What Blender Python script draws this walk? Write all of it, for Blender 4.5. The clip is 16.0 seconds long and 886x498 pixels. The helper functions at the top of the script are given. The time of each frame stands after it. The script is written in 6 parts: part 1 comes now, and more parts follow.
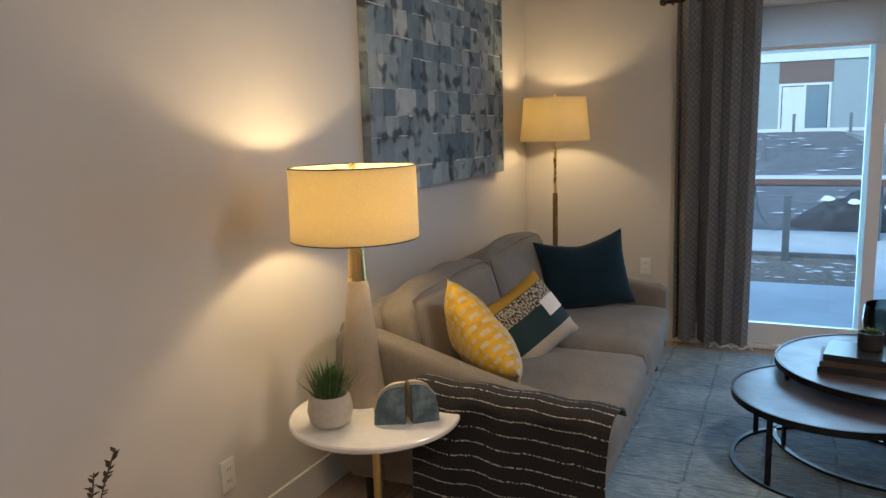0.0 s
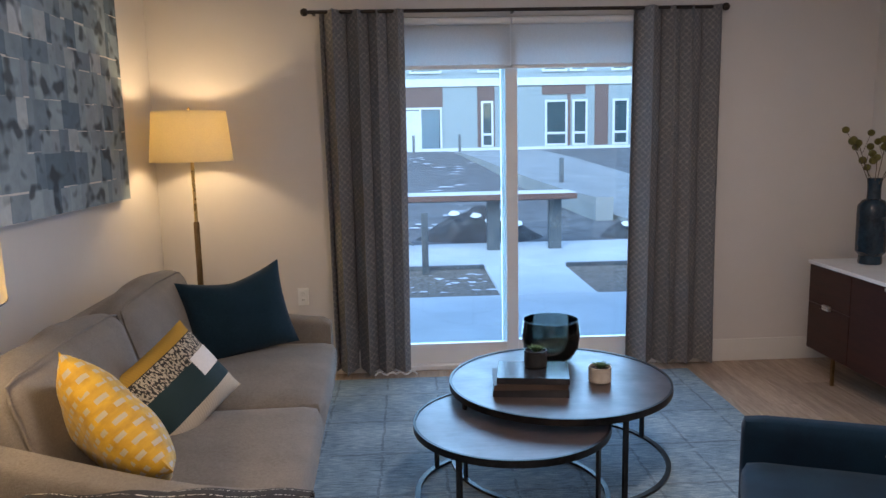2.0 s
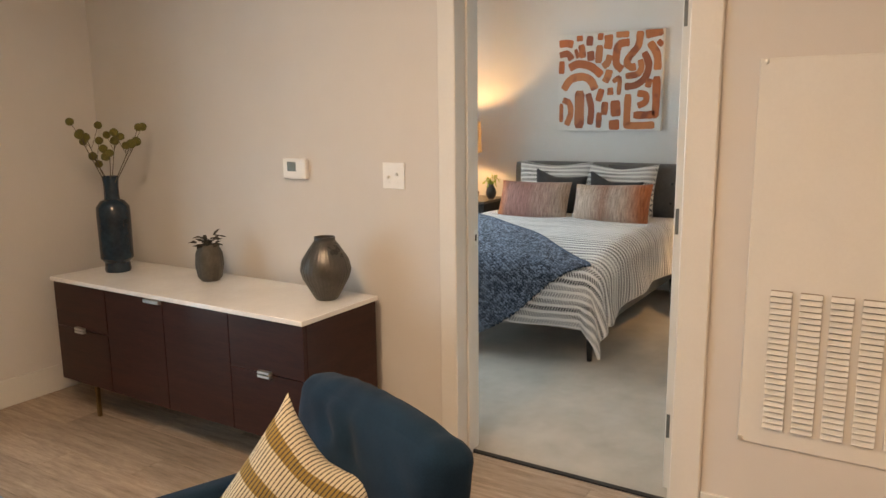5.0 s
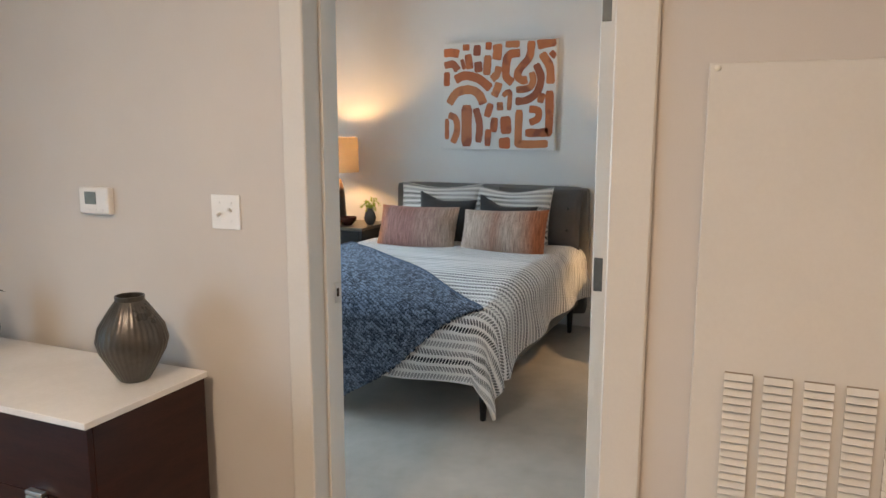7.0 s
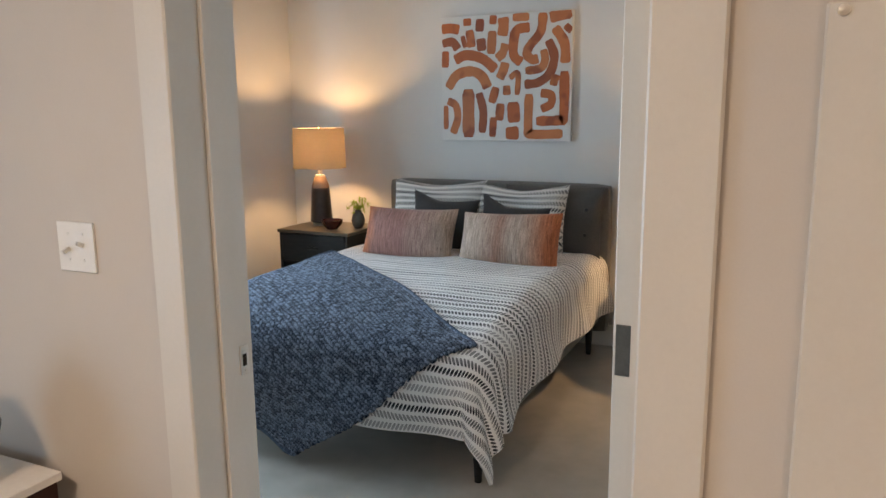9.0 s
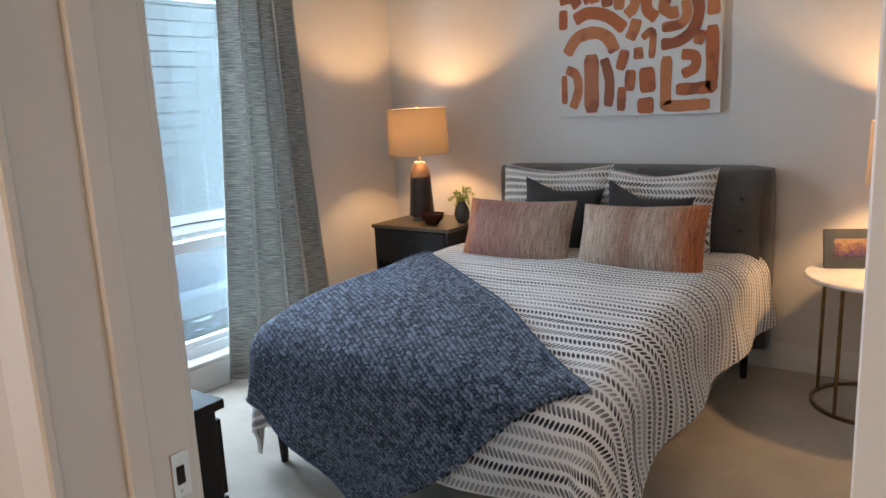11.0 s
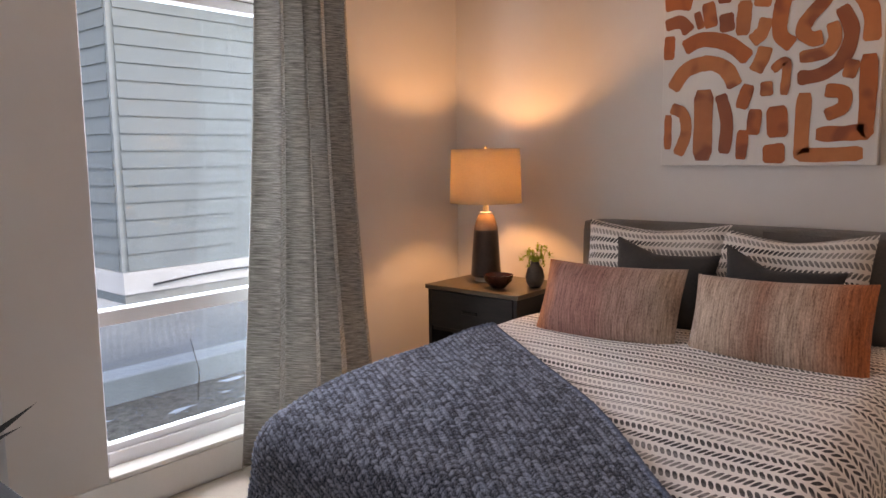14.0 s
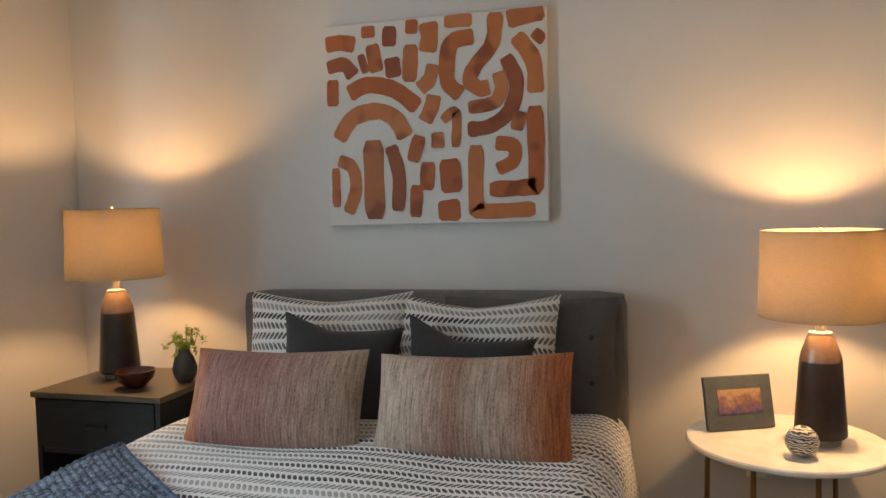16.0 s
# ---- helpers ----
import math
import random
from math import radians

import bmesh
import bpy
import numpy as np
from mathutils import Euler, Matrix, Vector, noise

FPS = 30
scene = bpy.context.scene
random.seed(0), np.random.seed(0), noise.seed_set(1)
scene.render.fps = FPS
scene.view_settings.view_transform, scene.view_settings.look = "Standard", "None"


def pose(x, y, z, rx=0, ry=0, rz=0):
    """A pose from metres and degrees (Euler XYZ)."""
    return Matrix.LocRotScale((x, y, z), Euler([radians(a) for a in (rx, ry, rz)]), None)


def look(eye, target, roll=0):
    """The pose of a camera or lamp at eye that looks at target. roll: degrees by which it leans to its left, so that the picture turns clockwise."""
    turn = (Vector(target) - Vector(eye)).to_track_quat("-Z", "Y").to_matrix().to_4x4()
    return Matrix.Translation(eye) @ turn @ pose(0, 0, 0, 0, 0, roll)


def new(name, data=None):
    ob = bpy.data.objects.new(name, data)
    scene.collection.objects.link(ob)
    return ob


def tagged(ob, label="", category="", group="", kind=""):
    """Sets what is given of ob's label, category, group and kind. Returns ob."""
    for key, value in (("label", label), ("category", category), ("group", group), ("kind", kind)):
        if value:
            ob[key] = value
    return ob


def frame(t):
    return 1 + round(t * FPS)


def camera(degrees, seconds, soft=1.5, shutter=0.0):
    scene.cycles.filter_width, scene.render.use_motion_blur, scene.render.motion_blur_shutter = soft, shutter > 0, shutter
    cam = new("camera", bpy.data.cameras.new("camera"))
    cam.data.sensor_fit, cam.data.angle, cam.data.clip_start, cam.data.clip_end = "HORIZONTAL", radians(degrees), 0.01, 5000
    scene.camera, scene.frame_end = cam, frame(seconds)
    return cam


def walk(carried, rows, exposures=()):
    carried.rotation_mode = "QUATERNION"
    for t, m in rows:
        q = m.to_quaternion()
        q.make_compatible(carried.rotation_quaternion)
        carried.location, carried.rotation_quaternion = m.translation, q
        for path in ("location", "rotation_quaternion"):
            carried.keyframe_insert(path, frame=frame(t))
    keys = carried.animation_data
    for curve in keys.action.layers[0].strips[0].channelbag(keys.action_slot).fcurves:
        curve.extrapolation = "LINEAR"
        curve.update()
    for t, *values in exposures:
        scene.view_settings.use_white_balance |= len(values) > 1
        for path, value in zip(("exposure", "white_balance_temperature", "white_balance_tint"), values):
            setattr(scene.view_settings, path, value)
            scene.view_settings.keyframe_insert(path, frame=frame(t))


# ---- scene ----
cam = camera(61.6, 16.0)
PATH = [
    (0, (0.197, 0.069, 1.536), (-0.644, 1.854, 1.207), -1.7),
    (0.5, (0.146, 0.179, 1.529), (-0.554, 2.023, 1.198), -1.7),
    (1, (0.045, 0.333, 1.552), (-0.41, 2.253, 1.227), -1.9),
    (1.5, (-0.005, 0.451, 1.528), (-0.192, 2.418, 1.218), -1.5),
    (2, (0.003, 0.564, 1.527), (0.088, 2.54, 1.226), -1.2),
    (2.5, (0.059, 0.729, 1.549), (0.403, 2.678, 1.264), -1.1),
    (3, (0.123, 0.849, 1.535), (0.748, 2.727, 1.253), -1.1),
    (3.5, (0.175, 0.919, 1.526), (1.084, 2.676, 1.233), -0.5),
    (4, (0.209, 1.042, 1.546), (1.425, 2.601, 1.243), -1.2),
    (4.5, (0.253, 1.187, 1.553), (1.736, 2.486, 1.218), -1.3),
    (5, (0.345, 1.259, 1.524), (2.012, 2.305, 1.169), -0.7),
    (5.2, (0.397, 1.266, 1.523), (2.111, 2.234, 1.165), -0.4),
    (7.3, (1.161, 1.59, 1.538), (2.974, 2.374, 1.216), 0.1),
    (7.5, (1.23, 1.605, 1.531), (3.039, 2.394, 1.204), 0.1),
    (8, (1.418, 1.629, 1.54), (3.214, 2.441, 1.202), 0.1),
    (8.2, (1.522, 1.624, 1.552), (3.312, 2.448, 1.208), 0.0),
    (10.3, (2.31, 1.927, 1.536), (4.06, 2.819, 1.155), -2.6),
    (10.5, (2.404, 1.919, 1.528), (4.113, 2.888, 1.152), -2.5),
    (11, (2.582, 1.946, 1.507), (4.171, 3.094, 1.114), -2.8),
    (11.5, (2.673, 2.034, 1.462), (4.228, 3.226, 1.058), -3.4),
    (12, (2.797, 2.149, 1.402), (4.404, 3.284, 1.043), -2.9),
    (12.5, (2.901, 2.252, 1.393), (4.554, 3.324, 1.047), -2.3),
    (13, (3.008, 2.353, 1.403), (4.587, 3.536, 1.07), -1.9),
    (13.5, (3.139, 2.378, 1.439), (4.61, 3.698, 1.13), -1.4),
    (14, (3.179, 2.435, 1.432), (4.693, 3.718, 1.182), -0.7),
    (14.5, (3.318, 2.528, 1.429), (4.96, 3.658, 1.259), 0.1),
    (15, (3.444, 2.656, 1.424), (5.23, 3.547, 1.293), -0.1),
    (15.5, (3.573, 2.671, 1.416), (5.445, 3.361, 1.289), -0.4),
    (16, (3.741, 2.673, 1.429), (5.664, 3.211, 1.321), -1.5),
]
EXPOSURES = [(0.0, 1.74, 6500, 15), (1.5, 1.98, 5900, 18), (2.5, 2.12, 7000, 24), (3.5, 2.2, 8300, 28), (4.0, 2.2, 9600, 28), (4.5, 2.5, 10200, 27), (5.0, 2.55, 9200, 20), (8.0, 2.3, 7700, 17), (11.5, 2.18, 8200, 26), (13.0, 2.03, 8600, 33), (14.4, 1.97, 12000, 47), (15.1, 2.05, 13000, 50), (15.5, 2.02, 10200, 38), (16.0, 1.96, 8900, 21)]
walk(cam, [(t, look(eye, target, roll)) for t, eye, target, roll in PATH], EXPOSURES)

# ---- world, sun, exposure ----
world = bpy.data.worlds.new("sky")
scene.world = world
world.use_nodes = True
wt = world.node_tree
sky = wt.nodes.new("ShaderNodeTexSky")
sky.sky_type, sky.sun_disc = "NISHITA", False
sky.sun_elevation, sky.sun_rotation = radians(38), radians(200)
sky.air_density, sky.dust_density, sky.ozone_density = 1.2, 0.6, 2.0
bg = wt.nodes["Background"]
bg.inputs["Strength"].default_value = 0.15
wt.links.new(sky.outputs[0], bg.inputs[0])
sun_data = bpy.data.lights.new("sun", "SUN")
sun_data.energy, sun_data.angle, sun_data.color = 0.7, radians(25), (0.84, 0.93, 1.0)
sun = new("sun", sun_data)
sun.matrix_world = look((0, 0, 30), (4.0, 11.0, 20))

# the sky's light in the bedroom's side window
sky_lamp = bpy.data.lights.new("window_daylight", "AREA")
sky_lamp.shape, sky_lamp.size, sky_lamp.size_y, sky_lamp.energy, sky_lamp.color = "RECTANGLE", 0.72, 1.8, 1.2, (0.45, 0.72, 1.0)
new("window_daylight", sky_lamp).matrix_world = look((3.705, 5.47, 1.17), (3.705, 4.0, 1.17))
# and in the wide window and the patio door
wide_lamp = bpy.data.lights.new("window_daylight", "AREA")
wide_lamp.shape, wide_lamp.size, wide_lamp.size_y, wide_lamp.energy, wide_lamp.color = "RECTANGLE", 0.98, 1.8, 27, (0.45, 0.72, 1.0)
new("window_daylight", wide_lamp).matrix_world = look((5.02, 5.47, 1.17), (5.02, 4.0, 1.17))
patio_lamp = bpy.data.lights.new("patio_daylight", "AREA")
patio_lamp.shape, patio_lamp.size, patio_lamp.size_y, patio_lamp.energy, patio_lamp.color = "RECTANGLE", 1.75, 1.9, 13, (0.45, 0.72, 1.0)
new("patio_daylight", patio_lamp).matrix_world = look((0.66, 5.47, 1.1), (0.66, 4.0, 1.0))


# ---- materials ----
def nodes(name):
    m = bpy.data.materials.new(name)
    m.use_nodes = True
    t = m.node_tree
    return m, t, t.nodes["Principled BSDF"]


def N(t, kind, **values):
    n = t.nodes.new("ShaderNode" + kind)
    for k, v in values.items():
        n.inputs[k.replace("_", " ")].default_value = v
    return n


def ramp(t, fac, stops):
    r = t.nodes.new("ShaderNodeValToRGB")
    t.links.new(fac, r.inputs[0])
    e = r.color_ramp.elements
    e[1].position, e[0].position = stops[-1][0], stops[0][0]
    e[0].color, e[1].color = (*stops[0][1], 1), (*stops[-1][1], 1)
    for p, c in stops[1:-1]:
        e.new(p).color = (*c, 1)
    return r.outputs[0]


def math_node(t, op, a, b=None):
    n = t.nodes.new("ShaderNodeMath")
    n.operation = op
    for i, v in enumerate((a, b)):
        if v is None:
            continue
        if isinstance(v, (int, float)):
            n.inputs[i].default_value = v
        else:
            t.links.new(v, n.inputs[i])
    return n.outputs[0]


def mix_colour(t, fac, a, b, blend="MIX"):
    n = t.nodes.new("ShaderNodeMix")
    n.data_type, n.blend_type = "RGBA", blend
    for sock, v in ((n.inputs[0], fac), (n.inputs[6], a), (n.inputs[7], b)):
        if isinstance(v, (int, float)):
            sock.default_value = v
        elif isinstance(v, tuple):
            sock.default_value = (*v, 1)
        else:
            t.links.new(v, sock)
    return n.outputs[2]


def bump(t, bsdf, height, strength=0.2, distance=0.01):
    b = N(t, "Bump", Strength=strength, Distance=distance)
    t.links.new(height, b.inputs["Height"])
    t.links.new(b.outputs[0], bsdf.inputs["Normal"])


def coords(t, kind="Object", scale=(1, 1, 1), rot=(0, 0, 0)):
    c = t.nodes.new("ShaderNodeTexCoord")
    m = N(t, "Mapping", Scale=scale, Rotation=rot)
    t.links.new(c.outputs[kind], m.inputs[0])
    return m.outputs[0]


def noise_tex(t, vec, scale, detail=4.0, rough=0.6):
    n = N(t, "TexNoise", Scale=scale, Detail=detail, Roughness=rough)
    t.links.new(vec, n.inputs["Vector"])
    return n.outputs["Fac"]


def mottled(name, a, b, scale=8, rough=0.6, grain=120, relief=0.1, metal=0.0, spread=(0.35, 0.65), sheen=0.0, coat=0.0, stretch=(1, 1, 1)):
    """A surface of two close tones with fine grain."""
    m, t, p = nodes(name)
    v = coords(t, scale=stretch)
    big = noise_tex(t, v, scale)
    fine = noise_tex(t, v, grain, 3)
    mixed = math_node(t, "ADD", math_node(t, "MULTIPLY", big, 0.65), math_node(t, "MULTIPLY", fine, 0.35))
    t.links.new(ramp(t, mixed, [(spread[0], a), (spread[1], b)]), p.inputs["Base Color"])
    p.inputs["Roughness"].default_value = rough
    p.inputs["Metallic"].default_value = metal
    p.inputs["Sheen Weight"].default_value = sheen
    p.inputs["Coat Weight"].default_value = coat
    rr = N(t, "MapRange")
    t.links.new(big, rr.inputs[0])
    rr.inputs[3].default_value, rr.inputs[4].default_value = max(rough - 0.08, 0.02), min(rough + 0.08, 1)
    t.links.new(rr.outputs[0], p.inputs["Roughness"])
    if relief:
        bump(t, p, fine, relief, 0.003)
    return m


def weave(name, a, b, scale=700, rough=0.9, relief=0.35, big=6.0, sheen=0.08):
    """Cloth: two thread directions and an uneven dye."""
    m, t, p = nodes(name)
    v = coords(t)
    w1 = noise_tex(t, coords(t, scale=(1, 1, 6)), scale / 6, 2)
    w2 = noise_tex(t, coords(t, scale=(6, 6, 1)), scale / 6, 2)
    dye = noise_tex(t, v, big, 3)
    f = math_node(t, "ADD", math_node(t, "MULTIPLY", math_node(t, "ADD", w1, w2), 0.35), math_node(t, "MULTIPLY", dye, 0.3))
    t.links.new(ramp(t, f, [(0.38, a), (0.62, b)]), p.inputs["Base Color"])
    p.inputs["Roughness"].default_value = rough
    p.inputs["Sheen Weight"].default_value = sheen
    bump(t, p, math_node(t, "ADD", w1, w2), relief, 0.002)
    return m


M = {}
M["wall"] = mottled("wall_paint", (0.60, 0.565, 0.53), (0.63, 0.595, 0.56), 3, 0.75, 260, 0.06)
M["ceiling"] = mottled("ceiling_paint", (0.74, 0.73, 0.71), (0.77, 0.76, 0.74), 3, 0.85, 160, 0.1)
M["trim"] = mottled("trim_paint", (0.66, 0.64, 0.60), (0.70, 0.68, 0.64), 4, 0.42, 90, 0.03)
M["vinyl"] = mottled("white_vinyl", (0.74, 0.75, 0.76), (0.78, 0.79, 0.80), 5, 0.4, 100, 0.02)
M["plastic_white"] = mottled("white_plastic", (0.78, 0.77, 0.74), (0.82, 0.81, 0.78), 20, 0.35, 200, 0.0)
M["black_plastic"] = mottled("black_plastic", (0.015, 0.015, 0.016), (0.03, 0.03, 0.03), 20, 0.35, 200, 0.0)
M["lcd"] = mottled("grey_display", (0.16, 0.20, 0.20), (0.20, 0.25, 0.25), 20, 0.2, 200, 0.0)
M["dark_metal"] = mottled("dark_bronze_metal", (0.022, 0.020, 0.019), (0.05, 0.046, 0.043), 14, 0.38, 150, 0.05, 0.9)
M["rod_metal"] = mottled("dark_rod_metal", (0.025, 0.020, 0.017), (0.05, 0.04, 0.034), 14, 0.4, 150, 0.05, 0.7)
M["bronze"] = mottled("aged_brass_metal", (0.20, 0.13, 0.06), (0.30, 0.20, 0.10), 14, 0.35, 150, 0.05, 1.0)
M["brass"] = mottled("satin_brass", (0.62, 0.43, 0.16), (0.75, 0.55, 0.24), 9, 0.28, 150, 0.03, 1.0)
M["nickel"] = mottled("satin_nickel", (0.74, 0.73, 0.70), (0.84, 0.83, 0.80), 9, 0.34, 150, 0.03, 1.0)
M["hinge"] = mottled("dull_nickel_hinge", (0.10, 0.11, 0.11), (0.16, 0.17, 0.17), 9, 0.5, 150, 0.03, 0.6)
M["marble"] = mottled("white_marble", (0.70, 0.68, 0.65), (0.86, 0.85, 0.82), 6, 0.22, 14, 0.0)
M["quartz"] = mottled("white_stone_top", (0.72, 0.71, 0.69), (0.80, 0.79, 0.77), 5, 0.12, 60, 0.0)
M["espresso"] = mottled("espresso_veneer", (0.022, 0.0062, 0.0042), (0.044, 0.013, 0.0085), 5, 0.32, 40, 0.05, stretch=(1, 0.6, 6))
M["black_wood"] = mottled("black_stained_wood", (0.010, 0.009, 0.009), (0.024, 0.021, 0.020), 6, 0.52, 60, 0.1, stretch=(6, 1, 6))
M["nightstand_top"] = mottled("dark_walnut_top", (0.06, 0.042, 0.025), (0.11, 0.08, 0.05), 6, 0.35, 60, 0.1, stretch=(6, 1, 6))
M["sofa"] = weave("taupe_sofa_fabric", (0.125, 0.108, 0.092), (0.205, 0.182, 0.158), 500)
M["headboard"] = weave("charcoal_headboard_fabric", (0.105, 0.100, 0.095), (0.165, 0.158, 0.15), 500)
M["teal"] = weave("dark_teal_linen", (0.004, 0.015, 0.026), (0.010, 0.030, 0.047), 500)
M["velvet"] = mottled("navy_velvet", (0.002, 0.0105, 0.025), (0.006, 0.027, 0.053), 5, 0.9, 300, 0.2, sheen=0.05)
for cloth in ("teal", "velvet"):
    M[cloth].node_tree.nodes["Principled BSDF"].inputs["Specular IOR Level"].default_value = 0.15
M["black_wood"].node_tree.nodes["Principled BSDF"].inputs["Specular IOR Level"].default_value = 0.25
M["espresso"].node_tree.nodes["Principled BSDF"].inputs["Specular IOR Level"].default_value = 0.3
M["charcoal"] = weave("charcoal_linen", (0.018, 0.017, 0.018), (0.040, 0.037, 0.037), 500)
M["grey_pillow"] = weave("dark_grey_cotton", (0.06, 0.055, 0.052), (0.10, 0.093, 0.088), 500)
M["mattress"] = weave("white_cotton", (0.62, 0.61, 0.6), (0.72, 0.71, 0.7), 500)
M["ceramic_grey"] = mottled("warm_grey_ceramic", (0.28, 0.25, 0.21), (0.38, 0.345, 0.30), 9, 0.5, 80, 0.05)
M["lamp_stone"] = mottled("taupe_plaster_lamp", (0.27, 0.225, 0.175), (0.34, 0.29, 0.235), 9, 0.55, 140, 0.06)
M["bronze_ceramic"] = mottled("pewter_glaze", (0.075, 0.068, 0.060), (0.12, 0.11, 0.098), 6, 0.3, 60, 0.03, 0.55)
M["brown_ceramic"] = mottled("brown_stoneware", (0.045, 0.037, 0.028), (0.085, 0.072, 0.055), 18, 0.5, 80, 0.2)
M["lamp_brown"] = mottled("brown_glazed_lamp", (0.028, 0.018, 0.014), (0.055, 0.035, 0.028), 8, 0.33, 60, 0.08)
M["lamp_neck"] = mottled("copper_glazed_neck", (0.26, 0.15, 0.10), (0.38, 0.24, 0.17), 8, 0.25, 60, 0.03, 0.4)
M["blue_vase"] = mottled("dark_blue_glaze", (0.006, 0.014, 0.024), (0.018, 0.038, 0.058), 5, 0.18, 40, 0.05)
M["bowl_glaze"] = mottled("oxblood_glaze", (0.035, 0.008, 0.006), (0.09, 0.022, 0.015), 12, 0.15, 60, 0.0)
M["pot_cream"] = mottled("cream_concrete_pot", (0.44, 0.40, 0.34), (0.58, 0.53, 0.46), 14, 0.75, 90, 0.2)
M["pot_black"] = mottled("black_pot", (0.012, 0.012, 0.013), (0.03, 0.03, 0.03), 14, 0.5, 90, 0.05)
M["grass"] = mottled("green_grass_leaf", (0.018, 0.055, 0.012), (0.07, 0.15, 0.035), 40, 0.5, 200, 0.0)
M["succulent"] = mottled("pale_green_succulent", (0.05, 0.12, 0.05), (0.14, 0.24, 0.11), 60, 0.5, 200, 0.0)
M["lime"] = mottled("lime_green_sprig", (0.13, 0.22, 0.012), (0.34, 0.44, 0.04), 60, 0.55, 200, 0.0)
M["agave"] = mottled("dark_agave_leaf", (0.006, 0.008, 0.008), (0.02, 0.024, 0.022), 30, 0.5, 200, 0.05)
M["soil"] = mottled("dark_potting_soil", (0.012, 0.009, 0.007), (0.04, 0.03, 0.022), 60, 0.95, 200, 0.4)
M["stem"] = mottled("brown_twig", (0.06, 0.045, 0.025), (0.12, 0.09, 0.05), 40, 0.8, 200, 0.1)
M["yellow_ball"] = mottled("olive_yellow_flower_head", (0.075, 0.065, 0.012), (0.17, 0.145, 0.03), 160, 0.9, 300, 0.5)
M["dry_flower"] = mottled("dry_dark_sprig", (0.03, 0.025, 0.018), (0.08, 0.07, 0.05), 60, 0.9, 200, 0.3)
M["paper"] = mottled("book_pages", (0.55, 0.51, 0.44), (0.66, 0.62, 0.55), 40, 0.8, 300, 0.2)
M["book_black"] = mottled("black_book_cloth", (0.012, 0.013, 0.016), (0.025, 0.027, 0.032), 10, 0.22, 100, 0.0)
M["book_brown"] = mottled("brown_book_cloth", (0.045, 0.028, 0.02), (0.08, 0.052, 0.038), 10, 0.5, 100, 0.1)
M["canvas_white"] = weave("white_canvas", (0.60, 0.57, 0.53), (0.68, 0.65, 0.61), 700, sheen=0)
M["cord_white"] = mottled("white_cord", (0.7, 0.7, 0.7), (0.75, 0.75, 0.75), 20, 0.5, 200, 0.0)
M["concrete"] = mottled("pale_concrete", (0.40, 0.42, 0.42), (0.53, 0.55, 0.55), 1.2, 0.85, 60, 0.2)
M["grey_concrete"] = mottled("grey_concrete_wall", (0.20, 0.21, 0.21), (0.29, 0.30, 0.30), 1.5, 0.85, 60, 0.2)
M["mulch"] = mottled("brown_wood_mulch", (0.06, 0.046, 0.036), (0.27, 0.22, 0.18), 22, 0.95, 70, 0.8)
M["rubble"] = mottled("dark_wet_rubble", (0.055, 0.056, 0.058), (0.17, 0.17, 0.172), 3, 0.9, 30, 0.8)
M["rubble_dark"] = mottled("black_wet_rubble", (0.018, 0.019, 0.02), (0.075, 0.075, 0.078), 6, 0.9, 30, 0.8)
M["snow"] = mottled("thin_old_snow", (0.55, 0.57, 0.60), (0.65, 0.67, 0.7), 5, 0.7, 60, 0.2)
M["tabletop"] = mottled("snowy_table_boards", (0.50, 0.49, 0.48), (0.62, 0.61, 0.60), 3, 0.7, 40, 0.2)
M["redwood"] = mottled("red_brown_boards", (0.10, 0.048, 0.036), (0.15, 0.075, 0.058), 4, 0.7, 60, 0.2, stretch=(1, 6, 6))
M["galvanised"] = mottled("grey_steel_post", (0.09, 0.10, 0.11), (0.15, 0.16, 0.17), 5, 0.5, 60, 0.05, 0.5)
M["siding"] = mottled("grey_lap_siding", (0.20, 0.24, 0.255), (0.25, 0.29, 0.305), 2, 0.7, 40, 0.1, stretch=(1, 1, 8))
M["siding_near"] = mottled("pale_grey_lap_siding", (0.145, 0.185, 0.205), (0.178, 0.22, 0.242), 2, 0.7, 40, 0.1, stretch=(1, 1, 8))
M["panel_red"] = mottled("red_brown_panel", (0.105, 0.062, 0.055), (0.14, 0.085, 0.075), 2, 0.7, 40, 0.1)
M["ext_white"] = mottled("white_exterior_trim", (0.46, 0.47, 0.49), (0.54, 0.55, 0.57), 3, 0.6, 40, 0.05)
M["roof"] = mottled("dark_roof", (0.05, 0.05, 0.055), (0.09, 0.09, 0.095), 3, 0.9, 40, 0.2)
M["dark_glass"] = mottled("dark_window_glass", (0.03, 0.05, 0.06), (0.06, 0.09, 0.10), 0.6, 0.05, 10, 0.0)
M["blue_door"] = mottled("blue_grey_blind", (0.075, 0.125, 0.165), (0.10, 0.16, 0.20), 0.6, 0.3, 10, 0.0)
M["carpet"] = mottled("beige_cut_pile_carpet", (0.37, 0.33, 0.275), (0.50, 0.45, 0.385), 4, 0.98, 260, 0.9, sheen=0.08)


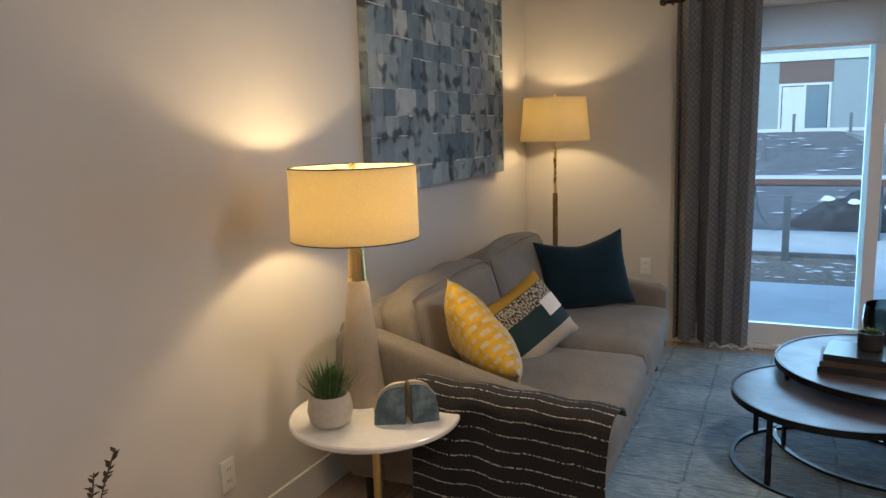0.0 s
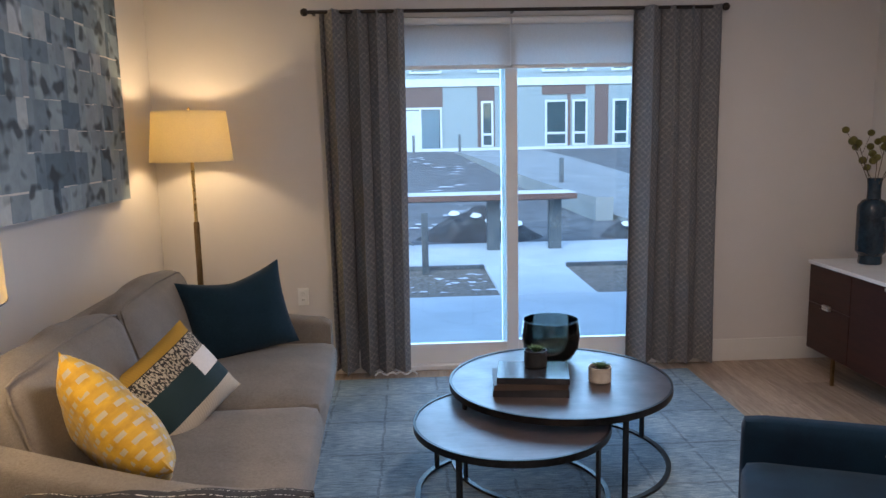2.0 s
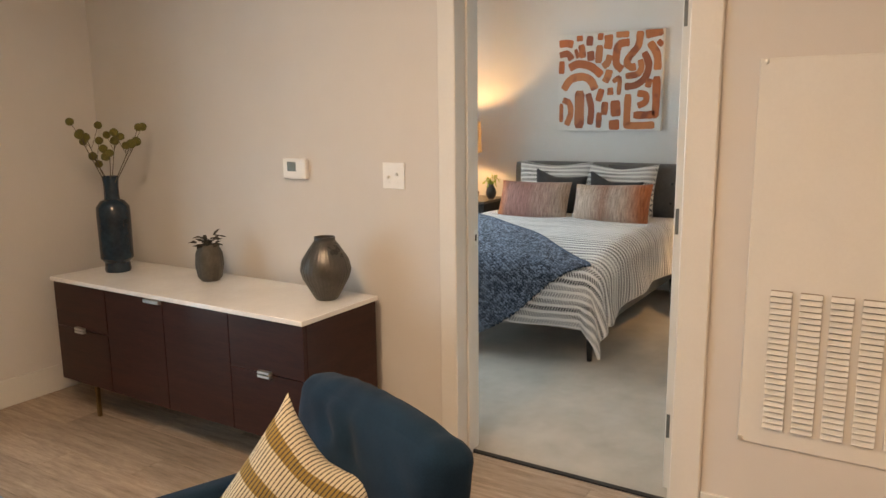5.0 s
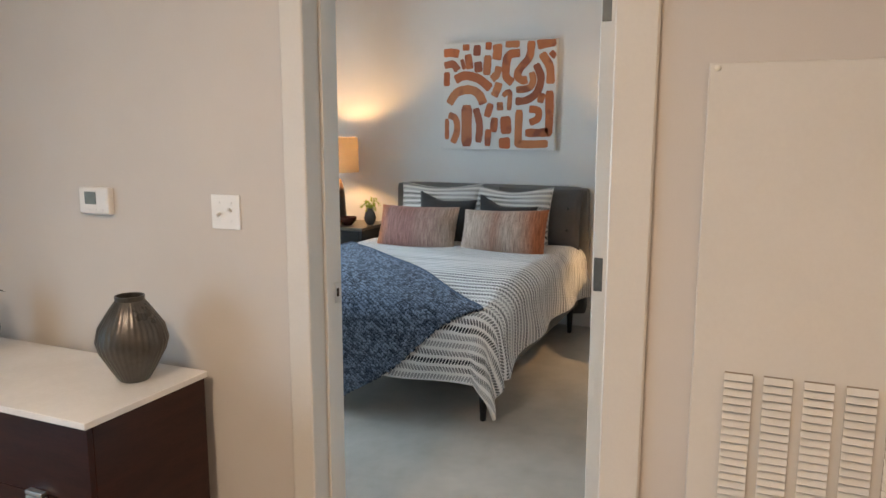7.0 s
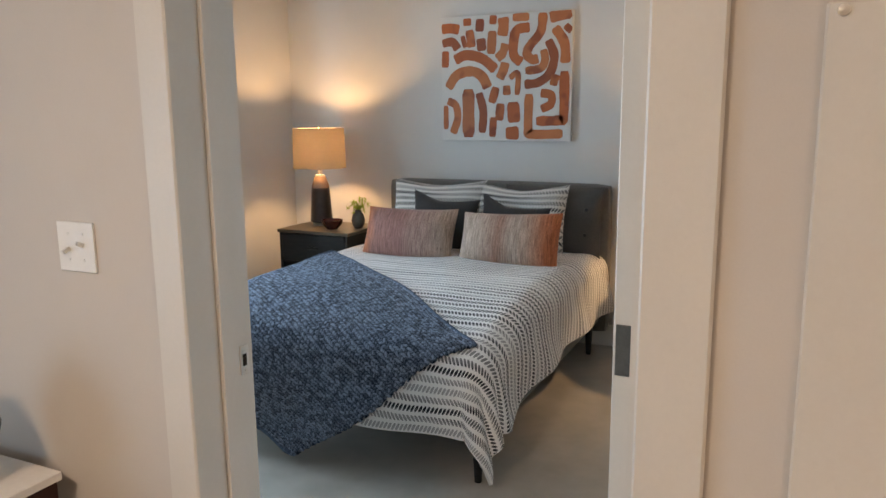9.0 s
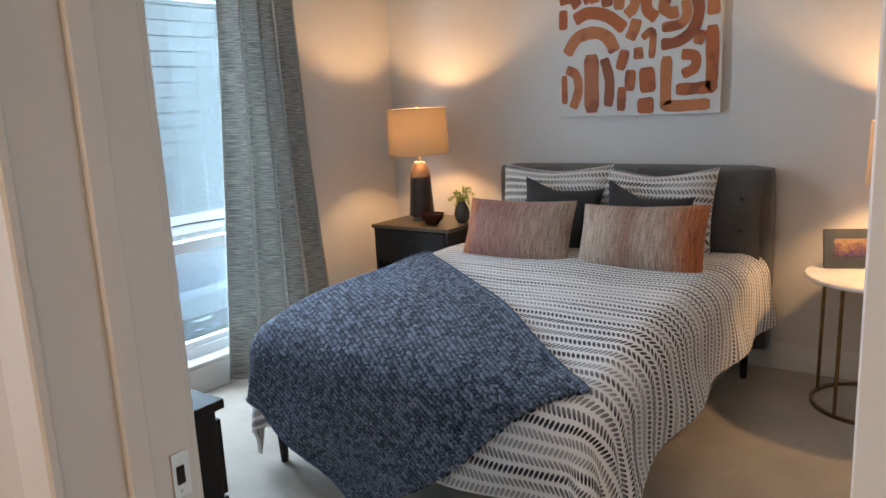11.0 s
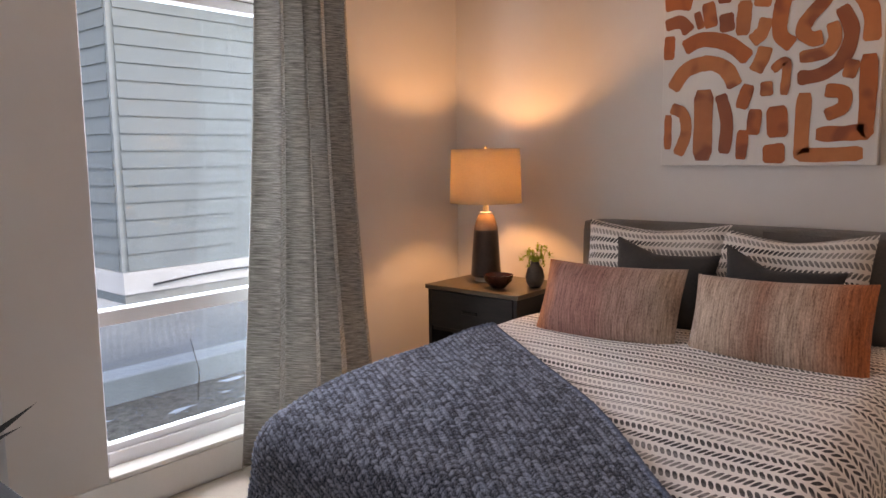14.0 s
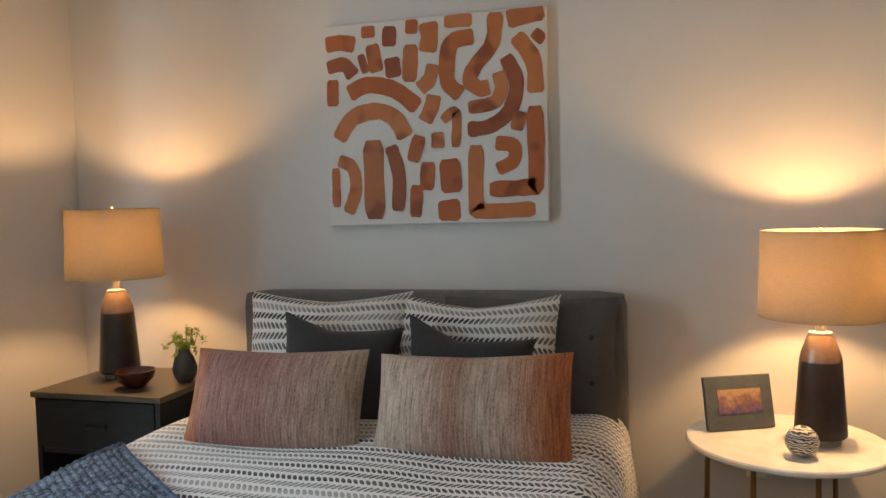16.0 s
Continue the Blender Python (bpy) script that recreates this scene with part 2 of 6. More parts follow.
def lamp_shade(name, colour, through_colour):
    m, t, p = nodes(name)
    v = coords(t)
    f = math_node(t, "ADD", noise_tex(t, coords(t, scale=(1, 1, 8)), 60, 2), noise_tex(t, coords(t, scale=(8, 8, 1)), 60, 2))
    c = ramp(t, math_node(t, "MULTIPLY", f, 0.5), [(0.35, tuple(x * 0.8 for x in colour)), (0.65, colour)])
    d, tr = N(t, "BsdfDiffuse"), N(t, "BsdfTranslucent", Color=(*through_colour, 1))
    t.links.new(c, d.inputs[0])
    mx = N(t, "MixShader", Fac=0.38)
    t.links.new(d.outputs[0], mx.inputs[1])
    t.links.new(tr.outputs[0], mx.inputs[2])
    t.links.new(mx.outputs[0], t.nodes["Material Output"].inputs[0])
    return m


M["shade_white"] = lamp_shade("cream_linen_shade", (0.72, 0.66, 0.53), (0.74, 0.64, 0.38))
M["shade_linen"] = lamp_shade("oatmeal_linen_shade", (0.46, 0.39, 0.30), (0.44, 0.365, 0.275))
M["blind"] = lamp_shade("roller_blind_cloth", (0.72, 0.72, 0.70), (0.75, 0.77, 0.79))


def glass(name, colour=(1, 1, 1), gloss=1.0, tint=1.0):
    m, t, p = nodes(name)
    tr, gl = N(t, "BsdfTransparent", Color=(*(c * tint for c in colour), 1)), N(t, "BsdfGlossy", Roughness=0.02)
    fr = N(t, "Fresnel", IOR=1.5)
    mx = N(t, "MixShader")
    t.links.new(math_node(t, "MULTIPLY", fr.outputs[0], gloss), mx.inputs[0])
    t.links.new(tr.outputs[0], mx.inputs[1])
    t.links.new(gl.outputs[0], mx.inputs[2])
    t.links.new(mx.outputs[0], t.nodes["Material Output"].inputs[0])
    return m


M["diffuser"], dt, dp = nodes("opal_diffuser")
dp.inputs["Emission Color"].default_value, dp.inputs["Emission Strength"].default_value = (1.0, 0.85, 0.7, 1), 4.0
M["pane"] = glass("clear_pane", (0.83, 0.965, 1.0))
M["smoke"] = glass("smoked_green_glass", (0.50, 0.54, 0.51), 1.0)


def wood_floor():
    m, t, p = nodes("oak_plank")
    info = t.nodes.new("ShaderNodeObjectInfo")
    base = coords(t)
    off = t.nodes.new("ShaderNodeVectorMath")
    off.operation = "ADD"
    t.links.new(base, off.inputs[0])
    sc = t.nodes.new("ShaderNodeVectorMath")
    sc.operation = "SCALE"
    sc.inputs[0].default_value = (37, 53, 11)
    t.links.new(info.outputs["Random"], sc.inputs["Scale"])
    t.links.new(sc.outputs[0], off.inputs[1])
    mp = N(t, "Mapping", Scale=(14, 1.2, 1))
    t.links.new(off.outputs[0], mp.inputs[0])
    g = noise_tex(t, mp.outputs[0], 3.0, 6, 0.65)
    fine = noise_tex(t, mp.outputs[0], 18.0, 3, 0.6)
    grain = ramp(t, math_node(t, "ADD", math_node(t, "MULTIPLY", g, 0.7), math_node(t, "MULTIPLY", fine, 0.3)),
                 [(0.32, (0.21, 0.15, 0.108)), (0.52, (0.385, 0.295, 0.225)), (0.7, (0.53, 0.425, 0.335))])
    tone = ramp(t, info.outputs["Random"], [(0.0, (0.78, 0.76, 0.74)), (1.0, (1.12, 1.1, 1.08))])
    t.links.new(mix_colour(t, 1.0, grain, tone, "MULTIPLY"), p.inputs["Base Color"])
    p.inputs["Roughness"].default_value = 0.42
    bump(t, p, g, 0.08, 0.002)
    return m


M["plank"] = wood_floor()


def rug_material():
    """Blue-grey hand-tufted rug with a faint broken window-pane check."""
    m, t, p = nodes("blue_checked_rug")
    v = coords(t)
    sep = t.nodes.new("ShaderNodeSeparateXYZ")
    t.links.new(v, sep.inputs[0])
    wob = noise_tex(t, v, 9, 3)
    lines = None
    for axis, pitch in ((0, 0.30), (1, 0.42)):
        c = math_node(t, "ADD", sep.outputs[axis], math_node(t, "MULTIPLY", wob, 0.03))
        fr = math_node(t, "FRACT", math_node(t, "DIVIDE", c, pitch))
        d = math_node(t, "ABSOLUTE", math_node(t, "SUBTRACT", fr, 0.5))
        on = math_node(t, "LESS_THAN", d, 0.022)
        lines = on if lines is None else math_node(t, "MAXIMUM", lines, on)
    broken = math_node(t, "GREATER_THAN", noise_tex(t, v, 11, 3), 0.42)
    lines = math_node(t, "MULTIPLY", lines, broken)
    streak = noise_tex(t, coords(t, scale=(2, 14, 1)), 7, 5)
    fine = noise_tex(t, v, 180, 3)
    worn = noise_tex(t, v, 2.2, 5)
    f = math_node(t, "ADD", math_node(t, "MULTIPLY", streak, 0.45), math_node(t, "ADD", math_node(t, "MULTIPLY", fine, 0.25), math_node(t, "MULTIPLY", worn, 0.3)))
    c = ramp(t, f, [(0.36, (0.05, 0.095, 0.14)), (0.5, (0.18, 0.275, 0.35)), (0.66, (0.45, 0.56, 0.63))])
    t.links.new(mix_colour(t, math_node(t, "MULTIPLY", lines, 0.4), c, (0.03, 0.05, 0.075)), p.inputs["Base Color"])
    p.inputs["Roughness"].default_value = 0.97
    p.inputs["Sheen Weight"].default_value = 0.08
    bump(t, p, fine, 0.8, 0.006)
    return m


M["rug"] = rug_material()


def uv_split(t):
    c = t.nodes.new("ShaderNodeTexCoord")
    s = t.nodes.new("ShaderNodeSeparateXYZ")
    t.links.new(c.outputs["UV"], s.inputs[0])
    return c.outputs["UV"], s.outputs[0], s.outputs[1]


def chevron_cloth(name, row=0.044, tick=0.0175, light=(0.82, 0.80, 0.78), dark=(0.022, 0.021, 0.025), faint=0.55):
    """White cotton with rows of short slanted dark ticks that turn from row to row."""
    m, t, p = nodes(name)
    uv, u, v = uv_split(t)
    wob = math_node(t, "MULTIPLY", math_node(t, "SUBTRACT", noise_tex(t, uv, 5, 2), 0.5), 0.02)
    r = math_node(t, "DIVIDE", math_node(t, "ADD", v, wob), row)
    saw = math_node(t, "PINGPONG", r, 1.0)
    ph = math_node(t, "DIVIDE", math_node(t, "ADD", u, math_node(t, "MULTIPLY", saw, tick * 1.25)), tick)
    fr = math_node(t, "ABSOLUTE", math_node(t, "SUBTRACT", math_node(t, "FRACT", ph), 0.5))
    within = math_node(t, "ABSOLUTE", math_node(t, "SUBTRACT", math_node(t, "FRACT", r), 0.5))
    taper = math_node(t, "SUBTRACT", 0.37, math_node(t, "MULTIPLY", math_node(t, "POWER", within, 2.0), 1.6))
    ink = math_node(t, "MULTIPLY", math_node(t, "LESS_THAN", fr, taper), math_node(t, "LESS_THAN", within, 0.33))
    band = ramp(t, noise_tex(t, coords(t, "UV", scale=(0.5, 6, 1)), 1.6, 2), [(0.43, (faint, faint, faint)), (0.56, (1, 1, 1))])
    c = mix_colour(t, math_node(t, "MULTIPLY", ink, band), light, dark)
    t.links.new(c, p.inputs["Base Color"])
    p.inputs["Roughness"].default_value = 0.9
    p.inputs["Sheen Weight"].default_value = 0.2
    folds = noise_tex(t, uv, 7, 4)
    weavef = noise_tex(t, uv, 420, 2)
    bump(t, p, math_node(t, "ADD", math_node(t, "MULTIPLY", folds, 1.0), math_node(t, "MULTIPLY", weavef, 0.05)), 0.35, 0.03)
    return m


M["duvet"] = chevron_cloth("chevron_printed_cotton")
M["sham"] = chevron_cloth("chevron_printed_sham", 0.042, 0.020, (0.66, 0.63, 0.59), (0.035, 0.034, 0.036), 0.6)


ROW, STITCH = 0.019, 0.0155


def knit(name, a, b):
    """Chunky marled knit in rows of V stitches."""
    m, t, p = nodes(name)
    uv, u, v = uv_split(t)
    rows = math_node(t, "DIVIDE", v, ROW)
    lean = math_node(t, "MULTIPLY", math_node(t, "PINGPONG", rows, 1.0), 0.8)
    cols = math_node(t, "ADD", math_node(t, "DIVIDE", u, STITCH), lean)
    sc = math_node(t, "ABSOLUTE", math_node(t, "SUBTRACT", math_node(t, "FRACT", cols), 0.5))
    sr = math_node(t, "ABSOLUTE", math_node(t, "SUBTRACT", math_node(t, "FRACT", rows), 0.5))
    gap_shade = math_node(t, "ADD", math_node(t, "POWER", math_node(t, "MULTIPLY", sc, 2.0), 2.0), math_node(t, "POWER", math_node(t, "MULTIPLY", sr, 2.0), 2.0))
    marl = noise_tex(t, coords(t, "UV", scale=(1, 1.4, 1)), 170, 4, 0.8)
    cell = t.nodes.new("ShaderNodeCombineXYZ")
    t.links.new(math_node(t, "FLOOR", cols), cell.inputs[0])
    t.links.new(math_node(t, "FLOOR", rows), cell.inputs[1])
    yarn = t.nodes.new("ShaderNodeTexWhiteNoise")
    t.links.new(cell.outputs[0], yarn.inputs["Vector"])
    tone = math_node(t, "ADD", marl, math_node(t, "MULTIPLY", yarn.outputs["Value"], 0.2))
    # colour darkens towards stitch edges, painting the shade between the loops
    f = math_node(t, "SUBTRACT", tone, math_node(t, "MULTIPLY", gap_shade, 0.12))
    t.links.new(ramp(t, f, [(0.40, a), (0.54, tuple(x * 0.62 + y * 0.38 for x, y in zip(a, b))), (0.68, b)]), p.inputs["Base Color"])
    p.inputs["Roughness"].default_value = 0.97
    p.inputs["Sheen Weight"].default_value = 0.1
    bump(t, p, marl, 0.8, 0.006)
    return m


M["knit_edge"] = mottled("dark_blue_yarn", (0.02, 0.035, 0.06), (0.14, 0.19, 0.27), 60, 0.95, 200, 0.6)
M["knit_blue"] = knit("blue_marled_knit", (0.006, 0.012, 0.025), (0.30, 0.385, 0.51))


def striped_throw():
    m, t, p = nodes("black_throw_white_stripes")
    uv, u, v = uv_split(t)
    wob = math_node(t, "MULTIPLY", noise_tex(t, uv, 40, 2), 0.012)
    fr = math_node(t, "ABSOLUTE", math_node(t, "SUBTRACT", math_node(t, "FRACT", math_node(t, "DIVIDE", math_node(t, "ADD", v, wob), 0.055)), 0.5))
    line = math_node(t, "MULTIPLY", math_node(t, "LESS_THAN", fr, 0.045), math_node(t, "GREATER_THAN", noise_tex(t, coords(t, "UV", scale=(1, 0.3, 1)), 170, 2), 0.49))
    base = ramp(t, noise_tex(t, uv, 160, 3), [(0.35, (0.010, 0.009, 0.010)), (0.65, (0.028, 0.026, 0.027))])
    t.links.new(mix_colour(t, line, base, (0.55, 0.52, 0.48)), p.inputs["Base Color"])
    p.inputs["Roughness"].default_value = 0.97
    bump(t, p, math_node(t, "ADD", noise_tex(t, uv, 160, 3), line), 0.6, 0.004)
    return m


M["throw_black"] = striped_throw()


def streaked(name, stops, su=90, sv=3, rough=0.95, broad=0.4):
    """Cloth with threads that run along v."""
    m, t, p = nodes(name)
    f = noise_tex(t, coords(t, "UV", scale=(su, sv, 1)), 1.0, 4, 0.7)
    big = noise_tex(t, coords(t, "UV", scale=(3.2, 0.3, 1)), 1.0, 2)
    g = math_node(t, "ADD", math_node(t, "MULTIPLY", f, 1.0 - broad), math_node(t, "MULTIPLY", big, broad))
    t.links.new(ramp(t, g, stops), p.inputs["Base Color"])
    p.inputs["Roughness"].default_value = rough
    p.inputs["Sheen Weight"].default_value = 0.1
    bump(t, p, f, 0.6, 0.005)
    return m




def ombre(name, tones, width):
    """Woven wool whose tone changes across u, with pale and dark warp threads along v."""
    m, t, p = nodes(name)
    uv, u, v = uv_split(t)
    wob = noise_tex(t, coords(t, "UV", scale=(5, 1.2, 1)), 1.0, 3)
    across = math_node(t, "ADD", math_node(t, "DIVIDE", u, width), math_node(t, "MULTIPLY", math_node(t, "SUBTRACT", wob, 0.5), 0.5))
    base = ramp(t, across, tones)
    thread = noise_tex(t, coords(t, "UV", scale=(150, 9, 1)), 1.0, 4, 0.7)
    slub = noise_tex(t, coords(t, "UV", scale=(160, 90, 1)), 1.0, 3, 0.7)
    f = math_node(t, "ADD", math_node(t, "MULTIPLY", thread, 0.65), math_node(t, "MULTIPLY", slub, 0.35))
    shade = ramp(t, f, [(0.36, (0.42, 0.36, 0.34)), (0.5, (1.0, 1.0, 1.0)), (0.64, (1.55, 1.6, 1.6))])
    t.links.new(mix_colour(t, 1.0, base, shade, "MULTIPLY"), p.inputs["Base Color"])
    p.inputs["Roughness"].default_value = 0.95
    p.inputs["Sheen Weight"].default_value = 0.1
    bump(t, p, f, 0.7, 0.006)
    return m


MAUVE, TAN, RUST = (0.30, 0.135, 0.11), (0.42, 0.295, 0.23), (0.42, 0.125, 0.05)
M["pink_mauve"] = ombre("mauve_to_tan_woven_wool", [(0.0, RUST), (0.12, MAUVE), (0.5, MAUVE), (0.95, TAN)], 0.58)
M["pink_rust"] = ombre("tan_to_rust_woven_wool", [(0.0, TAN), (0.2, TAN), (0.45, (0.31, 0.15, 0.105)), (0.6, TAN), (0.88, RUST), (1.0, RUST)], 0.64)
M["bed_curtain"] = streaked("grey_slub_curtain", [(0.32, (0.10, 0.098, 0.09)), (0.5, (0.36, 0.35, 0.325)), (0.68, (0.70, 0.68, 0.63))], 16, 190, 0.95, 0.12)


def thin(m, share):
    """Lets a share of the light behind a cloth through."""
    t = m.node_tree
    p, out = t.nodes["Principled BSDF"], t.nodes["Material Output"]
    tr = N(t, "BsdfTranslucent")
    t.links.new(p.inputs["Base Color"].links[0].from_socket, tr.inputs[0])
    mx = N(t, "MixShader", Fac=share)
    t.links.new(p.outputs[0], mx.inputs[1])
    t.links.new(tr.outputs[0], mx.inputs[2])
    t.links.new(mx.outputs[0], out.inputs[0])


thin(M["bed_curtain"], 0.4)


def trellis_curtain():
    m, t, p = nodes("grey_trellis_curtain")
    uv, u, v = uv_split(t)
    wave = [math_node(t, "COSINE", math_node(t, "MULTIPLY", a, 2 * math.pi / pitch)) for a, pitch in ((u, 0.034), (v, 0.040))]
    line = math_node(t, "LESS_THAN", math_node(t, "ABSOLUTE", math_node(t, "ADD", *wave)), 0.52)
    fine = noise_tex(t, uv, 200, 2)
    a = ramp(t, fine, [(0.3, (0.15, 0.15, 0.16)), (0.7, (0.27, 0.27, 0.285))])
    t.links.new(mix_colour(t, math_node(t, "MULTIPLY", math_node(t, "MULTIPLY", line, ramp(t, noise_tex(t, uv, 38, 3), [(0.38, (0.1, 0.1, 0.1)), (0.62, (0.85, 0.85, 0.85))])), 0.75), a, (0.46, 0.43, 0.39)), p.inputs["Base Color"])
    p.inputs["Roughness"].default_value = 0.9
    bump(t, p, fine, 0.3, 0.002)
    return m


M["curtain"] = trellis_curtain()
thin(M["curtain"], 0.25)


def yellow_cloth():
    m, t, p = nodes("yellow_brocade")
    uv, u, v = uv_split(t)
    ph = math_node(t, "ADD", math_node(t, "DIVIDE", u, 0.035), math_node(t, "MULTIPLY", math_node(t, "FLOOR", math_node(t, "DIVIDE", v, 0.04)), 0.5))
    a = math_node(t, "ABSOLUTE", math_node(t, "SUBTRACT", math_node(t, "FRACT", ph), 0.5))
    b = math_node(t, "ABSOLUTE", math_node(t, "SUBTRACT", math_node(t, "FRACT", math_node(t, "DIVIDE", v, 0.04)), 0.5))
    spot = math_node(t, "MULTIPLY", math_node(t, "LESS_THAN", a, 0.3), math_node(t, "LESS_THAN", b, 0.2))
    base = ramp(t, noise_tex(t, uv, 22, 3), [(0.35, (0.40, 0.225, 0.006)), (0.65, (0.60, 0.37, 0.018))])
    part_on = math_node(t, "GREATER_THAN", noise_tex(t, uv, 16, 2), 0.40)
    t.links.new(mix_colour(t, math_node(t, "MULTIPLY", spot, part_on), base, (0.42, 0.38, 0.30)), p.inputs["Base Color"])
    p.inputs["Roughness"].default_value = 0.6
    p.inputs["Sheen Weight"].default_value = 0.12
    bump(t, p, math_node(t, "ADD", spot, noise_tex(t, uv, 120, 2)), 0.4, 0.004)
    return m


M["yellow"] = yellow_cloth()


def banded_cloth(name, bands, row=0.0, flecks=None):
    """Bands of colour across v, v from 0 to 1 in metres of cloth."""
    m, t, p = nodes(name)
    uv, u, v = uv_split(t)
    r = t.nodes.new("ShaderNodeValToRGB")
    r.color_ramp.interpolation = "CONSTANT"
    e = r.color_ramp.elements
    e[1].position, e[0].position = bands[-1][0], bands[0][0]
    e[0].color, e[1].color = (*bands[0][1], 1), (*bands[-1][1], 1)
    for pos, c in bands[1:-1]:
        e.new(pos).color = (*c, 1)
    t.links.new(v, r.inputs[0])
    fine = noise_tex(t, uv, 260, 2)
    tick = math_node(t, "LESS_THAN", math_node(t, "FRACT", math_node(t, "DIVIDE", math_node(t, "ADD", u, math_node(t, "MULTIPLY", fine, 0.004)), 0.011)), 0.32)
    c = r.outputs[0]
    if row:
        c = mix_colour(t, math_node(t, "MULTIPLY", tick, row), c, (0.03, 0.028, 0.028))
    if flecks:
        zone = math_node(t, "MULTIPLY", math_node(t, "GREATER_THAN", v, flecks[0]), math_node(t, "LESS_THAN", v, flecks[1]))
        spots = math_node(t, "GREATER_THAN", noise_tex(t, coords(t, "UV", scale=(1, 0.45, 1)), 130, 1), 0.5)
        c = mix_colour(t, math_node(t, "MULTIPLY", zone, spots), c, (0.42, 0.38, 0.31))
    c = mix_colour(t, 0.5, c, ramp(t, fine, [(0.3, (0.7, 0.7, 0.7)), (0.7, (1.2, 1.2, 1.2))]), "MULTIPLY")
    t.links.new(c, p.inputs["Base Color"])
    p.inputs["Roughness"].default_value = 0.95
    bump(t, p, math_node(t, "ADD", fine, tick), 0.5, 0.004)
    return m


CREAM, OCHRE, BLK, TEAL = (0.42, 0.36, 0.26), (0.25, 0.165, 0.045), (0.03, 0.03, 0.032), (0.012, 0.036, 0.046)
M["striped_pillow"] = banded_cloth("ochre_cream_striped_cotton", [(0.0, (0.52, 0.46, 0.34)), (0.08, OCHRE), (0.12, (0.52, 0.46, 0.34)), (0.20, OCHRE), (0.24, (0.52, 0.46, 0.34)), (0.32, OCHRE), (0.36, (0.52, 0.46, 0.34))], 0.92)


def zebra_ball():
    m, t, p = nodes("black_white_wavy_glaze")
    w = N(t, "TexWave", Scale=38.0, Distortion=9.0, Detail=1.0)
    w.inputs["Detail Scale"].default_value = 1.2
    w.bands_direction = "Z"
    t.links.new(coords(t), w.inputs["Vector"])
    t.links.new(ramp(t, w.outputs["Fac"], [(0.45, (0.03, 0.03, 0.03)), (0.55, (0.6, 0.58, 0.54))]), p.inputs["Base Color"])
    p.inputs["Roughness"].default_value = 0.4
    return m


M["zebra"] = zebra_ball()


def agate():
    m, t, p = nodes("blue_agate")
    v = coords(t)
    d = noise_tex(t, v, 9, 4)
    c = ramp(t, d, [(0.3, (0.015, 0.04, 0.06)), (0.45, (0.06, 0.11, 0.14)), (0.56, (0.16, 0.22, 0.25)), (0.72, (0.36, 0.38, 0.37))])
    t.links.new(c, p.inputs["Base Color"])
    p.inputs["Roughness"].default_value = 0.3
    bump(t, p, noise_tex(t, v, 40, 3), 0.3, 0.004)
    return m


M["agate"] = agate()
M["agate_rind"] = mottled("pale_agate_rind", (0.36, 0.31, 0.24), (0.55, 0.49, 0.40), 25, 0.7, 120, 0.5)


def island(name, stops, wash=6.0, ink=(0.02, 0.028, 0.036), rough=0.8):
    """Watercolour pieces: a tone for each piece and an uneven wash."""
    m, t, p = nodes(name)
    g = t.nodes.new("ShaderNodeObjectInfo")
    v = coords(t)
    w = noise_tex(t, v, wash, 3)
    blot = ramp(t, noise_tex(t, v, wash * 0.9, 1), [(0.54, (0, 0, 0)), (0.66, (1, 1, 1))])
    c = ramp(t, g.outputs["Random"], stops)
    c = mix_colour(t, math_node(t, "MULTIPLY", w, 0.62), c, ink)
    c = mix_colour(t, math_node(t, "MULTIPLY", blot, 0.8), c, ink)
    t.links.new(c, p.inputs["Base Color"])
    p.inputs["Roughness"].default_value = rough
    bump(t, p, noise_tex(t, v, 200, 2), 0.15, 0.002)
    return m


M["collage"] = island("blue_grey_watercolour_paper", [(0.0, (0.13, 0.20, 0.26)), (0.3, (0.29, 0.38, 0.44)), (0.55, (0.44, 0.53, 0.57)), (0.8, (0.20, 0.27, 0.33)), (1.0, (0.72, 0.76, 0.76))], 11)
M["rust_paint"] = island("rust_orange_paint", [(0.0, (0.48, 0.105, 0.02)), (0.4, (0.56, 0.145, 0.035)), (0.75, (0.62, 0.21, 0.07)), (1.0, (0.26, 0.05, 0.015))], 9, (0.22, 0.042, 0.012), 0.6)


def coffee_top():
    m, t, p = nodes("brown_metal_tabletop")
    v = coords(t)
    f = math_node(t, "ADD", math_node(t, "MULTIPLY", noise_tex(t, v, 5, 6), 0.7), math_node(t, "MULTIPLY", noise_tex(t, coords(t, scale=(1, 7, 1)), 9, 3), 0.3))
    t.links.new(ramp(t, f, [(0.35, (0.055, 0.038, 0.034)), (0.65, (0.125, 0.092, 0.084))]), p.inputs["Base Color"])
    t.links.new(ramp(t, noise_tex(t, v, 7, 4), [(0.3, (0.30, 0.30, 0.30)), (0.7, (0.46, 0.46, 0.46))]), p.inputs["Roughness"])
    p.inputs["Metallic"].default_value = 0.45
    p.inputs["Coat Weight"].default_value, p.inputs["Coat Roughness"].default_value = 0.3, 0.35
    return m


M["coffee_top"] = coffee_top()


